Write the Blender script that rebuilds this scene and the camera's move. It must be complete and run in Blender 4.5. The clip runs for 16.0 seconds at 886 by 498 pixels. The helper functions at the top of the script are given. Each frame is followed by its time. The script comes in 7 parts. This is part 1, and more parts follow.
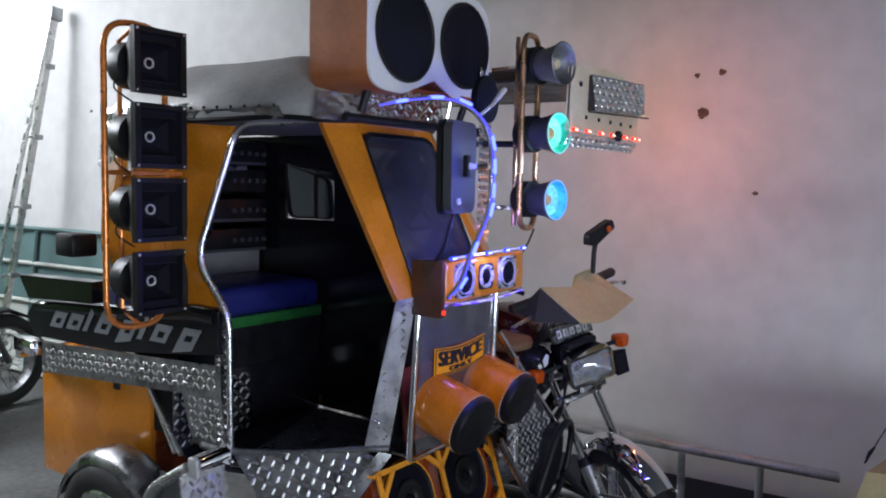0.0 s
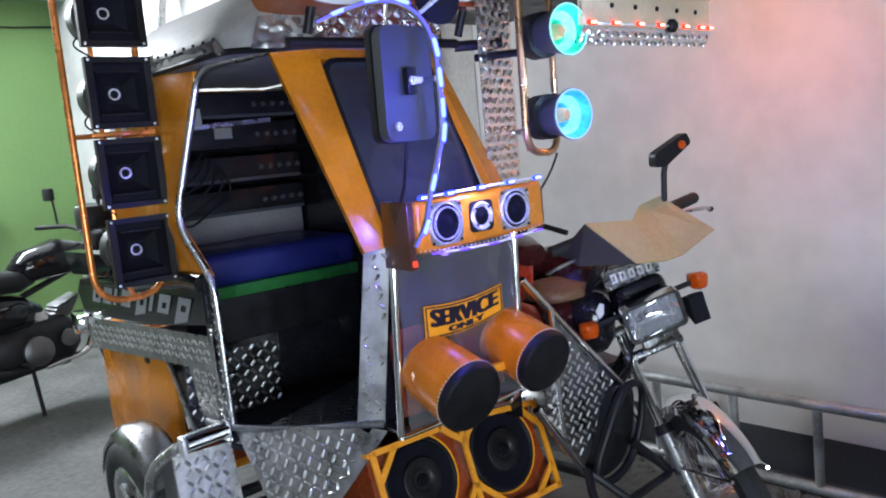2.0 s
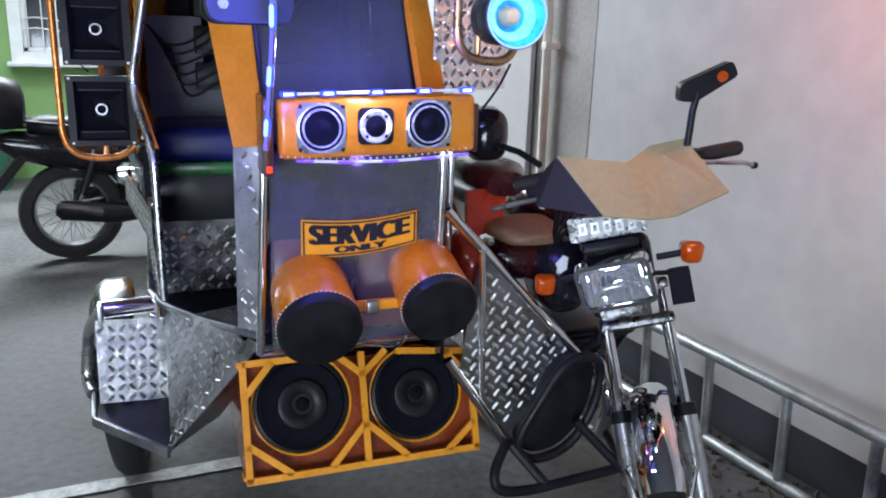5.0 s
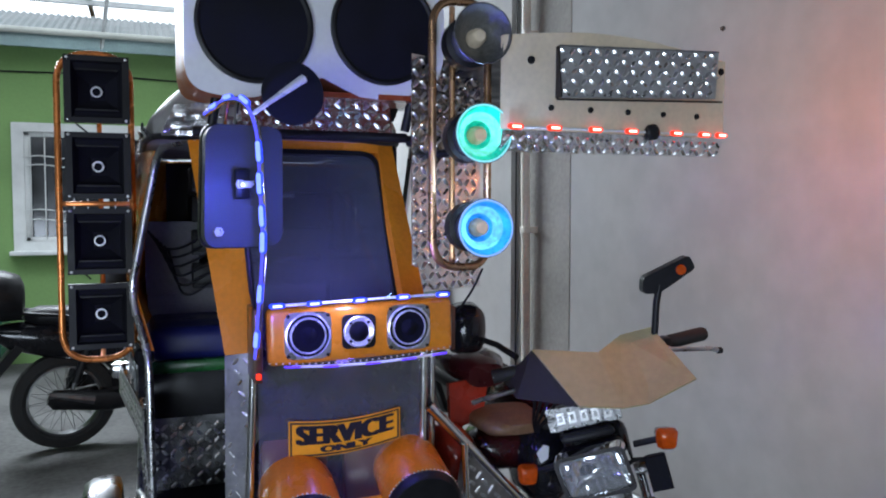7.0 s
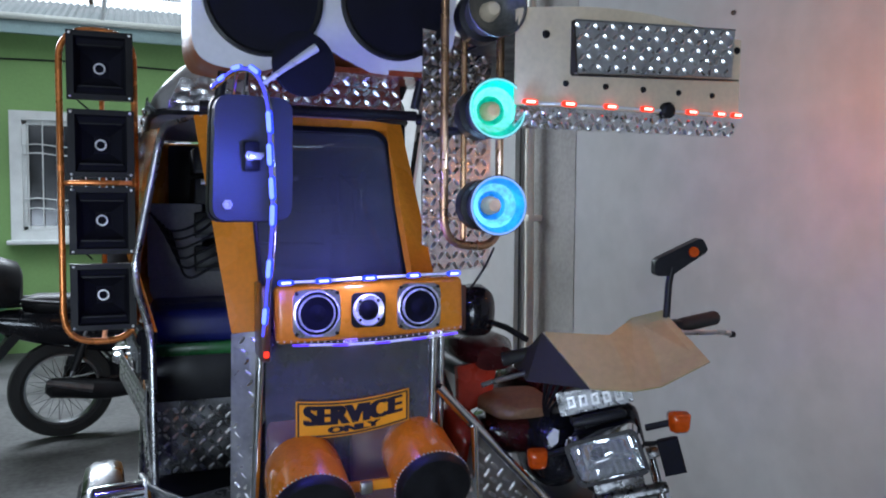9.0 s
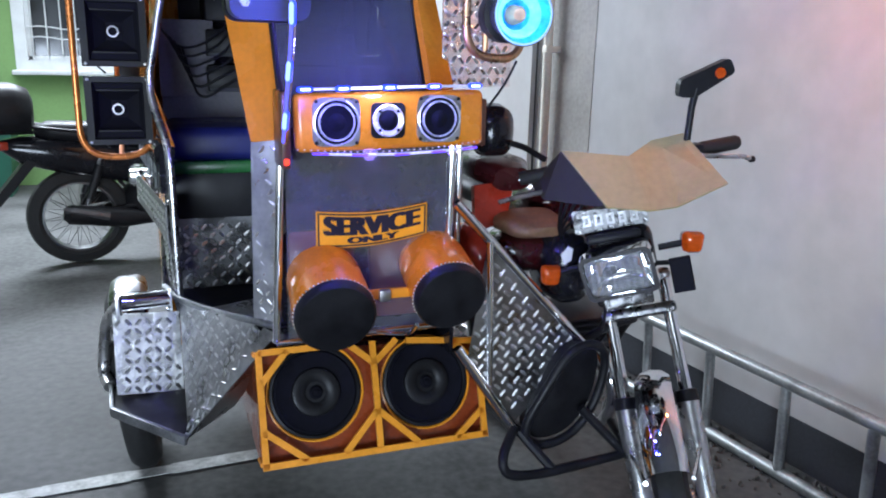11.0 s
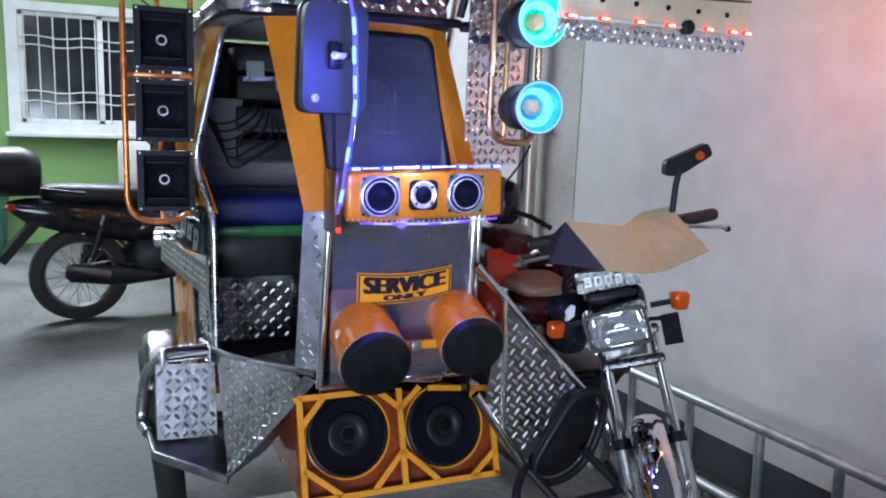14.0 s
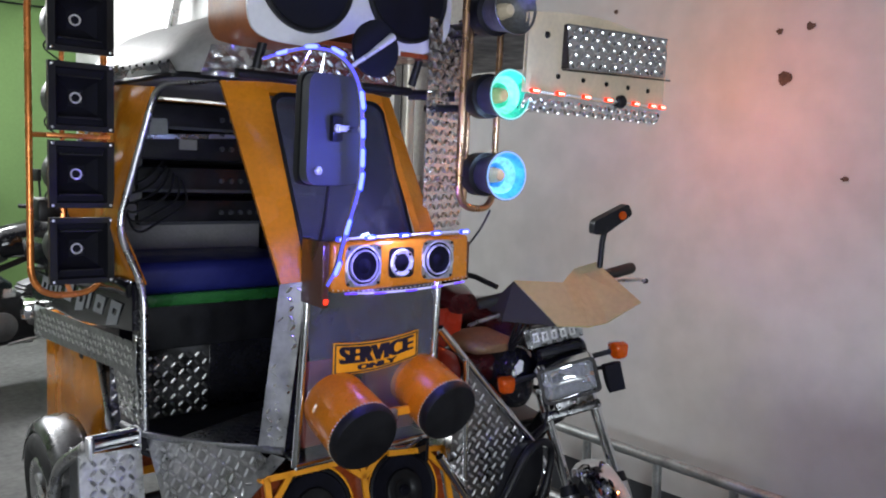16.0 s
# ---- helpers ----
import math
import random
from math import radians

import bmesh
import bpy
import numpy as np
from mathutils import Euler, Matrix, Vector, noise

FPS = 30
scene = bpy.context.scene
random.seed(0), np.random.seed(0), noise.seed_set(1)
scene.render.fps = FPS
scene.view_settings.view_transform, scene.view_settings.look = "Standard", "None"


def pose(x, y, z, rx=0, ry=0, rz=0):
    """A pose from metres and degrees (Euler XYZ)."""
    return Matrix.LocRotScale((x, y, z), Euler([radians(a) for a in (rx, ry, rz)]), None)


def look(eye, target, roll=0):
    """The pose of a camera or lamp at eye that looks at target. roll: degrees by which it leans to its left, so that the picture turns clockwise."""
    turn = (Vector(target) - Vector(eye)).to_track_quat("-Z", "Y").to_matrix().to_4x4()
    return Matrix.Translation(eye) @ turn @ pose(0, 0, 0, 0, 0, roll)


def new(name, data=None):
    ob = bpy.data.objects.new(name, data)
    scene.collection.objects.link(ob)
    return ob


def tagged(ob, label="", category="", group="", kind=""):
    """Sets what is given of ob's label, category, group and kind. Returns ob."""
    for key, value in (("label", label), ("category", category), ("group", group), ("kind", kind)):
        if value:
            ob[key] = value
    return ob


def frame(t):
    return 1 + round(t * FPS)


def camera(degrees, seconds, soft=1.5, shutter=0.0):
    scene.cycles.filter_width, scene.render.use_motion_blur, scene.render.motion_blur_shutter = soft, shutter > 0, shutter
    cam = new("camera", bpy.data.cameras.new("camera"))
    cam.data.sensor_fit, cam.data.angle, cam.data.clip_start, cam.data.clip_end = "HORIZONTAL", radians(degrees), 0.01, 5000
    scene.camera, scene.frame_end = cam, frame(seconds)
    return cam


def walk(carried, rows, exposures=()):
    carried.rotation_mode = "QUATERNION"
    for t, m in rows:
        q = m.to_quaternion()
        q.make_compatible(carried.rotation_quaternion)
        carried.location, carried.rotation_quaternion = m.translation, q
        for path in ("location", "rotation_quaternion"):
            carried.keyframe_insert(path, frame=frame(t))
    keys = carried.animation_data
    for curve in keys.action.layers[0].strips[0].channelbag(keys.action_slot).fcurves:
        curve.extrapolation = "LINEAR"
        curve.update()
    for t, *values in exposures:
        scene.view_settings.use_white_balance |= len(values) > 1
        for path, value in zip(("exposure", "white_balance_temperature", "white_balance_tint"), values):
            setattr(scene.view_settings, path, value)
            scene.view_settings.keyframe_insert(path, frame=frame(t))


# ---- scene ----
cam = camera(58.9, 16.0, soft=2.0)
PATH = [
    (0, (-1.84, -1.2, 1.434), (-0.236, -0.018, 1.268), 1.2),
    (0.5, (-1.781, -1.242, 1.395), (-0.181, -0.059, 1.191), 0.3),
    (1, (-1.606, -1.328, 1.398), (-0.028, -0.125, 1.149), -1.5),
    (1.5, (-1.432, -1.394, 1.379), (0.044, -0.07, 1.117), -3.1),
    (2, (-1.21, -1.344, 1.361), (0.034, 0.197, 1.083), -5.0),
    (2.5, (-0.948, -1.342, 1.354), (0.163, 0.294, 1.056), -5.3),
    (3, (-0.717, -1.437, 1.336), (0.036, 0.373, 0.936), -3.6),
    (3.2, (-0.672, -1.442, 1.317), (0.054, 0.365, 0.864), -1.9),
    (5.3, (-0.41, -1.506, 1.362), (0.276, 0.3, 0.845), 1.8),
    (5.5, (-0.415, -1.522, 1.381), (0.278, 0.304, 0.951), 1.0),
    (6, (-0.427, -1.56, 1.406), (0.275, 0.294, 1.138), 0.7),
    (6.5, (-0.432, -1.575, 1.42), (0.273, 0.288, 1.241), 0.5),
    (7, (-0.422, -1.581, 1.435), (0.296, 0.282, 1.33), 0.0),
    (7.5, (-0.423, -1.571, 1.443), (0.304, 0.291, 1.374), -0.2),
    (8, (-0.431, -1.561, 1.433), (0.301, 0.3, 1.378), -0.2),
    (8.5, (-0.436, -1.553, 1.414), (0.293, 0.308, 1.356), 0.1),
    (9, (-0.44, -1.542, 1.395), (0.286, 0.318, 1.28), 0.4),
    (9.5, (-0.447, -1.538, 1.37), (0.268, 0.315, 1.133), 0.8),
    (10, (-0.451, -1.537, 1.345), (0.247, 0.301, 0.978), 1.0),
    (10.2, (-0.453, -1.534, 1.334), (0.239, 0.297, 0.924), 0.9),
    (12.3, (-0.474, -1.567, 1.313), (0.212, 0.239, 0.794), 2.2),
    (12.5, (-0.472, -1.57, 1.31), (0.211, 0.239, 0.801), 2.2),
    (13, (-0.482, -1.588, 1.319), (0.214, 0.231, 0.868), 2.3),
    (13.5, (-0.57, -1.651, 1.333), (0.155, 0.171, 0.94), 3.0),
    (14, (-0.686, -1.72, 1.373), (0.093, 0.089, 1.029), 2.3),
    (14.5, (-0.777, -1.739, 1.386), (0.164, -0.002, 1.078), 2.7),
    (15, (-0.843, -1.643, 1.381), (0.231, 0.019, 1.088), 3.1),
    (15.5, (-0.916, -1.547, 1.407), (0.181, 0.103, 1.14), 2.1),
    (16, (-1.082, -1.508, 1.419), (0.159, 0.046, 1.199), 2.5),
]
# stops by which the film's camera brightens its picture on the way
EXPOSURES = [(0, -0.04, 6300, 15), (1.5, 0.50, 6500, 12), (2.0, 0.60, 6250, 11), (2.5, 0.68, 6250, 13), (3.0, 0.82, 6350, 12), (5.5, 0.56, 6100, 12), (6.5, 0.24, 6150, 12), (7.5, -0.30, 5900, 12), (8.5, -0.30, 5850, 12), (9.5, 0.22, 5950, 11), (10.2, 0.62, 5850, 12), (12.5, 0.73, 5950, 13), (14.0, 0.54, 5900, 12), (15.0, 0.44, 6100, 13), (15.5, 0.36, 6050, 14), (16.0, 0.20, 6700, 13)]
walk(cam, [(t, look(eye, target, roll)) for t, eye, target, roll in PATH], EXPOSURES)

# ---- world and lights ----
world = bpy.data.worlds.new("world")
scene.world = world
world.use_nodes = True
_bg = world.node_tree.nodes["Background"]
_sky = world.node_tree.nodes.new("ShaderNodeTexSky")
_sky.sky_type, _sky.sun_disc, _sky.sun_elevation, _sky.sun_rotation = "NISHITA", False, radians(12), radians(20)
world.node_tree.links.new(_sky.outputs[0], _bg.inputs[0])
_bg.inputs[1].default_value = 0.05


def area_lamp(name, eye, target, sx, sy, watts, colour):
    data = bpy.data.lights.new(name, "AREA")
    data.shape, data.size, data.size_y, data.energy, data.color = "RECTANGLE", sx, sy, watts, colour
    ob = new(name, data)
    ob.matrix_world = look(eye, target)
    return ob


def point_lamp(name, at, watts, colour, radius=0.02):
    data = bpy.data.lights.new(name, "POINT")
    data.energy, data.color, data.shadow_soft_size = watts, colour, radius
    ob = new(name, data)
    ob.location = at
    return ob


# daylight through the clear roof sheets and the entrance, and an added fill under the front roof
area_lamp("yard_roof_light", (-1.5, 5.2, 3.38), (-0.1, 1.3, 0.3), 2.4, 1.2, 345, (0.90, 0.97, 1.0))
area_lamp("front_fill_light", (-2.3, -2.4, 2.88), (-0.9, -1.0, 0.1), 1.4, 0.8, 7, (0.88, 0.95, 1.0))
area_lamp("entrance_daylight", (-2.6, -4.72, 0.62), (0.3, -0.2, 0.55), 3.0, 1.1, 145, (0.80, 0.91, 1.0))
# coloured lamps of the tricycle
point_lamp("canopy_end_glow", (1.01, -0.03, 1.655), 5.6, (1.0, 0.22, 0.035))
point_lamp("horn_glow", (0.255, -0.14, 1.492), 1.3, (0.42, 0.66, 1.0))
point_lamp("panel_strip_glow", (-0.02, -0.03, 1.262), 1.9, (0.26, 0.24, 1.0))
point_lamp("panel_underlight_glow", (0.0, 0.118, 1.085), 0.5, (0.30, 0.18, 1.0))
point_lamp("blue_bar_glow", (-0.222, -0.135, 1.235), 3.6, (0.14, 0.10, 1.0))
point_lamp("blue_strip_glow", (-0.225, -0.25, 1.46), 3.2, (0.10, 0.13, 1.0))

# ---- materials ----
def material(name, colour, rough=0.5, metal=0.0, vary=0.15, scale=8.0, fine=90.0, bump=0.1, dist=0.002, coat=0.0, emit=0.0, alpha=1.0,
             trans=0.0, ior=1.45, dark=None, rvary=0.12, detail=6.0):
    """A principled surface with stains at one scale and grain at another."""
    m = bpy.data.materials.new(name)
    m.use_nodes = True
    nt = m.node_tree
    n, link = nt.nodes, nt.links.new
    b = n["Principled BSDF"]
    co = n.new("ShaderNodeTexCoord")
    big, small = n.new("ShaderNodeTexNoise"), n.new("ShaderNodeTexNoise")
    for t, sc in ((big, scale), (small, fine)):
        t.inputs["Scale"].default_value, t.inputs["Detail"].default_value = sc, detail
        link(co.outputs["Object"], t.inputs["Vector"])
    mix = n.new("ShaderNodeMix")
    mix.data_type = "FLOAT"
    mix.inputs[0].default_value = 0.35
    link(big.outputs[0], mix.inputs[2])
    link(small.outputs[0], mix.inputs[3])
    ramp = n.new("ShaderNodeValToRGB")
    c = Vector(colour)
    lo = Vector(dark) if dark else c * (1 - vary)
    hi = c * (1 + vary * 0.6)
    ramp.color_ramp.elements[0].position, ramp.color_ramp.elements[1].position = 0.36, 0.62
    ramp.color_ramp.elements[0].color = (*lo, 1)
    ramp.color_ramp.elements[1].color = (*[min(1.0, v) for v in hi], 1)
    link(mix.outputs[0], ramp.inputs[0])
    link(ramp.outputs[0], b.inputs["Base Color"])
    rr = n.new("ShaderNodeMapRange")
    rr.inputs[1].default_value, rr.inputs[2].default_value = 0.3, 0.7
    rr.inputs[3].default_value, rr.inputs[4].default_value = max(0.02, rough - rvary), min(1, rough + rvary)
    link(big.outputs[0], rr.inputs[0])
    link(rr.outputs[0], b.inputs["Roughness"])
    b.inputs["Metallic"].default_value = metal
    b.inputs["IOR"].default_value = ior
    b.inputs["Alpha"].default_value = alpha
    b.inputs["Transmission Weight"].default_value = trans
    b.inputs["Coat Weight"].default_value = coat
    b.inputs["Coat Roughness"].default_value = 0.08
    if bump:
        bp = n.new("ShaderNodeBump")
        bp.inputs["Strength"].default_value, bp.inputs["Distance"].default_value = bump, dist
        link(mix.outputs[0], bp.inputs["Height"])
        link(bp.outputs[0], b.inputs["Normal"])
    if emit:
        link(ramp.outputs[0], b.inputs["Emission Color"])
        b.inputs["Emission Strength"].default_value = emit
    return m


def glow(name, colour, strength):
    m = bpy.data.materials.new(name)
    m.use_nodes = True
    nt = m.node_tree
    nt.nodes.remove(nt.nodes["Principled BSDF"])
    e = nt.nodes.new("ShaderNodeEmission")
    e.inputs[0].default_value, e.inputs[1].default_value = (*colour, 1), strength
    nt.links.new(e.outputs[0], nt.nodes["Material Output"].inputs[0])
    return m


def clear_pane(name, tint, rough, ior=1.5, wave=0.0, haze=0.0):
    """A thin clear pane: tinted see-through with a true gloss over it, and haze for glare."""
    m = bpy.data.materials.new(name)
    m.use_nodes = True
    nt = m.node_tree
    n, link = nt.nodes, nt.links.new
    n.remove(n["Principled BSDF"])
    through_it, gloss, mix, fr = n.new("ShaderNodeBsdfTransparent"), n.new("ShaderNodeBsdfGlossy"), n.new("ShaderNodeMixShader"), n.new("ShaderNodeFresnel")
    through_it.inputs[0].default_value = (*tint, 1)
    gloss.inputs["Roughness"].default_value, fr.inputs["IOR"].default_value = rough, ior
    if wave:
        tex, bp = n.new("ShaderNodeTexNoise"), n.new("ShaderNodeBump")
        tex.inputs["Scale"].default_value, tex.inputs["Detail"].default_value = 7.0, 3.0
        bp.inputs["Strength"].default_value, bp.inputs["Distance"].default_value = wave, 0.01
        link(tex.outputs[0], bp.inputs["Height"])
        link(bp.outputs[0], gloss.inputs["Normal"])
    # pale diffuse layer imitates glare and reflections on the pane
    glare_mix, film = n.new("ShaderNodeMixShader"), n.new("ShaderNodeBsdfDiffuse")
    glare_mix.inputs[0].default_value = haze
    film.inputs[0].default_value = (0.55, 0.57, 0.62, 1)
    link(through_it.outputs[0], glare_mix.inputs[1])
    link(film.outputs[0], glare_mix.inputs[2])
    for a, b in ((fr.outputs[0], mix.inputs[0]), (glare_mix.outputs[0], mix.inputs[1]), (gloss.outputs[0], mix.inputs[2]), (mix.outputs[0], n["Material Output"].inputs[0])):
        link(a, b)
    return m


M_ORANGE = material("orange_paint", (0.66, 0.225, 0.012), 0.24, coat=0.4, vary=0.2, scale=5, bump=0.04)
M_YELLOW = material("amber_paint", (0.85, 0.33, 0.02), 0.35, vary=0.15, scale=12, bump=0.05)
M_MAROON = material("maroon_paint", (0.25, 0.046, 0.012), 0.24, coat=0.6, vary=0.35, scale=7, bump=0.05)
M_ENDBOARD = material("dark_brown_board", (0.085, 0.032, 0.018), 0.35, coat=0.3, vary=0.3, scale=9, bump=0.05)
M_LEATHER = material("orange_vinyl", (0.72, 0.205, 0.006), 0.28, coat=0.25, vary=0.2, scale=9, fine=160, bump=0.12)
M_BOXBROWN = material("brown_orange_vinyl", (0.33, 0.10, 0.03), 0.45, vary=0.25, scale=9, bump=0.1)
M_STEEL = material("tread_steel", (0.70, 0.70, 0.705), 0.36, 0.62, vary=0.16, scale=14, fine=120, bump=0.06)
M_DULLSTEEL = material("dull_sheet_steel", (0.26, 0.265, 0.27), 0.48, 0.85, vary=0.4, scale=10, fine=120, bump=0.12)
M_WORNSTEEL = material("worn_tread_steel", (0.30, 0.30, 0.31), 0.30, 1.0, vary=0.35, scale=12, fine=120, bump=0.12)
M_PIPESHADE = material("pipe_shadow_plaster", (0.36, 0.345, 0.32), 0.85, vary=0.25, scale=3, fine=50, bump=0.3)
M_SILVER = material("bright_silver_ring", (0.82, 0.82, 0.83), 0.25, 0.45, vary=0.06, scale=20, bump=0.0)
# tread bases darkened, bars brightened: the plate's reflections are put into their colours
M_TREADBASE = material("darkened_tread_base", (0.38, 0.38, 0.385), 0.34, 1.0, vary=0.45, scale=16, fine=70, bump=0.45, dist=0.006)
M_POST = material("grey_checker_sheet", (0.48, 0.48, 0.485), 0.36, 0.7, vary=0.25, scale=14, fine=70, bump=0.2, dist=0.004)
# whitened and only half metallic: the entrance's reflection is put into the colour
M_SHEEN = material("checker_sheet_painted_sheen", (0.88, 0.88, 0.88), 0.30, 0.55, vary=0.3, scale=24, fine=60, bump=0.8, dist=0.010)
M_SPARKLE = material("buckled_polished_sheet", (0.88, 0.88, 0.88), 0.16, 1.0, vary=0.2, scale=22, fine=60, bump=0.9, dist=0.012, rvary=0.08)
M_LOZENGE = material("polished_tread_lozenges", (0.86, 0.86, 0.86), 0.30, 1.0, vary=0.1, scale=30, bump=0.0)
TREAD = (M_TREADBASE, M_LOZENGE)
M_WORNLOZENGE = material("worn_tread_lozenges", (0.50, 0.50, 0.505), 0.40, 1.0, vary=0.2, scale=25, bump=0.0)
# this base colour carries the black reflections between the glints
M_DARKBASE = material("tread_base_dark_reflection", (0.26, 0.26, 0.265), 0.32, 1.0, vary=0.3, scale=12, fine=90, bump=0.04)
M_GLINT = material("mirror_polished_lozenges", (0.66, 0.66, 0.66), 0.24, 1.0, vary=0.1, scale=30, bump=0.0, rvary=0.05)
DARK_TREAD = (M_DARKBASE, M_LOZENGE)
WORN_TREAD = (M_TREADBASE, M_WORNLOZENGE)
GLINT_TREAD = (M_DARKBASE, M_GLINT)
SHEEN_TREAD = (M_SHEEN, M_LOZENGE)
POST_TREAD = (M_POST, M_LOZENGE)
SPARKLE_TREAD = (M_SPARKLE, M_LOZENGE)
M_CHROME = material("chrome", (0.80, 0.80, 0.80), 0.10, 1.0, vary=0.12, scale=20, bump=0.02, rvary=0.05)
M_EMBLEM = material("dull_chrome_plate", (0.20, 0.20, 0.205), 0.30, 1.0, vary=0.4, scale=45, bump=0.7, dist=0.006)
M_FENDER = material("smooth_mirror_chrome", (0.74, 0.74, 0.75), 0.06, 1.0, vary=0.08, scale=6, bump=0.0, rvary=0.03)
M_ALU = material("brushed_aluminium", (0.62, 0.62, 0.62), 0.3, 1.0, vary=0.12, scale=16, bump=0.05)
M_BRONZE = material("bronze_tube", (0.50, 0.30, 0.16), 0.28, 0.85, vary=0.25, scale=14, bump=0.04)
M_COPPER = material("copper_orange_tube", (0.72, 0.24, 0.06), 0.25, 0.5, vary=0.25, scale=14, bump=0.04)
M_BLACK = material("black_plastic", (0.010, 0.010, 0.012), 0.45, ior=1.33, vary=0.4, scale=14, bump=0.06)
M_GLOSSBLACK = material("black_gloss_paint", (0.010, 0.010, 0.013), 0.14, coat=0.15, ior=1.38, vary=0.4, scale=8, bump=0.02)
M_CLOTH = material("black_speaker_cloth", (0.008, 0.008, 0.014), 0.85, ior=1.3, vary=0.5, scale=10, fine=400, bump=0.3, dist=0.001)
M_CONE = material("black_paper_cone", (0.006, 0.006, 0.011), 0.82, ior=1.2, vary=0.4, scale=16, bump=0.08)
M_RUBBER = material("tyre_rubber", (0.018, 0.018, 0.018), 0.75, vary=0.4, scale=20, bump=0.2)
M_VINYLSILVER = material("silver_vinyl_canvas", (0.45, 0.44, 0.43), 0.46, 0.25, vary=0.2, scale=6, fine=60, bump=0.14, dist=0.004)
M_FOIL = material("crumpled_silver_sheet", (0.72, 0.72, 0.73), 0.22, 0.9, vary=0.15, scale=9, fine=40, bump=0.6, dist=0.012)
M_CREAM = material("cream_fibreglass", (0.72, 0.60, 0.44), 0.4, vary=0.12, scale=6, bump=0.05)
M_WHITE = material("white_vinyl", (0.78, 0.78, 0.78), 0.4, vary=0.06, scale=8, bump=0.05)
M_GREYMIRROR = material("grey_mirror_back", (0.05, 0.053, 0.06), 0.45, vary=0.12, scale=8, fine=300, bump=0.02)
M_BLUESEAT = material("blue_vinyl_seat", (0.012, 0.016, 0.12), 0.38, vary=0.3, scale=10, bump=0.1)
M_GREENSEAT = material("green_vinyl", (0.02, 0.13, 0.03), 0.3, vary=0.3, scale=10, bump=0.1)
M_GREYBOARD = material("grey_board", (0.24, 0.235, 0.225), 0.55, vary=0.2, scale=6, bump=0.1)
M_RED = material("red_fairing_paint", (0.36, 0.03, 0.012), 0.22, coat=0.5, vary=0.25, scale=6, bump=0.02)
M_DARKTANK = material("dark_maroon_tank_paint", (0.045, 0.007, 0.009), 0.2, coat=0.5, vary=0.3, scale=6, bump=0.02)
M_BUNDLE = material("brown_wrapping", (0.22, 0.125, 0.068), 0.6, vary=0.3, scale=14, bump=0.3)
M_DARKRED = material("dark_red_upholstery", (0.13, 0.022, 0.014), 0.4, vary=0.35, scale=9, bump=0.1)
M_AMBERLENS = material("amber_lens", (0.55, 0.075, 0.004), 0.12, vary=0.25, scale=60, bump=0.2, coat=0.5)
M_DARKFACES = material("dark_card_and_visor_sides", (0.024, 0.019, 0.015), 0.7, vary=0.2, scale=8, bump=0.1)
M_CARD = material("corrugated_cardboard", (0.46, 0.385, 0.19), 0.85, vary=0.14, scale=5, fine=60, bump=0.04)
M_SIGN = material("sign_orange", (0.9, 0.36, 0.01), 0.45, vary=0.08, scale=12, bump=0.03)
M_INK = material("black_ink", (0.012, 0.008, 0.02), 0.5, vary=0.3, scale=20, bump=0.0)
M_DECAL = material("silver_decal", (0.27, 0.28, 0.30), 0.4, 0.2, vary=0.12, scale=20, bump=0.0)
M_CLEAR = clear_pane("clear_plastic_sheet", (0.88, 0.89, 0.90), 0.06, 1.6, 0.10, 0.13)
M_GLASS = clear_pane("tinted_glass", (0.42, 0.45, 0.50), 0.03, 1.55, 0.0, 0.08)
M_SIDEPANE = material("green_tinted_pane", (0.10, 0.14, 0.12), 0.12, vary=0.1, scale=4, bump=0.0, alpha=0.82)
M_LENS = material("headlamp_glass", (0.75, 0.78, 0.78), 0.06, vary=0.05, scale=40, fine=60, bump=0.6, dist=0.004, alpha=0.16)
M_TUBE = glow("lit_tube", (0.90, 0.96, 1.0), 8.0)
M_MIRROR = material("mirror_glass", (0.85, 0.86, 0.87), 0.03, 1.0, vary=0.02, bump=0.0, rvary=0.02)
M_CONCRETE = material("worn_concrete_floor", (0.084, 0.084, 0.082), 0.75, vary=0.6, scale=2.6, fine=30, bump=0.2, dist=0.006)
M_PLASTER = material("grey_white_plaster", (0.50, 0.497, 0.488), 0.8, vary=0.15, scale=0.9, fine=9, bump=0.08, dist=0.005)
M_SKIRT = material("dark_grey_skirting_paint", (0.035, 0.038, 0.045), 0.7, vary=0.3, scale=4, bump=0.3)
M_STAIN = material("broken_plaster_patch", (0.085, 0.05, 0.035), 0.9, vary=0.4, scale=40, bump=0.8)
M_GREEN = material("lime_green_wall_paint", (0.175, 0.30, 0.105), 0.8, vary=0.12, scale=1.2, fine=40, bump=0.2)
M_TRIMWHITE = material("white_window_paint", (0.56, 0.58, 0.57), 0.5, vary=0.1, scale=8, bump=0.1)
M_DARKGLASS = material("dark_window_glass", (0.015, 0.018, 0.022), 0.08, vary=0.2, scale=3, bump=0.0)
M_ROOFTEAL = material("teal_roof_sheet", (0.16, 0.19, 0.19), 0.5, 0.2, vary=0.25, scale=4, bump=0.1)
M_FASCIA = material("pale_teal_fascia_paint", (0.22, 0.31, 0.31), 0.55, vary=0.2, scale=3, bump=0.1)
M_TEAL = material("teal_gate_sheet", (0.09, 0.155, 0.155), 0.5, 0.1, vary=0.25, scale=3, bump=0.15)
M_PALE = material("pale_painted_sheet", (0.42, 0.44, 0.40), 0.6, vary=0.2, scale=3, bump=0.15)
M_GALV = material("galvanised_pipe", (0.40, 0.42, 0.42), 0.45, 0.75, vary=0.3, scale=14, bump=0.12)
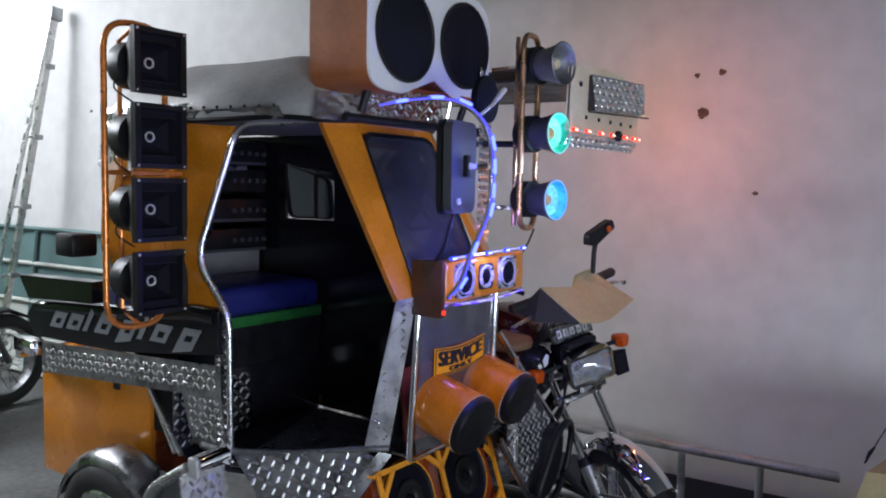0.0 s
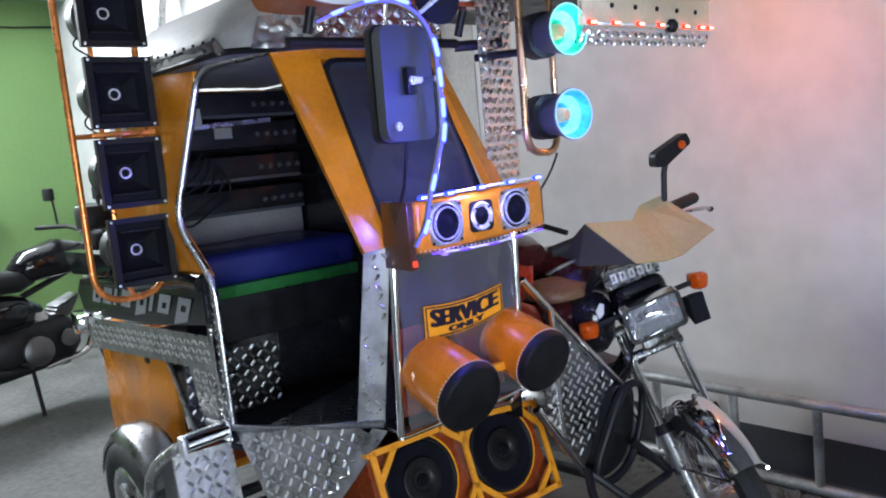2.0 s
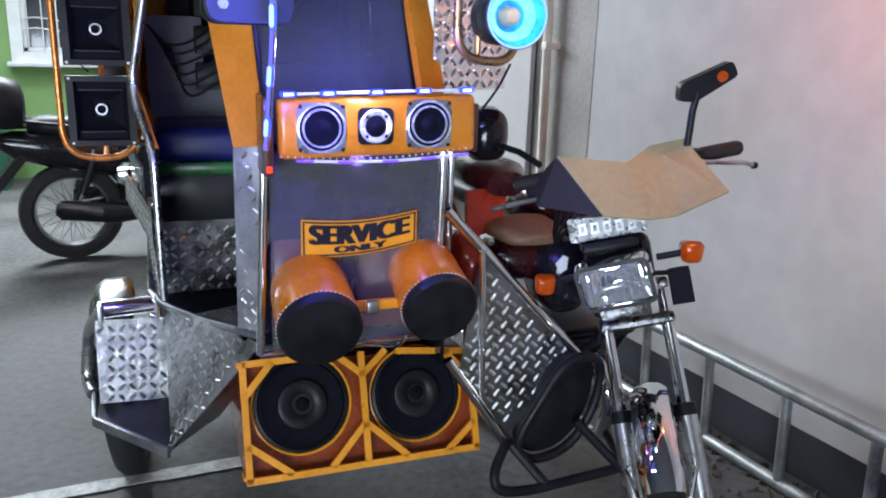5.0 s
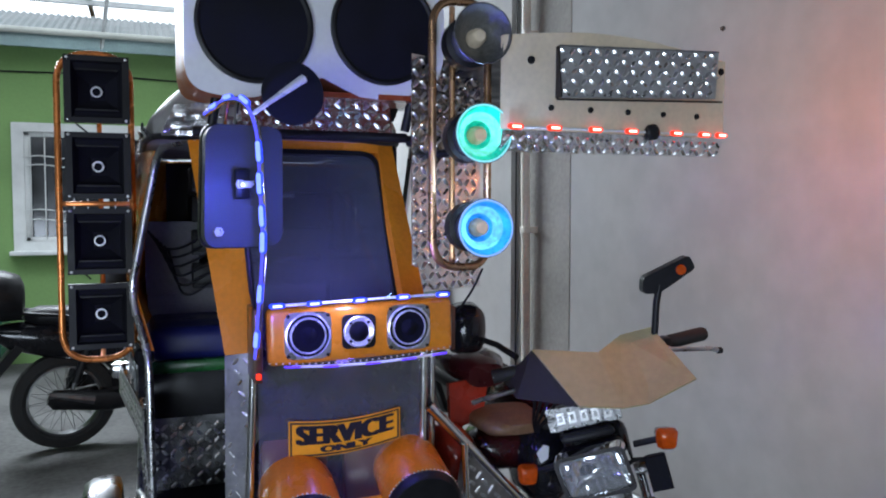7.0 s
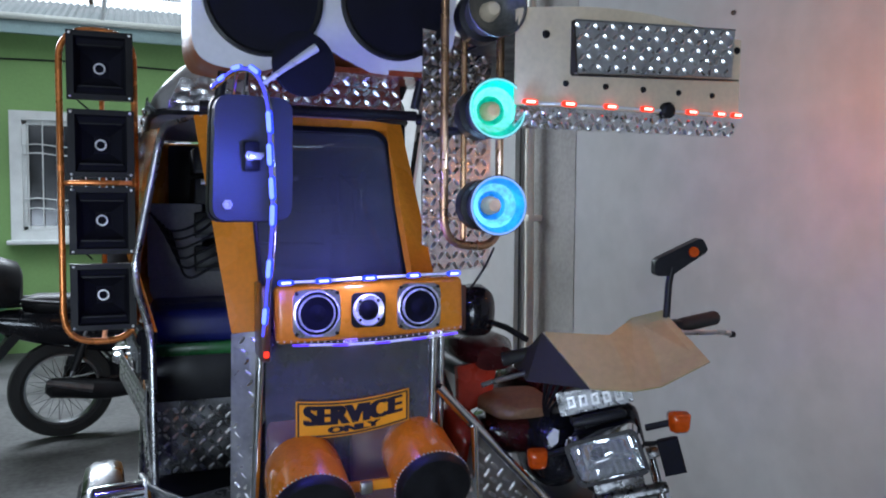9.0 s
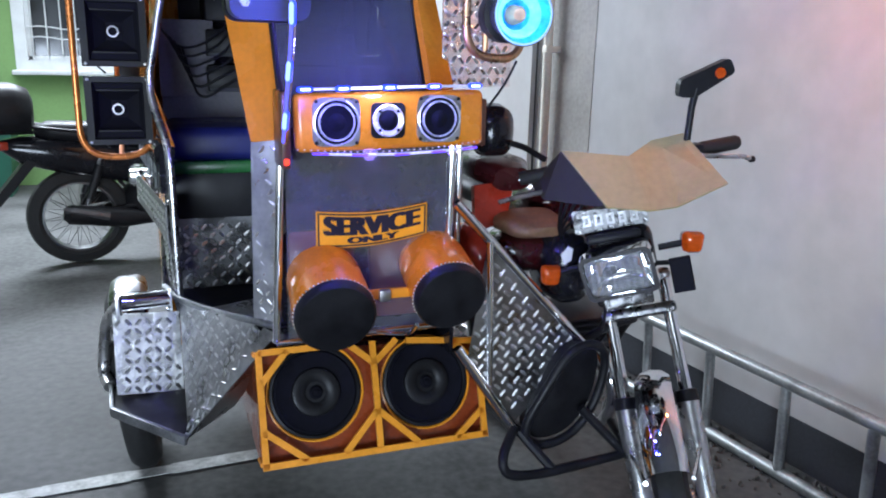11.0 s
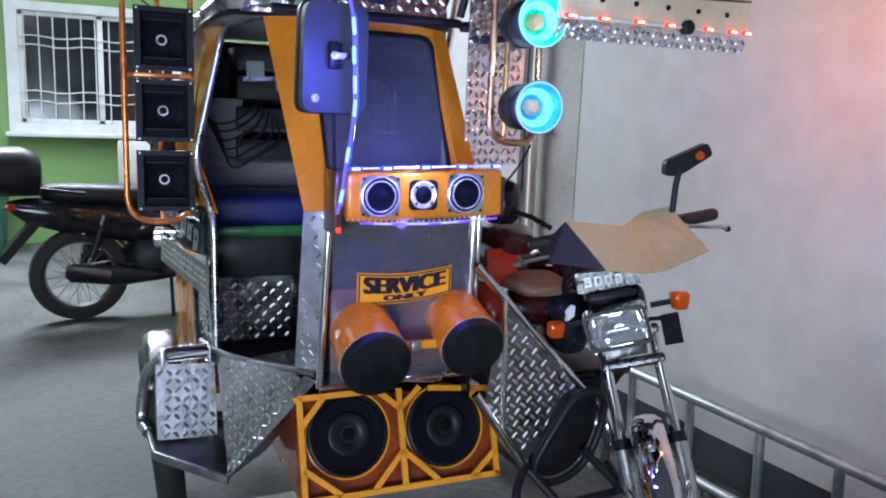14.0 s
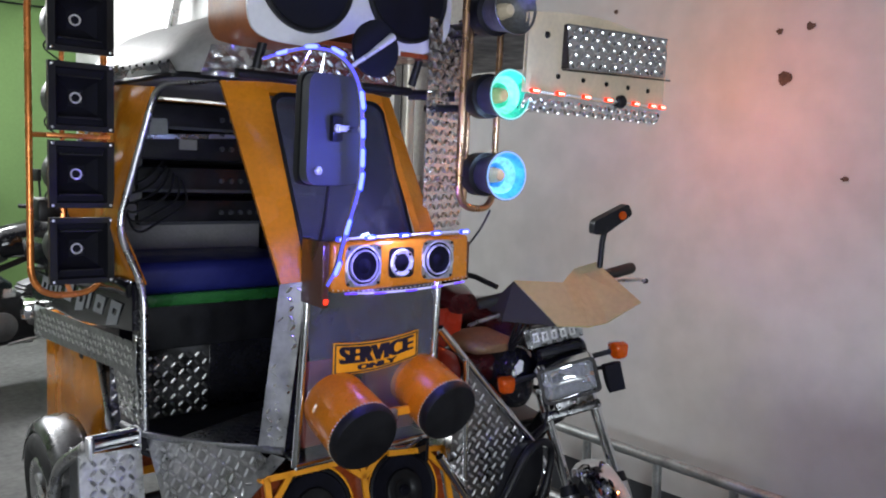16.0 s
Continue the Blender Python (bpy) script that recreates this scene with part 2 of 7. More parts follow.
M_PVC = material("cream_pvc_pipe", (0.80, 0.77, 0.68), 0.45, vary=0.15, scale=6, bump=0.05)
M_LINE = material("worn_white_road_paint", (0.55, 0.55, 0.53), 0.8, vary=0.45, scale=14, fine=70, bump=0.3)
M_EARTH = material("loose_soil", (0.10, 0.098, 0.092), 0.95, vary=0.5, scale=12, bump=0.8)
M_GREENBIN = material("dark_green_plastic", (0.015, 0.10, 0.06), 0.5, vary=0.2, scale=6, bump=0.05)
M_CEIL = material("underside_roof_sheet", (0.13, 0.135, 0.135), 0.7, vary=0.2, scale=2, bump=0.2)
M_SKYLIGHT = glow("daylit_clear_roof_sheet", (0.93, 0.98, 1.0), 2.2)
L_RED = glow("led_red", (1.0, 0.035, 0.015), 2.4)
L_CORE = glow("led_pale_core", (1.0, 0.55, 0.42), 4.0)
L_BLUECORE = glow("led_pale_blue_core", (0.13, 0.19, 1.0), 3.6)
L_PANELCORE = glow("led_blue_white_core", (0.42, 0.46, 1.0), 3.6)
L_BLUE = glow("led_blue", (0.03, 0.06, 1.0), 2.2)
L_VIOLET = glow("led_violet", (0.14, 0.06, 1.0), 1.8)
L_TEAL = material("teal_lit_bell", (0.02, 0.50, 0.34), 0.3, emit=0.62, bump=0.0, vary=0.55, scale=13)
L_PALETEAL = material("pale_teal_lit_bell", (0.20, 0.80, 0.64), 0.3, emit=0.9, bump=0.0, vary=0.45, scale=16)
L_PALEBLUE = material("pale_blue_lit_bell", (0.18, 0.58, 1.0), 0.3, emit=1.0, bump=0.0, vary=0.45, scale=16)
L_STRIP = glow("led_blue_strip", (0.10, 0.10, 1.0), 1.6)
L_BLUEBELL = material("blue_lit_bell", (0.03, 0.27, 0.80), 0.3, emit=0.75, bump=0.0, vary=0.55, scale=13)
M_SPOKE = material("dull_spoke_wire", (0.16, 0.16, 0.165), 0.45, 0.9, vary=0.2, scale=20, bump=0.0)
L_RIMBLUE = glow("led_pale_blue_rim", (0.30, 0.50, 1.0), 1.2)
L_WHITE = glow("led_pale_cyan", (0.30, 0.85, 0.9), 1.15)
M_PLUG = material("tan_plug", (0.55, 0.30, 0.16), 0.5, vary=0.15, scale=20)

# ---- mesh helpers ----
class Flat:
    """A bmesh that keeps its facets."""

    def __init__(self, bm):
        self.bm = bm


def mesh_of(name, bm, mat, smooth=None):
    bm.normal_update()
    me = bpy.data.meshes.new(name)
    bm.to_mesh(me)
    bm.free()
    for m in mat if isinstance(mat, tuple) else (mat,):
        me.materials.append(m)
    if smooth is not None:
        me.shade_smooth()
        me.set_sharp_from_angle(angle=radians(smooth))
    return me


def part(name, bm, mat, parent, label="", smooth=40):
    """Links a bmesh, given in world places, as one mesh object under a thing or a part."""
    smooth = None if isinstance(bm, Flat) else smooth
    bm = bm.bm if isinstance(bm, Flat) else bm
    ob = new(name, mesh_of(name, bm, mat, smooth))
    ob.parent = parent
    if parent.type == "EMPTY":
        ob.matrix_parent_inverse = parent.matrix_basis.inverted()
    return tagged(ob, label)


def thing(name, at, label, category, group="", kind=""):
    ob = new(name)
    ob.empty_display_size = 0.05
    ob.location = at
    return tagged(ob, label, category, group, kind)


def solid(name, bm, mat, label, category="", kind="", group="", smooth=40):
    return tagged(new(name, mesh_of(name, bm, mat, smooth)), label, category, group, kind)


def add_box(bm, centre, size, rot=(0, 0, 0), bevel=0.0, seg=2):
    m = pose(*centre, *rot) @ Matrix.Diagonal((*size, 1))
    r = bmesh.ops.create_cube(bm, size=1, matrix=m)
    if bevel:
        edges = list({e for v in r["verts"] for e in v.link_edges})
        bmesh.ops.bevel(bm, geom=edges, offset=bevel, segments=seg, affect="EDGES", profile=0.5)
    return bm


def box(*a, **k):
    return add_box(bmesh.new(), *a, **k)


def frame_of(direction):
    d = Vector(direction).normalized()
    u = d.orthogonal().normalized() if abs(d.z) > 0.999 else d.cross(Vector((0, 0, 1))).normalized()
    return u, d.cross(u).normalized(), d


def add_rings(bm, rings, closed_ends=True, loop=False, open_front=False):
    rows = [[bm.verts.new(p) for p in r] for r in rings]
    n = len(rows[0])
    pairs = list(zip(rows, rows[1:])) + ([(rows[-1], rows[0])] if loop else [])
    for a, b in pairs:
        for i in range(n):
            bm.faces.new((a[i], a[(i + 1) % n], b[(i + 1) % n], b[i]))
    if closed_ends and not loop:
        if not open_front:
            bm.faces.new(rows[0][::-1])
        bm.faces.new(rows[-1])
    return bm


def add_path(bm, points, r, seg=10, loop=False):
    """A round bar along points."""
    pts = [Vector(p) for p in points]
    rings = []
    n = len(pts)
    side = None
    for i, p in enumerate(pts):
        a = pts[i - 1] if i or loop else p
        b = pts[(i + 1) % n] if i < n - 1 or loop else p
        d = (b - a).normalized()
        if side is None:
            side = frame_of(d)[0]
        side = (side - d * side.dot(d)).normalized()
        up = d.cross(side)
        rad = r[i] if isinstance(r, (list, tuple)) else r
        rings.append([p + rad * (math.cos(t) * side + math.sin(t) * up) for t in (2 * math.pi * k / seg for k in range(seg))])
    return add_rings(bm, rings, loop=loop)


def bar(points, r, seg=10, loop=False):
    return add_path(bmesh.new(), points, r, seg, loop)


def soften(points, radius, steps=5, loop=False):
    """Rounds the corners of a line of points."""
    pts = [Vector(p) for p in points]
    out = []
    n = len(pts)
    for i, p in enumerate(pts):
        if not loop and i in (0, n - 1):
            out.append(p)
            continue
        a, b = pts[i - 1], pts[(i + 1) % n]
        ra, rb = min(radius, (a - p).length * 0.49), min(radius, (b - p).length * 0.49)
        s, e = p + (a - p).normalized() * ra, p + (b - p).normalized() * rb
        for k in range(steps + 1):
            t = k / steps
            out.append((1 - t) ** 2 * s + 2 * t * (1 - t) * p + t * t * e)
    return out


def add_lathe(bm, profile, at, axis, seg=32, cap=True):
    """profile: (distance along axis, radius) rows."""
    u, v, d = frame_of(axis)
    at = Vector(at)
    rings = [[at + d * h + max(r, 1e-4) * (math.cos(t) * u + math.sin(t) * v) for t in (2 * math.pi * k / seg for k in range(seg))] for h, r in profile]
    return add_rings(bm, rings, cap)


def lathe(profile, at, axis, seg=32, cap=True):
    return add_lathe(bmesh.new(), profile, at, axis, seg, cap)


def add_slab(bm, outline, thick):
    """A sheet with the given outline (in one plane, roughly), thickened against its normal."""
    pts = [Vector(p) for p in outline]
    nrm = Vector((0, 0, 0))
    for a, b in zip(pts, pts[1:] + pts[:1]):
        nrm += a.cross(b)
    nrm.normalize()
    top = [bm.verts.new(p) for p in pts]
    low = [bm.verts.new(p - nrm * thick) for p in pts]
    bm.faces.new(top)
    bm.faces.new(low[::-1])
    n = len(pts)
    for i in range(n):
        bm.faces.new((top[i], low[i], low[(i + 1) % n], top[(i + 1) % n]))
    return bm


def slab(outline, thick):
    return add_slab(bmesh.new(), outline, thick)


def on_quad(q, u, v):
    a, b, c, d = [Vector(p) for p in q]
    return (1 - u) * (1 - v) * a + u * (1 - v) * b + u * v * c + (1 - u) * v * d


def quad_slab(q, thick, round_=0.0):
    """A sheet on four corners, lower left round to upper left, with rounded corners."""
    pts = soften(q, round_, 5, True) if round_ else q
    return slab(pts, thick)


def ring_slab(outer, inner, thick):
    """A flat frame between two outlines of the same number of points."""
    bm = bmesh.new()
    n = len(outer)
    o, i = [Vector(p) for p in outer], [Vector(p) for p in inner]
    nrm = Vector((0, 0, 0))
    for a, b in zip(o, o[1:] + o[:1]):
        nrm += a.cross(b)
    nrm.normalize()
    rows = [[bm.verts.new(p) for p in r] for r in (o, i, [p - nrm * thick for p in i], [p - nrm * thick for p in o])]
    for k in range(4):
        a, b = rows[k], rows[(k + 1) % 4]
        for j in range(n):
            bm.faces.new((a[j], a[(j + 1) % n], b[(j + 1) % n], b[j]))
    bmesh.ops.recalc_face_normals(bm, faces=bm.faces)
    return bm


def tread_plate(q, thick=0.002, pitch=0.024, size=(0.034, 0.0120, 0.0026), inset=0.006, spots=None, turn=0):
    """A sheet of tread plate on four corners: raised lozenges, turned to and fro, on a thin plate."""
    a, b, c, d = [Vector(p) for p in q]
    nrm = ((b - a).cross(d - a)).normalized()
    verts, faces = [], []

    def put(p):
        verts.append(tuple(p))
        return len(verts) - 1

    n = 10
    grid = [[put(on_quad(q, i / n, j / n)) for i in range(n + 1)] for j in range(n + 1)]
    for j in range(n):
        for i in range(n):
            faces.append((grid[j][i], grid[j][i + 1], grid[j + 1][i + 1], grid[j + 1][i]))
    top = [grid[0][0], grid[0][n], grid[n][n], grid[n][0]]
    low = [put(p - nrm * thick) for p in (a, b, c, d)]
    faces.append(low[::-1])
    for i in range(4):
        faces.append((top[i], low[i], low[(i + 1) % 4], top[(i + 1) % 4]))
    plain = len(faces)
    nrm = ((c - a).cross(d - b)).normalized()
    eu = ((b - a) + (c - d)).normalized()
    ev = nrm.cross(eu).normalized()
    flat = [Vector(((p - a).dot(eu), (p - a).dot(ev))) for p in (a, b, c, d)]
    ln, wd, ht = size
    ln, wd = min(ln, pitch * 1.02), min(wd, pitch * 0.40)
    us, vs = [p.x for p in flat], [p.y for p in flat]
    for i in range(int((max(us) - min(us)) / pitch) + 1):
        for j in range(int((max(vs) - min(vs)) / pitch) + 1):
            g = Vector((min(us) + (i + 0.5) * pitch, min(vs) + (j + 0.5) * pitch))
            room = min((e - s).x * (g - s).y - (e - s).y * (g - s).x for s, e in ((s, s + (e - s).normalized()) for s, e in zip(flat, flat[1:] + flat[:1])))
            if room < inset + wd * 0.5:
                continue
            u = v = 0.5
            for _ in range(6):
                f = on_quad(flat2 := [Vector((*p, 0)) for p in flat], u, v)
                du = (on_quad(flat2, u + 0.01, v) - f) * 100
                dv = (on_quad(flat2, u, v + 0.01) - f) * 100
                r = Vector((*g, 0)) - f
                det = du.x * dv.y - du.y * dv.x
                u += (r.x * dv.y - r.y * dv.x) / det
                v += (du.x * r.y - du.y * r.x) / det
            p = on_quad(q, u, v)
            t = radians((45 if (i + j) % 2 else -45) + turn)
            x = (math.cos(t) * eu + math.sin(t) * ev) * ln / 2
            y = (-math.sin(t) * eu + math.cos(t) * ev) * wd / 2
            h = nrm * ht
            if spots is not None:
                spots.append(Matrix((x, y, h)).transposed().to_4x4())
                spots[-1].translation = p
                continue
            base = [put(p - x), put(p - x * 0.62 - y), put(p + x * 0.62 - y), put(p + x), put(p + x * 0.62 + y), put(p - x * 0.62 + y)]
            r0, r1 = put(p - x * 0.68 + h), put(p + x * 0.68 + h)
            faces += [(base[0], base[1], r0), (base[1], base[2], r1, r0), (base[2], base[3], r1), (base[3], base[4], r1), (base[4], base[5], r0, r1), (base[5], base[0], r0)]
    bm = bmesh.new()
    me = bpy.data.meshes.new("tmp")
    me.from_pydata(verts, [], faces)
    bm.from_mesh(me)
    bpy.data.meshes.remove(me)
    bm.faces.ensure_lookup_table()
    for f in bm.faces[plain:]:
        f.material_index = 1
    return bm


def raised_bar(mat):
    """One raised bar of a tread plate, of unit size, as a mesh to share."""
    me = bpy.data.meshes.new("raised_bar")
    me.from_pydata([(-1, 0, 0), (-0.62, -1, 0), (0.62, -1, 0), (1, 0, 0), (0.62, 1, 0), (-0.62, 1, 0), (-0.68, 0, 1), (0.68, 0, 1)], [],
                   [(0, 1, 6), (1, 2, 7, 6), (2, 3, 7), (3, 4, 7), (4, 5, 6, 7), (5, 0, 6)])
    me.materials.append(mat)
    return me


def tread_part(name, q, mats, parent, label, **k):
    """A tread plate whose raised bars are pieces of their own."""
    spots = []
    plate = part(name, tread_plate(q, spots=spots, **k), mats[0], parent, label)
    me = raised_bar(mats[1])
    for m in spots:
        ob = new("raised_bar", me)
        ob.parent = plate
        ob.matrix_basis = m
    return plate


def words(text, size, m, depth=0.0015, stretch=1.0, heavy=0.02, bold=0.0):
    """Letters of the built-in font as a bmesh, centred, at the pose m (x along the line, y up, z out)."""
    cu = bpy.data.curves.new("words", "FONT")
    cu.body, cu.size, cu.extrude, cu.align_x, cu.align_y, cu.offset = text, size, depth, "CENTER", "CENTER", size * heavy
    ob = bpy.data.objects.new("words", cu)
    me = bpy.data.meshes.new_from_object(ob)
    bm = bmesh.new()
    bm.from_mesh(me)
    bpy.data.objects.remove(ob)
    bpy.data.curves.remove(cu)
    bpy.data.meshes.remove(me)
    if bold:
        first = bm.verts[:] + bm.edges[:] + bm.faces[:]
        for k in (-0.5, 0.5):
            again = bmesh.ops.duplicate(bm, geom=first)["geom"]
            bmesh.ops.translate(bm, vec=(bold * k, 0, 0.0001 * k), verts=[g for g in again if isinstance(g, bmesh.types.BMVert)])
    bmesh.ops.transform(bm, matrix=m @ Matrix.Diagonal((stretch, 1, 1, 1)), verts=bm.verts)
    return bm


# ---- setting ----
def wall_x(y):
    """Where the plastered side wall stands at depth y."""
    return 1.52 - 0.1 * y


_bm = bmesh.new()
_n = 60
_g = [[_bm.verts.new((-7 + 12 * i / _n, -6 + 16 * j / _n, 0.003 * noise.noise(Vector((i * 0.35, j * 0.35, 0))) - 0.003)) for i in range(_n + 1)] for j in range(_n + 1)]
for j in range(_n):
    for i in range(_n):
        _bm.faces.new((_g[j][i], _g[j][i + 1], _g[j + 1][i + 1], _g[j + 1][i]))
floor = solid("floor", _bm, M_CONCRETE, "worn grey concrete yard floor with stains", "floor", "structure")

wall_right = solid("wall_right", slab([(wall_x(-5.5), -5.5, 0), (wall_x(-5.5), -5.5, 3.3), (wall_x(1.93), 1.93, 3.3), (wall_x(1.93), 1.93, 0)], 0.15),
                   M_PLASTER, "tall plastered grey-white side wall, stained and chipped", "wall", "structure")
wall_back_side = solid("wall_side_back", slab([(wall_x(1.93) - 0.035, 1.93, 0), (wall_x(1.93) - 0.035, 1.93, 3.6), (wall_x(9) - 0.035, 9, 3.6), (wall_x(9) - 0.035, 9, 0)], 0.18),
                       M_PLASTER, "plastered side wall of the yard, brightly daylit", "wall", "structure")
solid("wall_left", box((-6.0, 1.5, 1.8), (0.15, 14, 3.6)), M_PLASTER, "plain plastered yard wall", "wall", "structure")
solid("wall_front", slab([(-6.0, -4.9, 0), (-4.2, -4.9, 0), (-4.2, -4.9, 2.25), (-1.0, -4.9, 2.25), (-1.0, -4.9, 0), (2.2, -4.9, 0), (2.2, -4.9, 3.6), (-6.0, -4.9, 3.6)], 0.15), M_PLASTER, "plastered front wall with a wide open entrance", "wall", "structure")
_bm = bmesh.new()
for i in range(90):
    x0, x1 = -6 + 0.09 * i, -6 + 0.09 * (i + 1)
    z = 3.12 + (0.02 if i % 2 else 0)
    add_slab(_bm, [(x0, -5.6, z), (x1, -5.6, z + (-0.02 if i % 2 else 0.02)), (x1, 2.3, z + 0.15 + (-0.02 if i % 2 else 0.02)), (x0, 2.3, z + 0.15)], 0.004)
solid("ceiling", _bm, M_CEIL, "grey corrugated metal roof over the entrance", "ceiling", "structure")
# added slab above the view; blocks yard light from the upper side wall
solid("unseen_light_baffle", slab([(-6.0, 2.32, 2.64), (1.28, 2.32, 2.64), (1.28, 2.32, 3.32), (-6.0, 2.32, 3.32)], 0.02), M_CEIL, "unseen grey sheet added to keep yard light off the upper wall", "fascia", "structure")
# added opaque sheets out of view, limiting where skylight comes from
solid("unseen_roof_mask", box((-4.8, 6.2, 3.53), (2.4, 7.6, 0.02)), M_CEIL, "unseen grey sheet roof added to narrow the skylight", "roof", "structure")
solid("unseen_roof_mask", box((1.1, 6.2, 3.53), (1.0, 7.6, 0.02)), M_CEIL, "unseen grey sheet roof added to narrow the skylight", "roof", "structure")
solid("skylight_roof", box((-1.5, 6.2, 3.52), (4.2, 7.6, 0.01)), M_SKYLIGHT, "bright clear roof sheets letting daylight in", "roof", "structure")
_bm = bmesh.new()
for x in (-4.4, -2.6, -0.85, 0.6):
    add_box(_bm, (x, 5.9, 3.47), (0.04, 7.2, 0.05))
for y in (3.2, 4.9, 6.9):
    add_box(_bm, (-2.2, y, 3.43), (7.6, 0.04, 0.05))
add_path(_bm, [(-0.72, 6.2, 2.86), (-0.63, 6.0, 3.5)], 0.02, 6)
solid("roof_frame", _bm, M_GALV, "grey steel purlins under the clear roof sheets", "roof frame", "structure")

# painted skirting band and the broken plaster on the side wall
_bm = bmesh.new()
add_slab(_bm, [(wall_x(-5.4) - 0.004, -5.4, 0), (wall_x(-5.4) - 0.004, -5.4, 0.165), (wall_x(1.6) - 0.004, 1.6, 0.165), (wall_x(1.6) - 0.004, 1.6, 0)], 0.003)
solid("baseboard", _bm, M_SKIRT, "dark grey painted band along the wall foot", "baseboard", "structure")


def chip(y, z, w, h, seed):
    r = random.Random(seed)
    pts = []
    for k in range(14):
        t = 2 * math.pi * k / 14
        f = r.uniform(0.65, 1.1)
        yy = y - w / 2 * math.cos(t) * f
        pts.append((wall_x(yy) - 0.003, yy, z + h / 2 * math.sin(t) * f))
    return slab(pts, 0.002)


for k, (y, z, w, h) in enumerate(((-0.077, 1.757, 0.05, 0.055), (-0.047, 1.915, 0.026, 0.024), (-0.149, 1.924, 0.03, 0.032), (-0.303, 1.421, 0.03, 0.018), (0.62, 2.05, 0.022, 0.022))):
    solid("plaster_patch", chip(y, z, w, h, k), M_STAIN, "small dark patch of broken plaster on the wall", "wall damage", "structure")

# the downpipe's shadow on the plaster, laid on as a darker brown strip
solid("trim", slab([(wall_x(1.49) - 0.0025, 1.49, 0.0), (wall_x(1.49) - 0.0025, 1.49, 3.25), (wall_x(1.90) - 0.0025, 1.90, 3.25), (wall_x(1.90) - 0.0025, 1.90, 0.0)], 0.002), M_PIPESHADE, "brownish band of the pipe's shadow coloured onto the wall", "wall trim", "structure")

# downpipe on the side wall
drainpipe = thing("drainpipe", (wall_x(1.78) - 0.05, 1.78, 0), "cream plastic downpipe clamped to the plastered wall", "pipe")
_px = wall_x(1.78) - 0.045
part("pipe", bar([(_px, 1.78, 0.0), (_px + 0.003, 1.78, 0.9), (_px - 0.002, 1.785, 1.6), (_px, 1.78, 3.2)], 0.021, 14), M_PVC, drainpipe)
for z in (0.55, 1.33, 2.25):
    part("clamp", box((_px + 0.01, 1.765, z), (0.075, 0.05, 0.03), bevel=0.004), M_PVC, drainpipe, "cream pipe clamp")
part("cable", bar([(_px - 0.02, 1.84, 0.4), (_px - 0.022, 1.842, 1.2), (_px - 0.02, 1.838, 2.2), (_px - 0.02, 1.84, 3.2)], 0.004, 6), M_BLACK, drainpipe, "thin black cable")

# worn white line on the floor
_bm = bmesh.new()
for k in range(26):
    x0, x1 = -3.2 + k * 0.125, -3.2 + (k + 1) * 0.125
    r = random.Random(k)
    y0 = 0.865 - 0.055 * (-0.29 - (x0 + x1) / 2) * 0.9
    _w = 0.028 + r.uniform(-0.004, 0.004)
    _y1 = 0.865 - 0.055 * (-0.29 - x1) * 0.9
    _y0 = 0.865 - 0.055 * (-0.29 - x0) * 0.9
    add_slab(_bm, [(x0, _y0 - _w, 0.003), (x1, _y1 - _w, 0.003), (x1, _y1 + _w, 0.003), (x0, _y0 + _w, 0.003)], 0.002)
solid("floor_line", _bm, M_LINE, "worn white painted line on the concrete", "floor marking", "structure")

# loose soil along the foot of the wall
_bm = bmesh.new()
_r = random.Random(5)
for k in range(700):
    y = _r.uniform(-1.3, 1.3)
    x = wall_x(y) - 0.03 - abs(_r.gauss(0, 0.13))
    s = _r.uniform(0.003, 0.012)
    bmesh.ops.create_icosphere(_bm, subdivisions=1, radius=s, matrix=pose(x, y, s * 0.3, _r.uniform(0, 90), _r.uniform(0, 90), 0) @ Matrix.Diagonal((1, 1.3, 0.6, 1)))
solid("loose_soil", _bm, M_EARTH, "loose soil and rubble along the wall foot", "soil", "stuff")

# ---- the house across the yard ----
HY = 6.5
_bm = ring_slab([(-6.0, HY, 0), (1.2, HY, 0), (1.2, HY, 3.0), (-6.0, HY, 3.0)], [(-1.42, HY, 1.10), (-0.02, HY, 1.10), (-0.02, HY, 2.15), (-1.42, HY, 2.15)], 0.16)
wall_house = solid("wall_house", _bm, M_GREEN, "lime green painted house wall", "wall", "structure")
window_1 = thing("window_1", (-0.72, HY, 1.1), "white-framed sliding window with a white grille, dark inside", "window", kind="structure")
_out = [(-1.50, HY - 0.02, 1.03), (0.06, HY - 0.02, 1.03), (0.06, HY - 0.02, 2.21), (-1.50, HY - 0.02, 2.21)]
_in = [(-1.40, HY - 0.02, 1.12), (-0.04, HY - 0.02, 1.12), (-0.04, HY - 0.02, 2.13), (-1.40, HY - 0.02, 2.13)]
part("window_frame", ring_slab(_out, _in, 0.06), M_TRIMWHITE, window_1)
for x in (-1.385, -0.72, -0.055):
    part("mullion", box((x, HY + 0.03, 1.625), (0.05, 0.05, 1.0), bevel=0.004), M_TRIMWHITE, window_1)
for z in (1.14, 2.11):
    part("rail", box((-0.72, HY + 0.03, z), (1.36, 0.05, 0.05), bevel=0.004), M_TRIMWHITE, window_1)
for x in (-1.055, -0.385):
    part("pane", box((x, HY + 0.05, 1.625), (0.64, 0.006, 0.95)), M_DARKGLASS, window_1)
part("window_sill", box((-0.72, HY - 0.04, 1.02), (1.62, 0.12, 0.04), bevel=0.006), M_TRIMWHITE, window_1)
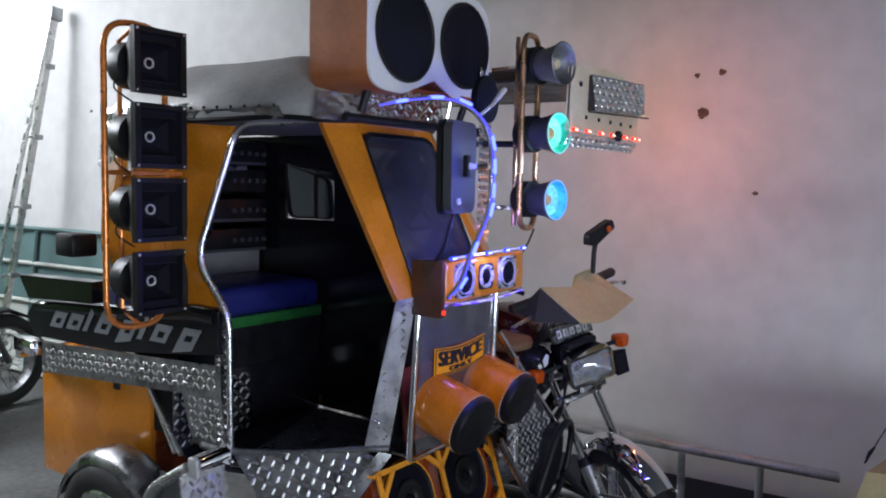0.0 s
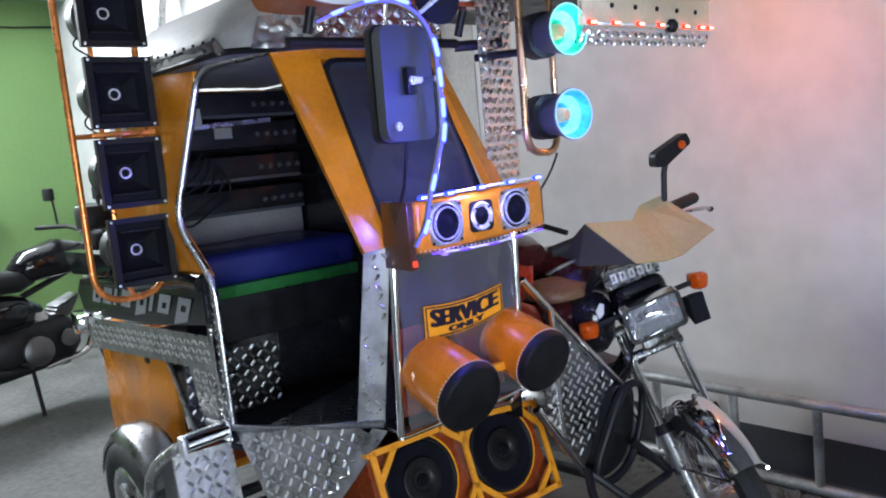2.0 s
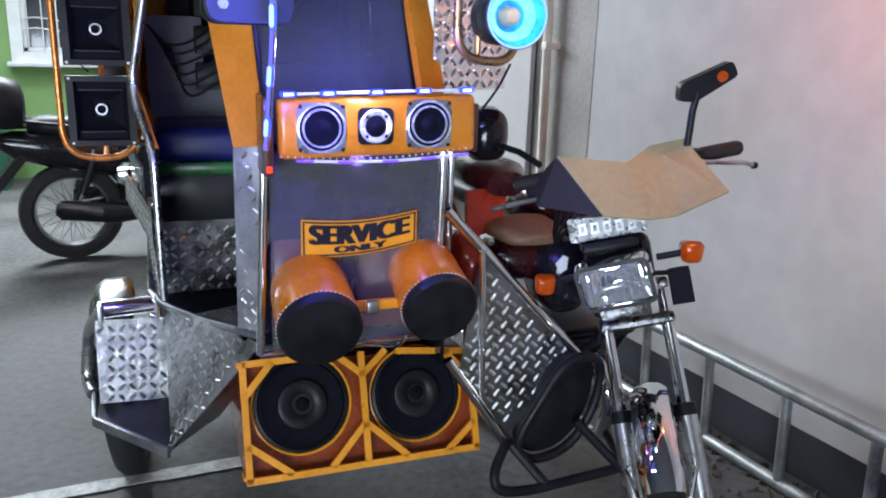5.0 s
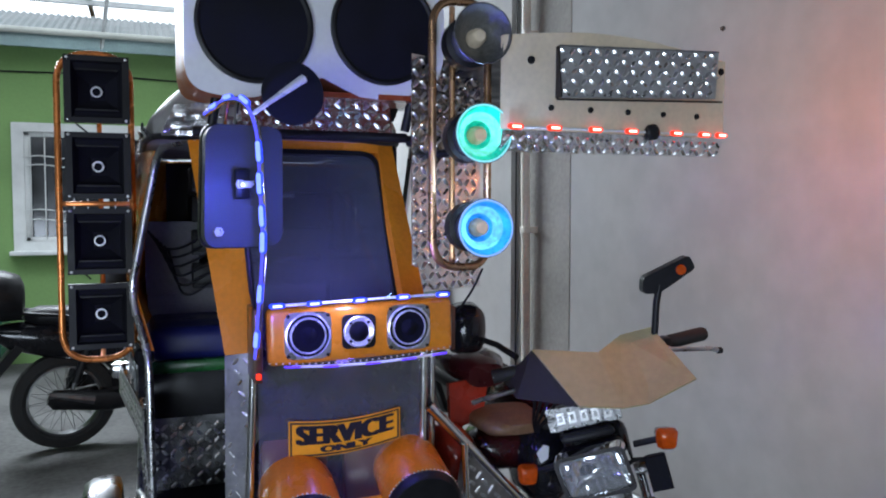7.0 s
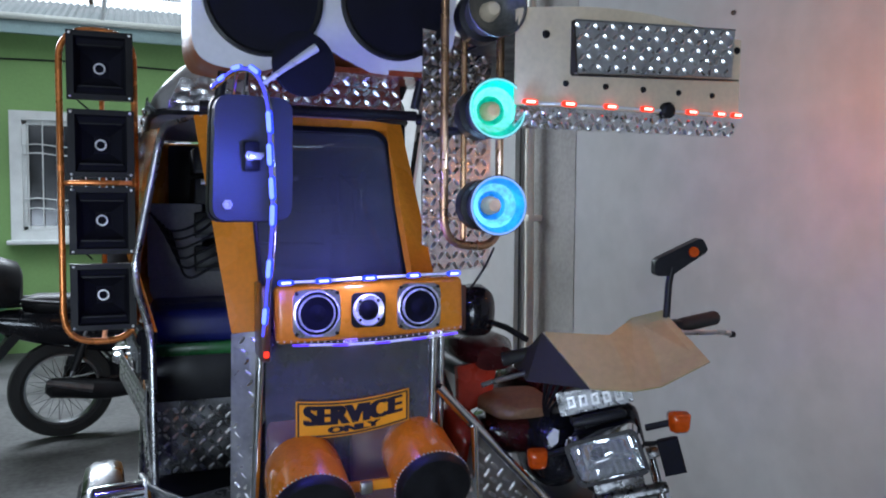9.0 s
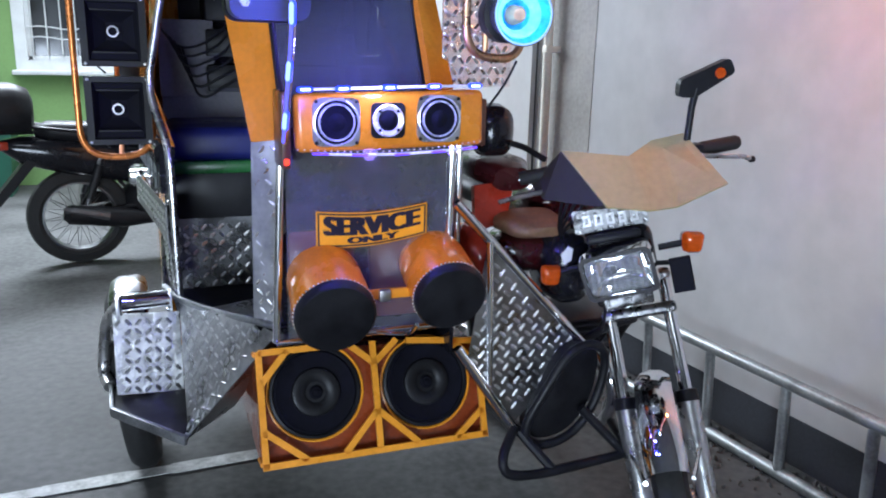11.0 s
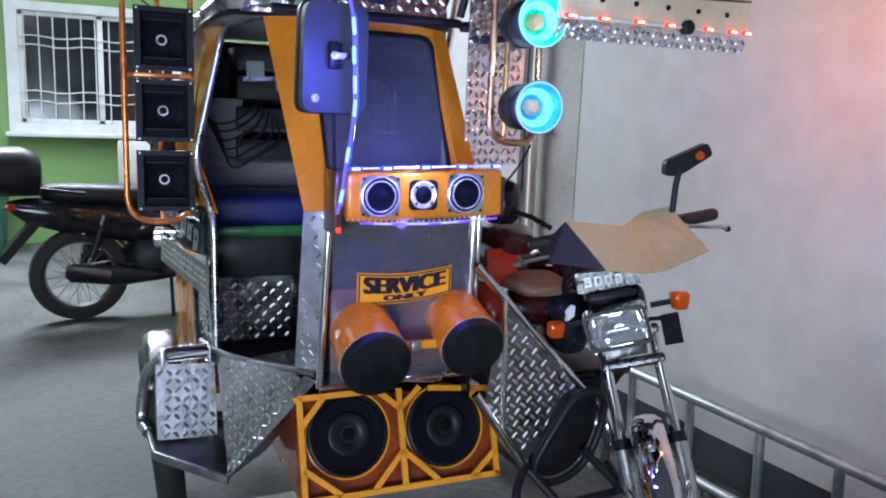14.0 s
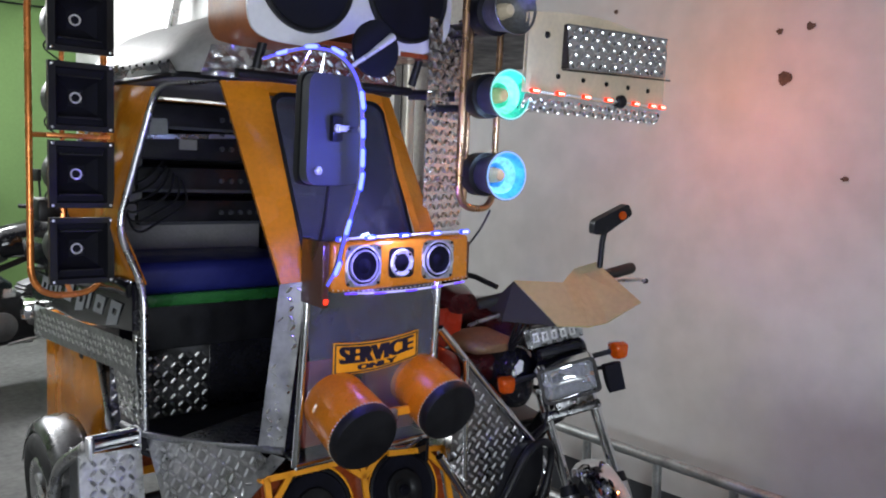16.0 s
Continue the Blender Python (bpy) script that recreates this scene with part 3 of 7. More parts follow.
for k in range(12):
    x = -1.35 + 0.118 * k
    part("grille_bar", bar([(x, HY - 0.005, 1.13), (x, HY - 0.005, 2.12)], 0.006, 6), M_TRIMWHITE, window_1)
for z in (1.32, 1.41, 1.82, 1.90):
    part("grille_rail", bar([(-1.39 + 0.1 * i, HY - 0.012, z + 0.012 * math.sin(i * 1.4)) for i in range(14)], 0.006, 6), M_TRIMWHITE, window_1)
_bm = bmesh.new()
for i in range(120):
    x0 = -5.7 + 0.062 * i
    _p = [(x0, 0.0), (x0 + 0.018, 0.018), (x0 + 0.036, 0.018), (x0 + 0.054, 0.0), (x0 + 0.062, 0.0)]
    for (xa, za), (xb, zb) in zip(_p, _p[1:]):
        add_slab(_bm, [(xa, HY - 0.33, 2.985 + za), (xb, HY - 0.33, 2.985 + zb), (xb, HY + 0.75, 3.36 + zb), (xa, HY + 0.75, 3.36 + za)], 0.003)
house_roof = solid("house_roof", _bm, M_ROOFTEAL, "grey-green corrugated metal eave of the house", "roof", "structure", smooth=None)
solid("trim", box((-2.0, HY - 0.30, 2.91), (7.5, 0.03, 0.14), bevel=0.006), M_FASCIA, "pale teal fascia board under the eave", "trim", "structure")
solid("trim", bar([(-5.7, HY - 0.35, 2.975), (1.7, HY - 0.35, 2.975)], 0.03, 8), M_PALE, "pale gutter pipe under the eave", "trim", "structure")
house_cable = solid("house_cable", bar([(-4.0 + 0.5 * i, HY - 0.02, 2.66 + 0.012 * math.sin(i * 1.3)) for i in range(11)], 0.008, 6), M_BLACK, "thin dark cable along the house wall", "cable")

gate_panel = thing("sheet_metal_gate", (1.0, 4.2, 0), "teal ribbed metal gate panel leaning on the wall", "gate")
_q = lambda v, z: (wall_x(v) - 0.20 + 0.11 * z, v, z)
part("sheet", slab([_q(2.6, 0.52), _q(6.4, 0.52), _q(6.4, 1.06), _q(2.6, 1.06)][::-1], 0.012), M_TEAL, gate_panel)
part("lower_sheet", slab([_q(2.6, 0.02), _q(6.4, 0.02), _q(6.4, 0.515), _q(2.6, 0.515)][::-1], 0.012), M_PALE, gate_panel, "pale lower sheet")
for z in (0.03, 0.28, 0.53, 0.80, 1.05):
    part("rib", bar([(_q(2.6, z)[0] - 0.02, 2.6, z), (_q(6.4, z)[0] - 0.02, 6.4, z)], 0.016, 6), M_PALE if z < 1 else M_TEAL, gate_panel)
for y in (3.1, 4.5, 5.9):
    part("post", bar([(_q(y, 0)[0] - 0.02, y, 0), (_q(y, 1.05)[0] - 0.02, y, 1.05)], 0.016, 6), M_TEAL, gate_panel)

# folded aluminium stepladder leaning on the wall, seen on edge
tall_ladder = thing("leaning_ladder", (0.6, 4.54, 0), "folded aluminium stepladder leaning against the wall", "ladder")
_top = Vector((0.97, 4.196, 2.53))
_front, _rear = Vector((0.66, 4.54, 0.0)), Vector((0.51, 4.50, 0.0))
part("rail", bar([_front, _top], 0.026, 4), M_ALU, tall_ladder)
part("rear_rail", bar([_rear, _top + Vector((-0.03, 0.0, -0.02))], 0.016, 4), M_ALU, tall_ladder)
part("top_cap", box(_top + Vector((-0.005, 0, 0.0)), (0.085, 0.07, 0.09), (0, 7, 0), bevel=0.008), M_GALV, tall_ladder, "grey top cap")
for k in range(5):
    p, q = _front.lerp(_top, 0.10 + 0.19 * k), _rear.lerp(_top, 0.10 + 0.19 * k)
    part("step", bar([p + (p - q) * 0.18, q], 0.010, 6), M_ALU, tall_ladder)
    part("bracket", box(p + Vector((0.012, -0.02, 0.0)), (0.06, 0.03, 0.035), bevel=0.004), M_GALV, tall_ladder, "grey step bracket")

# pipe ladder lying on edge along the wall
floor_ladder = thing("pipe_ladder", (1.36, 0.2, 0), "galvanised pipe ladder lying on its edge beside the wall", "ladder")
_rx = lambda y, z: (1.40 - 0.1 * y - 0.05 * z, y, z)
part("top_rail", bar([_rx(-0.70, 0.335), _rx(0.4, 0.34), _rx(1.75, 0.345)], 0.021, 12), M_GALV, floor_ladder)
part("bottom_rail", bar([_rx(-0.70, 0.022), _rx(0.4, 0.022), _rx(1.75, 0.022)], 0.021, 12), M_GALV, floor_ladder)
for y in (-0.41, -0.10, 0.20, 0.52, 0.84, 1.15, 1.47):
    part("rung", bar([_rx(y, 0.03), _rx(y, 0.335)], 0.017, 10), M_GALV, floor_ladder)

# carton near the entrance, leaning on its side
carton = thing("cardboard_carton", (0.85, -1.05, 0), "plain brown cardboard carton sagging beside the wall", "box")
_f0 = [(0.60, -0.895, 0.652), (0.60, -0.72, 0.0), (0.60, -1.32, 0.0), (0.60, -1.32, 0.70)]
_f1 = [(1.16, y - 0.10, z) for x, y, z in _f0]
part("body", add_rings(bmesh.new(), [[Vector(p) for p in _f0], [Vector(p) for p in _f1]]), M_CARD, carton, smooth=30)
part("tape", box((0.88, -1.158, 0.682), (0.56, 0.05, 0.003), (6.5, 0, -10)), M_PALE, carton, "strip of pale tape")
wall_socket = solid("wall_socket", box((wall_x(-0.59) - 0.012, -0.59, 0.135), (0.012, 0.030, 0.022), (0, 0, 6), bevel=0.003), M_TRIMWHITE, "small white socket on the dark wall band", "socket")
floor_cable = solid("floor_cable", bar(soften([(wall_x(-0.6) - 0.03, -0.60, 0.11), (1.50, -0.52, 0.02), (1.44, -0.36, 0.006), (1.40, -0.2, 0.005)], 0.08, 5), 0.004, 6), M_PVC, "pale cable lying along the wall foot", "cable")

# invented twin tube lamp out of view under the front roof, a body for the fill
fill_lamp_body = thing("fill_lamp_body", (-2.3, -2.4, 2.95), "added unseen twin tube lamp standing for the front fill light", "lamp")
part("housing", box((-2.3, -2.4, 3.0), (1.30, 0.30, 0.04), (0, 0, -28), bevel=0.01), M_TRIMWHITE, fill_lamp_body)
for _k in (-0.09, 0.09):
    _o = Vector((0.47 * _k, 0.88 * _k, 0))
    part("tube", bar([Vector((-2.85, -2.11, 2.955)) + _o, Vector((-1.75, -2.69, 2.955)) + _o], 0.014, 10), M_TUBE, fill_lamp_body, "lit glass tube")
for _x, _y in ((-2.75, -2.16), (-1.85, -2.64)):
    part("hanger", bar([(_x, _y, 3.01), (_x, _y, 3.16)], 0.006, 6), M_GALV, fill_lamp_body)

# loose wire with a plug hanging by the wall
hanging_wire = thing("hanging_wire", (1.56, -0.9, 0.8), "thin black wire with a plug hanging beside the wall", "cable")
part("wire", bar(soften([(1.575, -1.0, 1.25), (1.565, -0.93, 0.78), (1.555, -0.84, 0.55), (1.535, -0.77, 0.39)], 0.08, 5), 0.0025, 6), M_BLACK, hanging_wire)
part("plug", bar([(1.544, -0.80, 0.455), (1.540, -0.785, 0.43), (1.535, -0.77, 0.385)], [0.004, 0.008, 0.003], 8), M_BLACK, hanging_wire)

# ---- the sidecar ----
sidecar = thing("sidecar", (-0.1, 0.8, 0), "orange and steel tricycle sidecar with tread plate and silver vinyl roof", "sidecar")

# roof: a stretched vinyl dome with a rolled rim
def roof_ring(f, z):
    out = []
    for k in range(48):
        t = 2 * math.pi * k / 48
        c, s = math.cos(t), math.sin(t)
        x = -0.085 + 0.325 * math.copysign(abs(c) ** 0.45, c) * f
        y = 0.83 + 0.545 * math.copysign(abs(s) ** 0.45, s) * f ** 0.4
        out.append(Vector((x, y, z + 0.012 * (y - 0.3) - 0.003 * math.cos(6 * t))))
    return out


_bm = bmesh.new()
add_rings(_bm, [roof_ring(0.985, 1.596), roof_ring(1.0, 1.605), roof_ring(1.0, 1.632), roof_ring(0.97, 1.655), roof_ring(0.90, 1.685), roof_ring(0.80, 1.718), roof_ring(0.66, 1.752), roof_ring(0.48, 1.782), roof_ring(0.28, 1.802), roof_ring(0.10, 1.810)])
roof = part("roof", _bm, M_VINYLSILVER, sidecar, "silver vinyl roof", 60)
part("roof_rim", bar(roof_ring(1.0, 1.60), 0.008, 6, True), M_BLACK, roof, "black piping")
for k in range(16):
    y = 0.42 + 0.06 * k
    part("stud", lathe([(0, 0.005), (0.004, 0.004), (0.006, 0.001)], (-0.411, y, 1.63 + 0.02 * (y - 0.3)), (-1, 0, 0), 8), M_BLACK, roof)

# crumpled silver sheet folded over the front corner, and a loose fold behind
def crumple(name, a, b, c, d, seed, nu=22, nv=10, amp=0.012):
    bm = bmesh.new()
    q = [Vector(p) for p in (a, b, c, d)]
    nrm = (q[1] - q[0]).cross(q[3] - q[0]).normalized()
    g = [[bm.verts.new(on_quad(q, i / nu, j / nv) + nrm * amp * (noise.noise(Vector((i * 0.5, j * 0.7, seed))) + 0.6 * abs(noise.noise(Vector((i * 1.1, j * 0.35, seed + 5)))))) for i in range(nu + 1)] for j in range(nv + 1)]
    for j in range(nv):
        for i in range(nu):
            bm.faces.new((g[j][i], g[j][i + 1], g[j + 1][i + 1], g[j + 1][i]))
    bmesh.ops.solidify(bm, geom=bm.faces[:], thickness=0.002)
    return part(name, bm, M_FOIL, roof, "crumpled silver sheet", 35)


crumple("fold", (-0.375, 0.312, 1.598), (-0.20, 0.272, 1.598), (-0.20, 0.300, 1.672), (-0.345, 0.325, 1.672), 2.0, 14, 8)
crumple("fold", (-0.40, 1.30, 1.46), (-0.448, 1.03, 1.52), (-0.415, 1.03, 1.66), (-0.37, 1.32, 1.66), 3.0, 12, 10, 0.02)

crumple("drape", (-0.452, 1.10, 1.405), (-0.430, 0.90, 1.56), (-0.412, 0.78, 1.655), (-0.405, 1.12, 1.655), 4.0, 14, 12, 0.018)
crumple("drape", (-0.400, 0.86, 1.600), (-0.395, 0.40, 1.600), (-0.412, 0.40, 1.632), (-0.412, 0.86, 1.632), 6.0, 26, 4, 0.008)

# corners of the front frame
FL0, FL1 = Vector((-0.262, 0.108, 1.125)), Vector((-0.201, 0.091, 1.131))
PT0, PT1 = Vector((-0.318, 0.34, 1.60)), Vector((-0.212, 0.303, 1.595))
part("windscreen_pillar", quad_slab([FL0, FL1, PT1, PT0], 0.02, 0.006), M_ORANGE, sidecar, "orange pillar with worn paint")
FR0, FR1 = Vector((0.185, 0.115, 1.235)), Vector((0.128, 0.098, 1.235))
PR0, PR1 = Vector((0.178, 0.345, 1.60)), Vector((0.132, 0.32, 1.595))
part("windscreen_pillar", quad_slab([FR1, FR0, PR0, PR1], 0.02, 0.006), M_ORANGE, sidecar, "orange pillar")
part("windscreen_header", quad_slab([PT1 + Vector((-0.004, -0.012, -0.024)), PR1 + Vector((0.004, -0.012, -0.024)), PR1 + Vector((0.004, 0.004, 0.015)), PT1 + Vector((-0.004, 0.004, 0.015))], 0.02), M_ORANGE, sidecar, "orange header rail")
_o = [FL1.lerp(PT1, 0.0) + Vector((0.0, -0.004, 0)), FR1 + Vector((0, -0.004, -0.09)), PR1 + Vector((0, -0.012, -0.02)), PT1 + Vector((0, -0.012, -0.02))]
_oo, _ii = soften(_o, 0.05, 6, True), []
_c = sum(_oo, Vector()) / len(_oo)
_ii = [p + (_c - p).normalized() * 0.014 for p in _oo]
part("windscreen_seal", ring_slab(_oo, _ii, 0.012), M_BLACK, sidecar, "black rubber seal")
glass = part("windscreen", slab([p + Vector((0, 0.005, 0)) for p in _ii], 0.004), M_GLASS, sidecar, "dark tinted windscreen")
glass.visible_shadow = False
part("header_plate", tread_plate([(-0.20, 0.275, 1.60), (0.16, 0.275, 1.60), (0.16, 0.300, 1.705), (-0.20, 0.300, 1.705)]), SPARKLE_TREAD, sidecar, "shiny tread plate above the windscreen")
part("visor_rail", bar([(-0.31, 0.26, 1.605), (0.19, 0.26, 1.605)], 0.012, 10), M_BLACK, sidecar)

# lower front: chrome posts, clear sheet over dark red upholstery, sign
part("front_post", bar([(-0.224, 0.090, 0.690), (-0.205, 0.078, 1.15)], 0.009, 12), M_CHROME, sidecar)
part("front_post", bar([(0.168, 0.088, 0.695), (0.172, 0.078, 1.15)], 0.010, 12), M_CHROME, sidecar)
part("front_post", bar([(0.203, 0.12, 0.70), (0.203, 0.115, 1.16)], 0.009, 12), M_CHROME, sidecar)
part("front_board", slab([(-0.208, 0.186, 0.69), (0.195, 0.186, 0.69), (0.195, 0.122, 1.15), (-0.205, 0.122, 1.15)], 0.012), M_GLOSSBLACK, sidecar, "dark board behind the clear sheet")
for x in (-0.11, 0.075):
    part("upholstery_pad", box((x, 0.150, 0.82), (0.15, 0.02, 0.22), (-8, 0, 0), bevel=0.009), M_DARKRED, sidecar, "dark red padded panel")
_bm = bmesh.new()
_rows = [[_bm.verts.new((-0.198 + 0.364 * i / 16, 0.086 + 0.004 * math.sin(i * 1.1 + j * 0.6) + 0.003 * math.sin(j * 1.7), 0.695 + 0.425 * j / 12)) for i in range(17)] for j in range(13)]
for j in range(12):
    for i in range(16):
        _bm.faces.new((_rows[j][i], _rows[j][i + 1], _rows[j + 1][i + 1], _rows[j + 1][i]))
sheet = part("clear_sheet", _bm, M_CLEAR, sidecar, "crinkled clear plastic sheet", 80)
sheet.visible_shadow = False

sign = thing("service_sign", (0, 0.08, 0.93), "orange sign reading SERVICE ONLY in black letters", "sign")
SX0, SX1 = -0.136, 0.113


def on_sign(u, v, y=0.076):
    """A point of the bent sign plate, u along it and v up it."""
    sag = 0.011 * math.sin(math.pi * u)
    low, top = 0.900 + 0.019 * u - sag, 0.980 + 0.009 * u - sag
    return Vector((SX0 + (SX1 - SX0) * u, y, low + (top - low) * v))


def sign_words(text, u0, u1, v0, v1, bold):
    """Letters of the built-in font bent onto the sign."""
    bm = words(text, 0.06, Matrix.Identity(4), 0.0006, 1.0, 0.012, bold)
    xs, ys = [v.co.x for v in bm.verts], [v.co.y for v in bm.verts]
    x0, x1, y0, y1 = min(xs), max(xs), min(ys), max(ys)
    for v in bm.verts:
        p = on_sign(u0 + (u1 - u0) * (v.co.x - x0) / (x1 - x0), v0 + (v1 - v0) * (v.co.y - y0) / (y1 - y0), 0.0745 - v.co.z)
        v.co = p
    return bm


def sign_loop(e, f, y):
    return [on_sign(e + (1 - 2 * e) * k / 10, f, y) for k in range(11)] + [on_sign(e + (1 - 2 * e) * (10 - k) / 10, 1 - f, y) for k in range(11)]


part("plate", slab(sign_loop(0, 0, 0.076), 0.003), M_SIGN, sign)
part("border", ring_slab(sign_loop(0.012, 0.035, 0.0745), sign_loop(0.026, 0.08, 0.0745), 0.001), M_INK, sign, "black border")
part("lettering", sign_words("SERVICE", 0.06, 0.94, 0.35, 0.885, 0.0095), M_INK, sign, "black letters SERVICE", smooth=None)
part("lettering", sign_words("ONLY", 0.27, 0.74, 0.12, 0.30, 0.008), M_INK, sign, "black letters ONLY", smooth=None)

# door side: steel corner post, bent chrome door rim, sill
POST = [Vector((-0.255, 0.226, 0.695)), Vector((-0.211, 0.173, 0.695)), Vector((-0.207, 0.086, 1.131)), Vector((-0.262, 0.112, 1.124))]
part("corner_post", tread_plate(POST, size=(0.022, 0.008, 0.0030), pitch=0.024), POST_TREAD, sidecar, "dull steel corner post with raised marks")
part("door_rim", bar(soften([(-0.405, 0.61, 0.645), (-0.408, 0.613, 1.045), (-0.452, 0.70, 1.20), (-0.375, 0.615, 1.59), (-0.30, 0.33, 1.60)], 0.06, 6), 0.010, 10), M_ALU, sidecar, "bent steel door rim")
part("door_edge", tread_plate([(-0.424, 0.652, 0.64), (-0.404, 0.604, 0.64), (-0.407, 0.608, 1.05), (-0.427, 0.656, 1.05)], pitch=0.022, size=(0.022, 0.009, 0.0036), inset=0.002), GLINT_TREAD, sidecar, "bright tread plate edging")
part("sill_rail", bar(soften([(-0.44, 0.70, 0.652), (-0.412, 0.605, 0.645), (-0.314, 0.40, 0.660), (-0.252, 0.222, 0.698), (-0.212, 0.172, 0.698)], 0.12, 6), 0.010, 10), M_DULLSTEEL, sidecar, "steel sill rail")
part("floor_pan", slab([(-0.41, 0.62, 0.592), (-0.31, 0.33, 0.592), (0.20, 0.33, 0.592), (0.20, 0.88, 0.592), (-0.42, 0.88, 0.592)], 0.01), M_CLOTH, sidecar)
part("floor_plate", tread_plate([(-0.40, 0.62, 0.597), (-0.30, 0.34, 0.597), (0.19, 0.34, 0.597), (0.19, 0.85, 0.597)], pitch=0.022, size=(0.022, 0.008, 0.002)), WORN_TREAD, sidecar, "worn tread plate floor")
part("toe_board", slab([(-0.25, 0.235, 0.70), (-0.30, 0.335, 0.592), (0.20, 0.335, 0.592), (0.20, 0.235, 0.70)], 0.006), M_CLOTH, sidecar, "black toe board")

# skirt under the door, running forward to a folded tip
tread_part("skirt", [(-0.412, 0.330, 0.395), (-0.240, 0.188, 0.672), (-0.256, 0.226, 0.693), (-0.407, 0.60, 0.642)], WORN_TREAD, sidecar, "dull tread plate skirt below the door", pitch=0.024, size=(0.030, 0.010, 0.0026))
part("skirt_edge", tread_plate([(-0.420, 0.285, 0.388), (-0.214, 0.160, 0.684), (-0.238, 0.186, 0.692), (-0.414, 0.338, 0.402)], pitch=0.024, inset=0.003, size=(0.024, 0.008, 0.0026)), WORN_TREAD, sidecar, "folded steel edge")
part("skirt_return", slab([(-0.412, 0.30, 0.388), (-0.222, 0.172, 0.676), (-0.19, 0.30, 0.60), (-0.29, 0.44, 0.390)], 0.004), M_WORNSTEEL, sidecar)
part("platform", slab([(-0.590, 0.50, 0.388), (-0.420, 0.285, 0.390), (-0.30, 0.60, 0.388), (-0.40, 0.66, 0.388), (-0.60, 0.66, 0.388)], 0.012), M_BLACK, sidecar, "dark steel platform ahead of the wheel")
part("platform_edge", box((-0.505, 0.392, 0.386), (0.278, 0.012, 0.026), (0, 0, -51.7), bevel=0.003), M_DULLSTEEL, sidecar, "dull steel edge strip")
part("platform_edge", box((-0.594, 0.58, 0.386), (0.012, 0.16, 0.026), (0, 0, 3), bevel=0.003), M_DULLSTEEL, sidecar, "dull steel edge strip")

# step plate before the wheel with its roller
tread_part("step_plate", [(-0.578, 0.570, 0.40), (-0.408, 0.588, 0.385), (-0.408, 0.635, 0.60), (-0.577, 0.610, 0.615)], SHEEN_TREAD, sidecar, "bright tread plate guard", pitch=0.026, size=(0.037, 0.010, 0.0040))
part("guard_box", slab([(-0.578, 0.59, 0.40), (-0.578, 0.615, 0.614), (-0.578, 0.70, 0.614), (-0.578, 0.70, 0.40)], 0.004), M_DULLSTEEL, sidecar)
part("hinge", box((-0.50, 0.592, 0.405), (0.06, 0.012, 0.018), bevel=0.003), M_BLACK, sidecar)
roller = part("roller", bar([(-0.555, 0.575, 0.655), (-0.435, 0.60, 0.652)], 0.023, 18), M_CHROME, sidecar, "chrome roller bar")
for x, y in ((-0.560, 0.573), (-0.430, 0.601)):
    part("bracket", box((x, y, 0.645), (0.010, 0.04, 0.055), bevel=0.003), M_STEEL, sidecar)
for x in (-0.555, -0.435):
    part("bolt", lathe([(0, 0.008), (0.006, 0.008), (0.008, 0.004)], (x, 0.575, 0.63), (0, -1, 0), 6), M_CHROME, sidecar)

# wheel, fender
WC = Vector((-0.545, 0.96, 0.288))
WA = Vector((1, 0, 0.10)).normalized()             # the wheel leans out at the top
wheel = part("wheel", lathe([(-0.034, 0.205), (-0.046, 0.235), (-0.042, 0.265), (-0.024, 0.284), (0, 0.288), (0.024, 0.284), (0.042, 0.265), (0.046, 0.235), (0.034, 0.205)], WC, WA, 44, False), M_RUBBER, sidecar, "black rubber tyre")
part("rim", lathe([(-0.034, 0.210), (-0.040, 0.200), (-0.036, 0.186), (-0.012, 0.176), (0.012, 0.176), (0.036, 0.186), (0.034, 0.210)], WC, WA, 44, False), M_ALU, wheel, "alloy rim")
_bm = bmesh.new()
add_lathe(_bm, [(-0.04, 0.03), (-0.035, 0.046), (0.035, 0.046), (0.04, 0.03)], WC, WA, 16)
_wu, _wv, _ = frame_of(WA)
for k in range(5):
    t = 2 * math.pi * k / 5
    o = _wu * math.cos(t) + _wv * math.sin(t)
    add_path(_bm, [WC - WA * 0.016 + o * 0.035, WC - WA * 0.020 + o * 0.182], [0.018, 0.013], 6)
part("spokes", _bm, M_ALU, wheel, "five alloy spokes")
_bm = bmesh.new()
_rings = []
for k in range(15):
    t = radians(42 + 114 * k / 14)
    o = Vector((0, -math.cos(t), math.sin(t)))
    _rings.append([WC + WA * dx + o * (0.318 + dr) for dx, dr in ((-0.056, -0.032), (-0.050, -0.008), (-0.028, 0.005), (0.028, 0.005), (0.050, -0.008), (0.056, -0.032), (0.044, -0.012), (-0.044, -0.012))])
add_rings(_bm, _rings)
part("fender", _bm, M_WORNSTEEL, sidecar, "dull chromed wheel fender", 50)
part("axle_arm", bar([(-0.50, 0.96, 0.288), (-0.2, 0.96, 0.30)], 0.02, 10), M_BLACK, sidecar)
part("bumper_bar", bar(soften([(-0.56, 0.60, 0.64), (-0.60, 0.72, 0.56), (-0.62, 0.74, 0.40), (-0.60, 0.66, 0.39)], 0.05, 5), 0.017, 10), M_ALU, sidecar)
part("strut", bar([(-0.43, 0.98, 0.78), (-0.44, 0.80, 0.60)], 0.008, 8), M_ALU, sidecar)
part("strut", bar([(-0.41, 1.02, 0.78), (-0.44, 0.83, 0.60)], 0.008, 8), M_ALU, sidecar)

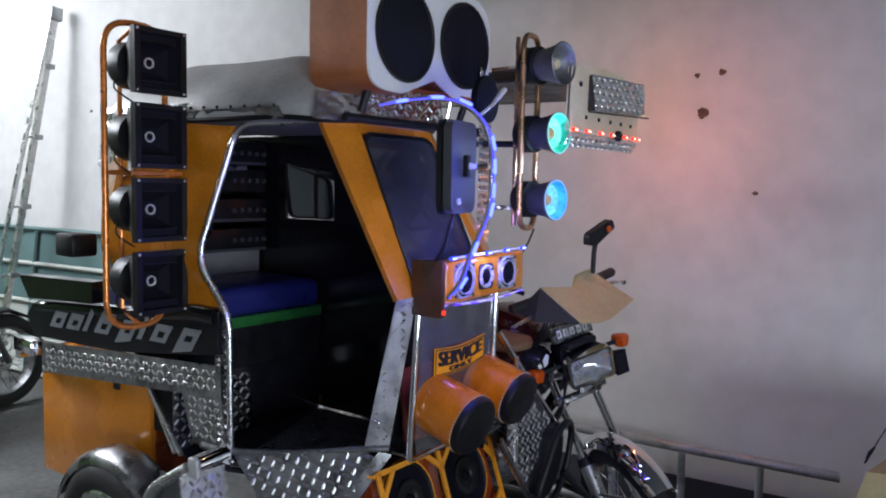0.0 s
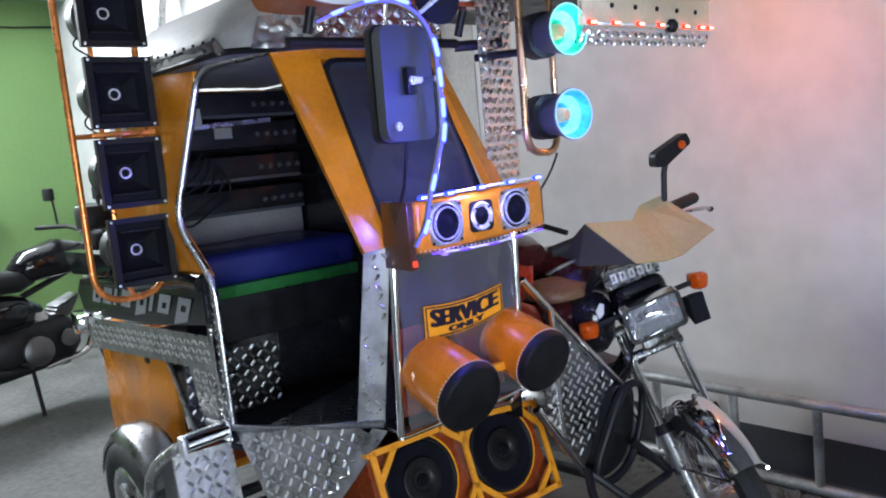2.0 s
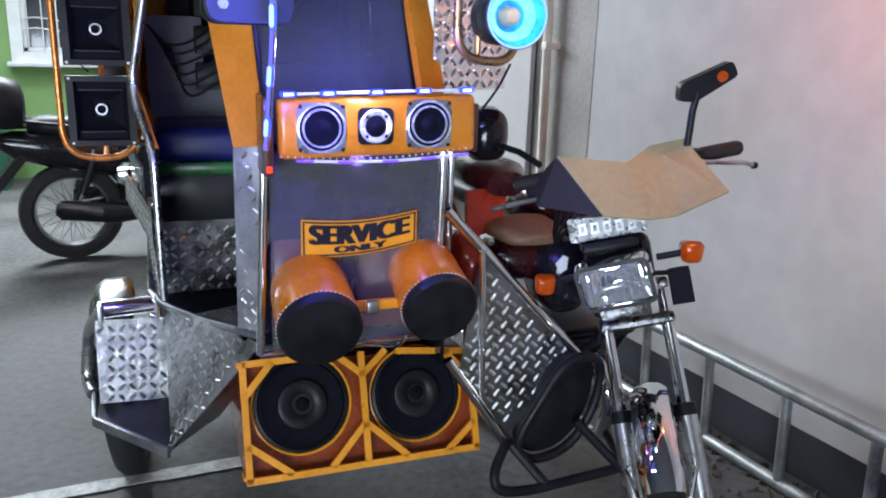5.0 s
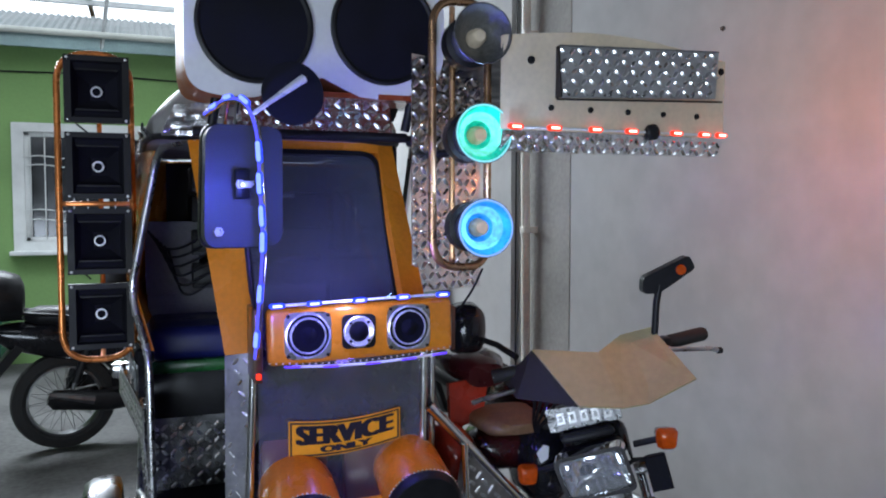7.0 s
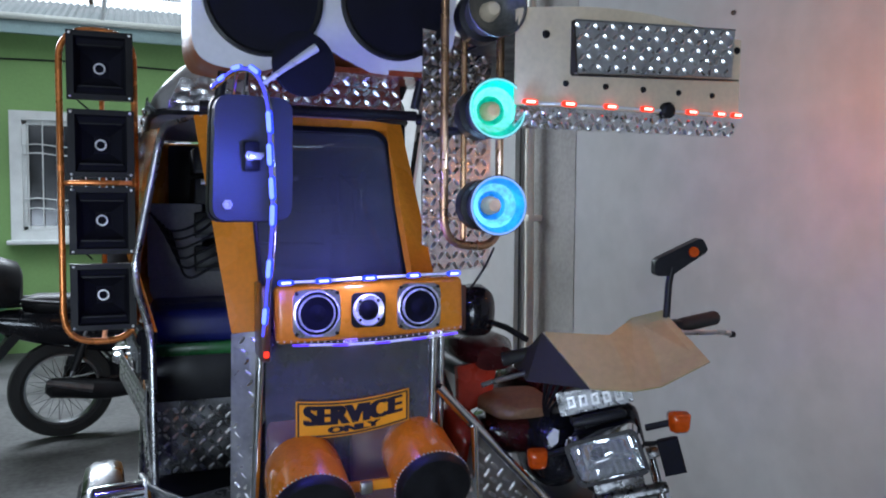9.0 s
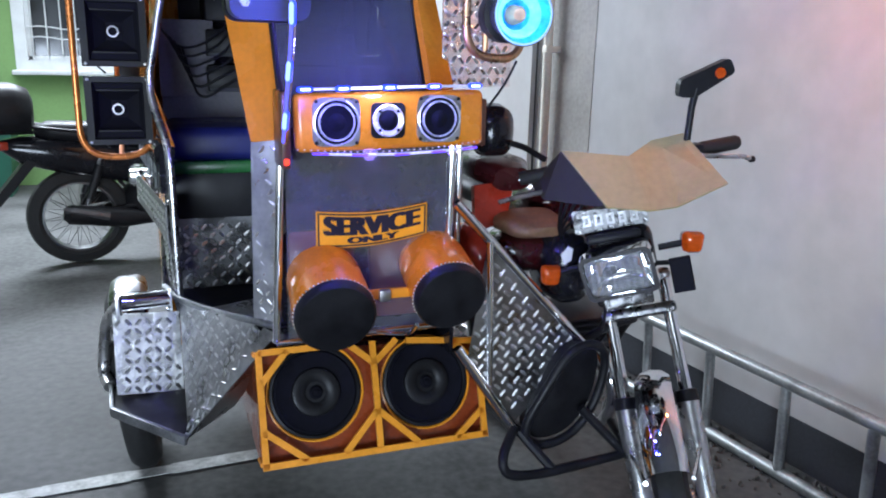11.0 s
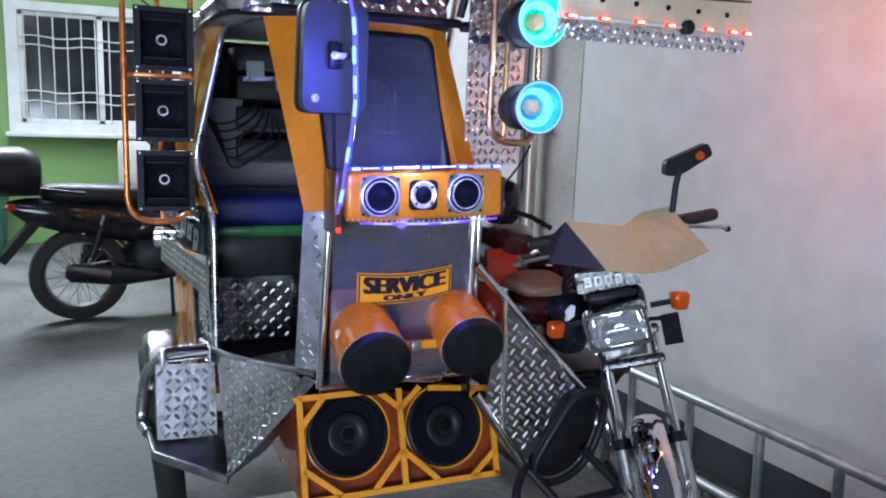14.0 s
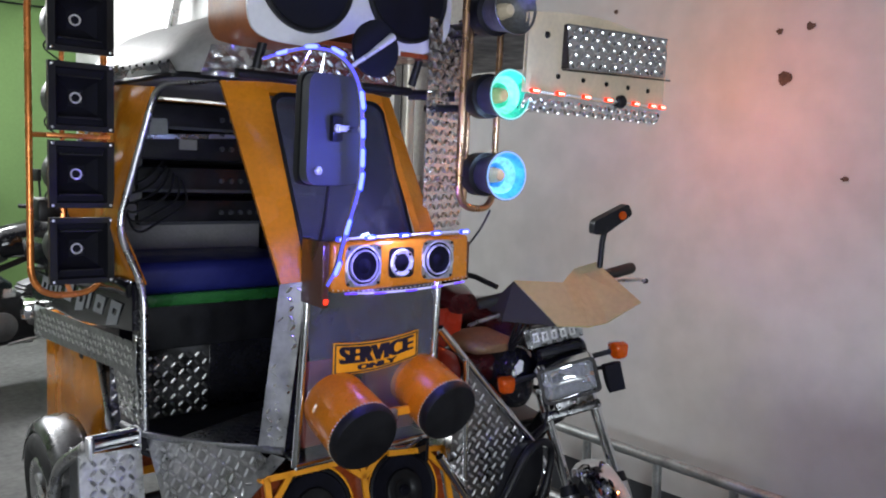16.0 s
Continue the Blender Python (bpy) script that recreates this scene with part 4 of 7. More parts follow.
# rear body
part("quarter_panel", slab([(-0.455, 0.705, 1.21), (-0.385, 0.63, 1.585), (-0.405, 0.85, 1.60), (-0.440, 1.06, 1.60), (-0.470, 1.175, 1.22), (-0.455, 1.09, 1.12), (-0.445, 1.05, 1.06), (-0.412, 0.63, 1.055)], 0.018), M_ORANGE, sidecar, "orange painted rear quarter panel")
part("rear_corner", slab([(-0.440, 1.06, 1.60), (-0.34, 1.375, 1.60), (-0.34, 1.375, 1.06), (-0.445, 1.05, 1.06), (-0.455, 1.09, 1.12), (-0.470, 1.175, 1.22)], 0.012), M_ORANGE, sidecar)
part("back_panel", box((-0.07, 1.385, 1.20), (0.54, 0.02, 0.80), bevel=0.004), M_ORANGE, sidecar)
_prof = [(0.63, 0.93), (0.63, 1.055), (0.75, 1.055), (1.05, 1.02), (1.58, 0.985), (1.62, 0.94), (1.58, 0.87), (1.10, 0.875)]
tail = part("tail_panel", slab([(-0.435 - 0.06 * (y - 0.63), y, z) for y, z in _prof], 0.03), M_GLOSSBLACK, sidecar, "black panel with a silver decal")
# the decal: a row of slanted silver shapes
TAIL_SCALE = 0.84
_tx = lambda y: -0.437 - 0.06 * (y - 0.63) - 0.0015
for k, (w, lo, hi) in enumerate(((0.085, -0.034, 0.034), (0.088, -0.034, 0.034), (0.028, -0.034, 0.060), (0.088, -0.034, 0.056), (0.085, -0.062, 0.034), (0.028, -0.034, 0.060), (0.088, -0.034, 0.034), (0.092, -0.066, 0.034))):
    w, lo, hi = w * TAIL_SCALE, lo * TAIL_SCALE, hi * TAIL_SCALE
    y1 = 1.455 - 0.095 * k + (0.03 if k in (3, 6) else 0.0)
    zc = 0.945 + 0.003 * k
    _sh = lambda y, z: Vector((_tx(y), y - 0.75 * z, zc + z))
    _o4 = [_sh(y1, lo), _sh(y1 - w, lo * (0.72 if lo < -0.05 else 1)), _sh(y1 - w, hi * (0.75 if hi > 0.05 else 1)), _sh(y1, hi)]
    if w > 0.04:
        _i4 = [_sh(y1 - 0.024, -0.014), _sh(y1 - w + 0.020, -0.014), _sh(y1 - w + 0.020, 0.006), _sh(y1 - 0.024, 0.006)]
        part("decal", ring_slab(_o4, _i4, 0.001), M_DECAL, tail, "slanted silver mark", None)
    else:
        part("decal", slab(_o4, 0.001), M_DECAL, tail, "slanted silver mark", None)
part("tail_top", bar(soften([(-0.468, 1.605, 0.945), (-0.466, 1.58, 0.968), (-0.440, 1.05, 1.004), (-0.424, 0.75, 1.038), (-0.420, 0.65, 1.036)], 0.03, 4), 0.027, 14), M_GLOSSBLACK, tail, "rounded glossy top edge")
part("side_band", tread_plate([(-0.505, 1.50, 0.755), (-0.425, 0.63, 0.800), (-0.425, 0.63, 0.895), (-0.505, 1.50, 0.862)], pitch=0.022, size=(0.029, 0.009, 0.0022)), TREAD, sidecar, "tread plate side band")
part("rear_plate", tread_plate([(-0.424, 0.765, 0.64), (-0.414, 0.615, 0.64), (-0.424, 0.63, 0.80), (-0.436, 0.80, 0.795)], pitch=0.022, size=(0.029, 0.009, 0.0022)), TREAD, sidecar, "tread plate behind the door")
part("bumper_tube", box((-0.50, 1.60, 0.835), (0.05, 0.16, 0.055), (0, 0, -5), bevel=0.008), M_CHROME, sidecar, "square chrome rear tube")
part("bumper_tube", bar([(-0.52, 1.64, 0.80), (-0.1, 1.66, 0.80)], 0.018, 10), M_CHROME, sidecar)
part("rear_lamp_box", box((-0.50, 1.27, 1.212), (0.09, 0.11, 0.075), bevel=0.012), M_BLACK, sidecar, "black rear lamp")
part("tail_fin", slab([(-0.47, 1.62, 1.085), (-0.462, 1.16, 1.10), (-0.462, 1.16, 1.03), (-0.468, 1.56, 1.01)], 0.05), M_GLOSSBLACK, sidecar, "black tail fin")

# right side wall with a two-pane window
_w0 = [(0.205, 1.05, 1.50), (0.205, 0.81, 1.44), (0.205, 0.795, 1.295), (0.205, 1.02, 1.295)]
_ro = soften(_w0, 0.03, 4, True)
_bm = bmesh.new()
for y0, y1, z0, z1 in ((0.42, 1.40, 0.60, 1.292), (0.42, 1.40, 1.503, 1.60), (0.42, 0.797, 1.292, 1.503), (1.052, 1.40, 1.292, 1.503)):
    add_box(_bm, (0.211, (y0 + y1) / 2, (z0 + z1) / 2), (0.012, y1 - y0, z1 - z0))
add_slab(_bm, [(0.205, 0.797, 1.436), (0.205, 0.812, 1.442), (0.205, 1.052, 1.502), (0.205, 1.052, 1.506), (0.205, 0.795, 1.506)], 0.012)
part("inner_wall", _bm, M_GLOSSBLACK, sidecar, "black inner side wall")
part("front_side_panel", slab([(0.207, 0.13, 0.60), (0.207, 0.425, 0.60), (0.207, 0.425, 1.14), (0.207, 0.13, 1.12)], 0.01), M_GLOSSBLACK, sidecar, "black inner side panel")
part("side_window_seal", ring_slab(_ro, [p + (Vector((0.205, 0.92, 1.385)) - p).normalized() * 0.008 for p in _ro], 0.016), M_BLACK, sidecar)
pane = part("side_window_pane", slab(_ro, 0.004), M_SIDEPANE, sidecar, "dull green-tinted side window pane")
pane.visible_shadow = False
part("side_window_bar", box((0.203, 0.885, 1.39), (0.012, 0.014, 0.19)), M_BLACK, sidecar)

part("rack_back", box((-0.07, 1.36, 1.30), (0.54, 0.02, 0.58)), M_BLACK, sidecar, "black board behind the amplifiers")
# inside: bench, boards, equipment rack, cables
tread_part("bench_front", [(-0.43, 0.853, 0.597), (-0.128, 0.853, 0.597), (-0.128, 0.853, 0.812), (-0.43, 0.853, 0.812)], DARK_TREAD, sidecar, "tread plate under the bench", pitch=0.025, size=(0.037, 0.012, 0.0028))
part("bench_panel", box((0.033, 0.862, 0.705), (0.32, 0.014, 0.215), bevel=0.002), M_GLOSSBLACK, sidecar, "black gloss panel under the bench")
part("bench_box", box((-0.105, 1.10, 0.72), (0.60, 0.42, 0.18)), M_BLACK, sidecar)
seat = part("seat", box((-0.105, 1.06, 1.03), (0.60, 0.42, 0.10), bevel=0.03, seg=4), M_BLUESEAT, sidecar, "dark blue vinyl bench")
part("piping", box((-0.105, 0.856, 0.965), (0.59, 0.03, 0.038), bevel=0.008), M_GREENSEAT, seat, "green vinyl band")
part("seat_front", box((-0.105, 0.868, 0.880), (0.59, 0.02, 0.15), bevel=0.004), M_BLACK, seat, "black seat front")
part("back_board", box((-0.105, 1.20, 1.115), (0.60, 0.02, 0.10), bevel=0.004), M_GREYBOARD, sidecar, "grey board above the bench")
for k, z in enumerate((1.19, 1.30, 1.41, 1.51)):
    rack = part("amplifier", box((-0.045, 1.24, z + 0.02), (0.44, 0.22, 0.085), bevel=0.006), M_BLACK, sidecar, "black amplifier case")
    part("trim_strip", box((-0.045, 1.128, z - 0.016), (0.43, 0.006, 0.010)) if k != 2 else box((-0.087, 1.120, z + 0.058), (0.317, 0.008, 0.015), (0, -3, 0)), M_ALU if k == 2 else M_GREYMIRROR, rack, "silver strip" if k == 2 else "grey strip")
    for kx in range(5):
        part("knob", lathe([(0, 0.009), (0.010, 0.008), (0.011, 0.001)], (0.02 + 0.035 * kx, 1.129, z + 0.02), (0, -1, 0), 10), M_GREYMIRROR, rack)
    if k % 2 == 0:
        part("control_panel", box((-0.30 + 0.1 * k, 1.127, z + 0.03), (0.06, 0.006, 0.035)), M_GREYBOARD, rack)
part("rack_bracket", box((-0.203, 1.120, 1.494), (0.062, 0.012, 0.055), (0, -3, 0), bevel=0.004), M_PALE, sidecar, "pale rack bracket")
part("side_board", box((-0.325, 1.17, 1.27), (0.17, 0.02, 0.24), bevel=0.004), M_GREYBOARD, sidecar, "pale side board behind the cables")
for k in range(6):
    a = Vector((-0.40 + 0.012 * k, 1.10, 1.36 - 0.012 * k))
    pts = [a, a + Vector((0.04, -0.06, -0.06 - 0.02 * k)), a + Vector((0.12 + 0.02 * k, -0.05, -0.05)), a + Vector((0.2, -0.02, 0.02))]
    part("cable", bar(soften(pts, 0.05, 6), 0.004, 6), M_BLACK, sidecar)

# side guard between sidecar and motorcycle
tread_part("guard_plate", [(0.215, 0.054, 0.60), (0.335, 0.045, 0.43), (0.53, 0.05, 0.605), (0.262, 0.066, 0.890)], DARK_TREAD, sidecar, "tread plate guard between sidecar and motorcycle", pitch=0.0235, size=(0.030, 0.0085, 0.003), turn=-35)
part("guard_rail", bar([(0.182, 0.075, 0.985), (0.54, 0.045, 0.60)], 0.012, 12), M_CHROME, sidecar)
part("guard_rail", bar([(0.19, 0.06, 0.64), (0.335, 0.035, 0.425)], 0.012, 12), M_CHROME, sidecar)
part("guard_rail", bar([(0.262, 0.054, 0.895), (0.274, 0.052, 0.54)], 0.009, 12), M_CHROME, sidecar)
part("guard_joint", lathe([(-0.02, 0.016), (0.02, 0.016)], (0.535, 0.045, 0.603), (0.6, 0, -0.7), 12), M_CHROME, sidecar)
part("chassis_bar", bar([(0.34, 0.03, 0.42), (0.40, 0.4, 0.36), (0.40, 1.2, 0.36)], 0.016, 10), M_BLACK, sidecar)
part("chassis_bar", bar([(-0.40, 0.66, 0.39), (0.40, 0.66, 0.36)], 0.016, 10), M_BLACK, sidecar)
part("drum_shelf", box((-0.02, 0.132, 0.690), (0.39, 0.095, 0.008), bevel=0.003), M_WORNSTEEL, sidecar, "steel shelf below the clear sheet")
part("shelf_rail", bar([(-0.226, 0.084, 0.689), (0.170, 0.080, 0.698)], 0.0075, 10), M_CHROME, sidecar, "chrome rail along the shelf")
part("drum_tie", box((0.0, 0.03, 0.80), (0.12, 0.012, 0.022), bevel=0.003), M_YELLOW, sidecar, "amber tie bar")
part("latch", box((0.0, 0.018, 0.80), (0.026, 0.014, 0.026), bevel=0.003), M_ALU, sidecar, "steel latch")

# ---- loudspeakers and lamps on the sidecar ----
def add_screw(bm, at, axis, r=0.004):
    return add_lathe(bm, [(0, r), (0.002, r), (0.003, r * 0.5)], at, axis, 8)


# speaker panel below the windscreen
panel = thing("speaker_panel", (0.01, 0.04, 1.12), "orange speaker panel with two cone speakers and a tweeter", "speaker")
part("cabinet", box((0.012, 0.030, 1.176), (0.400, 0.050, 0.116), (0, -1.5, 0), bevel=0.012, seg=3), M_ORANGE, panel)
part("side_pad", box((-0.208, 0.048, 1.158), (0.018, 0.100, 0.150), bevel=0.004), M_ENDBOARD, panel, "dark brown end board")
part("side_pad", box((0.218, 0.052, 1.170), (0.012, 0.070, 0.100), bevel=0.004), M_ENDBOARD, panel, "dark brown end board")
part("marker_light", box((-0.208, -0.004, 1.098), (0.010, 0.006, 0.012), bevel=0.002), L_RED, panel, "small red light")
_bm = bmesh.new()
for k in range(30):
    _t = k / 29
    bmesh.ops.create_icosphere(_bm, subdivisions=1, radius=0.0022, matrix=pose(-0.185 + 0.39 * _t, 0.004, 1.121 + 0.011 * _t - 0.012 * math.sin(math.pi * _t)))
part("stitching", _bm, M_CREAM, panel, "pale stitching")
for x, z in ((-0.107, 1.174), (0.110, 1.180)):
    p = Vector((x, 0.006, z))
    sp = part("speaker", quad_slab([p + Vector((a, -0.004, b)) for a, b in ((-0.048, -0.048), (0.048, -0.048), (0.048, 0.048), (-0.048, 0.048))], 0.008, 0.022), M_ALU, panel, "chrome speaker plate")
    part("ring", lathe([(0.0, 0.0475), (0.009, 0.0468), (0.010, 0.0440), (0.004, 0.0425)], p + Vector((0, 0.002, 0)), (0, -1, 0), 36, False), M_SILVER, sp, "chrome ring")
    part("gasket", lathe([(0.0045, 0.0430), (0.0055, 0.0380)], p, (0, -1, 0), 36, False), M_CONE, sp, "black gasket")
    part("ring", lathe([(0.0, 0.0375), (0.011, 0.0365), (0.011, 0.0345), (0.0, 0.0335)], p + Vector((0, 0.0, 0)), (0, -1, 0), 36, False), M_SILVER, sp, "chrome ring")
    part("cone", lathe([(0.006, 0.034), (0.004, 0.030), (0.006, 0.018), (0.013, 0.010), (0.016, 0.001)], p, (0, -1, 0), 32), M_CONE, sp, "dark cone")
    for a in (-1, 1):
        for b in (-1, 1):
            part("screw", add_screw(bmesh.new(), p + Vector((a * 0.041, -0.004, b * 0.041)), (0, -1, 0)), M_BLACK, sp)
p = Vector((0.0, 0.006, 1.177))
tw = part("tweeter", quad_slab([p + Vector((a, -0.004, b)) for a, b in ((-0.036, -0.036), (0.036, -0.036), (0.036, 0.036), (-0.036, 0.036))], 0.008, 0.014), M_BLACK, panel, "black tweeter plate")
part("ring", lathe([(0.0, 0.034), (0.007, 0.033), (0.009, 0.030), (0.006, 0.022), (0.001, 0.021)], p, (0, -1, 0), 32, False), M_SILVER, tw, "pale metal ring")
part("dome", lathe([(0.002, 0.021), (0.008, 0.014), (0.010, 0.001)], p, (0, -1, 0), 24), M_CONE, tw)
for k in range(4):
    part("screw", add_screw(bmesh.new(), p + Vector((0.027 * math.cos(0.8 + k * 1.571), -0.009, 0.027 * math.sin(0.8 + k * 1.571))), (0, -1, 0), 0.0035), M_BLACK, tw)


def capsule(bm, at, along_, length, r):
    """A small lamp with rounded ends."""
    d = Vector(along_).normalized()
    h = length / 2
    return add_path(bm, [Vector(at) + d * s for s in (-h, -h + r * 0.3, -h + r, h - r, h - r * 0.3, h)], [r * 0.25, r * 0.7, r, r, r * 0.7, r * 0.25], 8)


def led_run(name, points, mat, label, size=(0.032, 0.008, 0.011), core=L_CORE, casing=None):
    """A lamp strip: small glowing blocks on a thin carrier."""
    th = thing(name, points[0], label, "light strip")
    part("carrier", bar(points, 0.003, 6), casing or M_WHITE, th)
    for i, q in enumerate(points):
        a, b = Vector(points[max(0, i - 1)]), Vector(points[min(len(points) - 1, i + 1)])
        d = (b - a).normalized()
        bm = bmesh.new()
        capsule(bm, Vector(q) + Vector((0, -0.004, 0)), d, size[0], size[2] * 0.5)
        lit = part("led", bm, mat, th)
        bm = bmesh.new()
        capsule(bm, Vector(q) + Vector((0, -0.004 - size[2] * 0.26, 0)), d, size[0] * 0.72, size[2] * 0.29)
        part("core", bm, core, lit, "pale bright core")
    return th


led_run("panel_led_strip", [(-0.17, 0.0, 1.238), (-0.095, 0.0, 1.240), (0.0, 0.0, 1.243), (0.095, 0.0, 1.246), (0.185, 0.0, 1.248)], L_BLUE, "blue-white light strip along the top of the speaker panel", core=L_PANELCORE)

led_run("panel_lower_strip", [(-0.14, 0.004, 1.112), (-0.06, 0.004, 1.108), (0.03, 0.004, 1.108), (0.11, 0.004, 1.112), (0.18, 0.004, 1.118)], L_VIOLET, "violet light strip under the speaker panel", size=(0.034, 0.006, 0.0045), core=L_VIOLET)

# curved bar with lamps beside the mirror
CURVE = [(-0.29, 0.16, 1.632), (-0.275, 0.10, 1.642), (-0.258, 0.0, 1.648), (-0.235, -0.07, 1.635), (-0.223, -0.125, 1.59), (-0.220, -0.145, 1.535), (-0.220, -0.150, 1.478), (-0.216, -0.146, 1.42), (-0.214, -0.141, 1.373), (-0.214, -0.118, 1.32), (-0.214, -0.095, 1.275), (-0.216, -0.078, 1.23), (-0.217, -0.063, 1.184), (-0.215, -0.02, 1.14)]
lamp_bar = thing("curved_lamp_bar", (-0.22, -0.05, 1.15), "curved chrome bar carrying blue lights beside the mirror", "light strip")
part("bar", bar(soften(CURVE, 0.04, 4), 0.006, 10), M_CHROME, lamp_bar)
part("strip", bar([Vector(q) + Vector((-0.003, -0.007, 0)) for q in soften(CURVE, 0.04, 4)], 0.003, 8), L_STRIP, lamp_bar, "blue lit strip")
for i in (1, 2, 3, 5, 6, 7, 8, 10, 12):
    a, b = Vector(CURVE[i - 1]), Vector(CURVE[i + 1])
    _bm = bmesh.new()
    capsule(_bm, Vector(CURVE[i]) + Vector((-0.002, -0.008, 0)), b - a, 0.044, 0.0052)
    lit = part("led", _bm, L_BLUE, lamp_bar, "blue light")
    _bm = bmesh.new()
    capsule(_bm, Vector(CURVE[i]) + Vector((-0.005, -0.0115, 0)), b - a, 0.038, 0.0042)
    part("core", _bm, L_BLUECORE, lit, "pale bright core")
part("standoff", bar([(-0.262, 0.05, 1.60), (-0.258, 0.0, 1.648)], 0.004, 6), M_CHROME, lamp_bar)
part("standoff", bar([(-0.25, -0.03, 1.59), (-0.245, -0.04, 1.645)], 0.004, 6), M_CHROME, lamp_bar)

# large truck mirror seen from behind, and the round one
mirror = thing("truck_mirror", (-0.24, -0.08, 1.36), "large grey-black truck mirror on a chrome arm", "mirror")
_c = [(-0.316, -0.098, 1.362), (-0.168, -0.066, 1.362), (-0.166, -0.066, 1.588), (-0.308, -0.090, 1.588)]
part("shell", quad_slab(_c, 0.022, 0.03), M_GREYMIRROR, mirror, "grey plastic shell")
_sh = Vector((-0.004, 0.026, 0.0))
part("rim", quad_slab([Vector(q) + _sh + (Vector((-0.24, -0.08, 1.475)) - Vector(q)) * -0.03 for q in _c], 0.014, 0.03), M_BLACK, mirror)
part("glass", quad_slab([Vector(q) + Vector((-0.005, 0.0425, 0)) + (Vector((-0.24, -0.08, 1.475)) - Vector(q)) * 0.06 for q in _c][::-1], 0.003, 0.025), M_MIRROR, mirror, "mirror glass")
for x, y, z in ((-0.251, -0.1055, 1.478), (-0.290, -0.100, 1.391)):
    part("nut", lathe([(0, 0.0095), (0.004, 0.0095), (0.005, 0.0085), (0.005, 0.0050), (0.001, 0.0045), (0.001, 0.001)], (x, y, z), (0.15, -1, 0), 6), M_SILVER, mirror, "bright nut and washer")
part("mount", box((-0.246, -0.094, 1.478), (0.030, 0.014, 0.055), (0, 0, 11), bevel=0.005), M_BLACK, mirror, "black mounting block")
part("clip", box((-0.236, -0.106, 1.478), (0.036, 0.012, 0.013), (0, 0, 11), bevel=0.003), M_SILVER, mirror, "bright clamp")
part("arm", bar([(-0.23, -0.09, 1.475), (-0.219, -0.14, 1.478)], 0.007, 8), M_CHROME, mirror)
part("arm", bar([(-0.235, -0.05, 1.365), (-0.222, -0.01, 1.27), (-0.205, 0.04, 1.22)], 0.004, 8), M_BLACK, mirror)
round_mirror = thing("round_mirror", (-0.15, -0.09, 1.66), "small round black mirror on a chrome stalk", "mirror")
part("shell", lathe([(-0.02, 0.02), (-0.014, 0.045), (0.0, 0.058), (0.012, 0.060), (0.014, 0.056), (0.012, 0.0)], (-0.150, -0.075, 1.650), (0.1, -1, 0.0), 32), M_CLOTH, round_mirror)
part("stalk", bar([(-0.228, -0.12, 1.605), (-0.195, -0.13, 1.630), (-0.165, -0.128, 1.652), (-0.135, -0.125, 1.674)], [0.004, 0.005, 0.007, 0.0085], 8), M_SILVER, round_mirror)

# twin loudspeaker box on the roof
roof_box = thing("roof_speaker_box", (-0.03, 0.3, 1.70), "roof loudspeaker box with white front and two large cones", "speaker")
RC = ((-0.185, 1.828), (0.108, 1.842))
RR = 0.126
_out = []
for k in range(60):
    t = 2 * math.pi * k / 60
    e = 0.30 if math.cos(t) < -0.05 else 0.55
    x = -0.035 + 0.296 * math.copysign(abs(math.cos(t)) ** e, math.cos(t))
    z = 1.838 + 0.160 * math.copysign(abs(math.sin(t)) ** e, math.sin(t))
    waist = math.exp(-((x + 0.035) / 0.06) ** 2)
    z = 1.838 + (z - 1.838) * (1 - 0.30 * waist) + 0.03 * (x + 0.035)
    _out.append((x, z))
part("cabinet", slab([(x, 0.176 + 0.04 * (x + 0.03), z) for x, z in _out], 0.20), M_BOXBROWN, roof_box, "brown vinyl cabinet")
part("front", slab([(x * 1.0, 0.170 + 0.04 * (x + 0.03), z) for x, z in _out], 0.008), M_WHITE, roof_box, "white front board")
for k, (x, z) in enumerate(RC):
    y = 0.166 + 0.04 * (x + 0.03)
    sp = part("speaker", lathe([(0, RR), (0.010, RR), (0.012, RR - 0.006), (0.008, RR - 0.012)], (x, y, z), (0.04, -1, 0), 48, False), M_BLACK, roof_box, "black speaker rim")
    part("grille", lathe([(0.006, RR - 0.008), (0.012, RR * 0.6), (0.014, 0.001)], (x, y, z), (0.04, -1, 0), 48), M_CLOTH, sp, "black cloth grille")
for x in (-0.26, 0.19):
    part("foot", bar([(x, 0.22, 1.69), (x - 0.01, 0.24, 1.62)], 0.011, 10), M_BLACK, roof_box, "black steel foot")
    part("foot", bar([(x, 0.34, 1.70), (x - 0.01, 0.36, 1.66)], 0.011, 10), M_BLACK, roof_box, "black steel foot")
part("base_board", box((-0.035, 0.27, 1.690), (0.50, 0.19, 0.012)), M_MAROON, roof_box)

# bass box under the front
bass_box = thing("bass_box", (0.01, 0.25, 0.37), "maroon bass speaker box with amber steel guard and two woofers", "speaker")
BT, BB = 0.205, 0.120
_f = lambda x, z: Vector((x, BB + (BT - BB) * (z - 0.38) / 0.245 - 0.0, z))
part("cabinet", add_rings(bmesh.new(), [[_f(-0.262, 0.378), _f(0.292, 0.378), _f(0.285, 0.602), _f(-0.258, 0.626)], [Vector((-0.262, 0.50, 0.378)), Vector((0.292, 0.50, 0.378)), Vector((0.285, 0.50, 0.586)), Vector((-0.258, 0.50, 0.586))]]), M_MAROON, bass_box, "maroon painted cabinet", 30)
_nf = Vector((0, -(0.245), (BT - BB))).normalized()
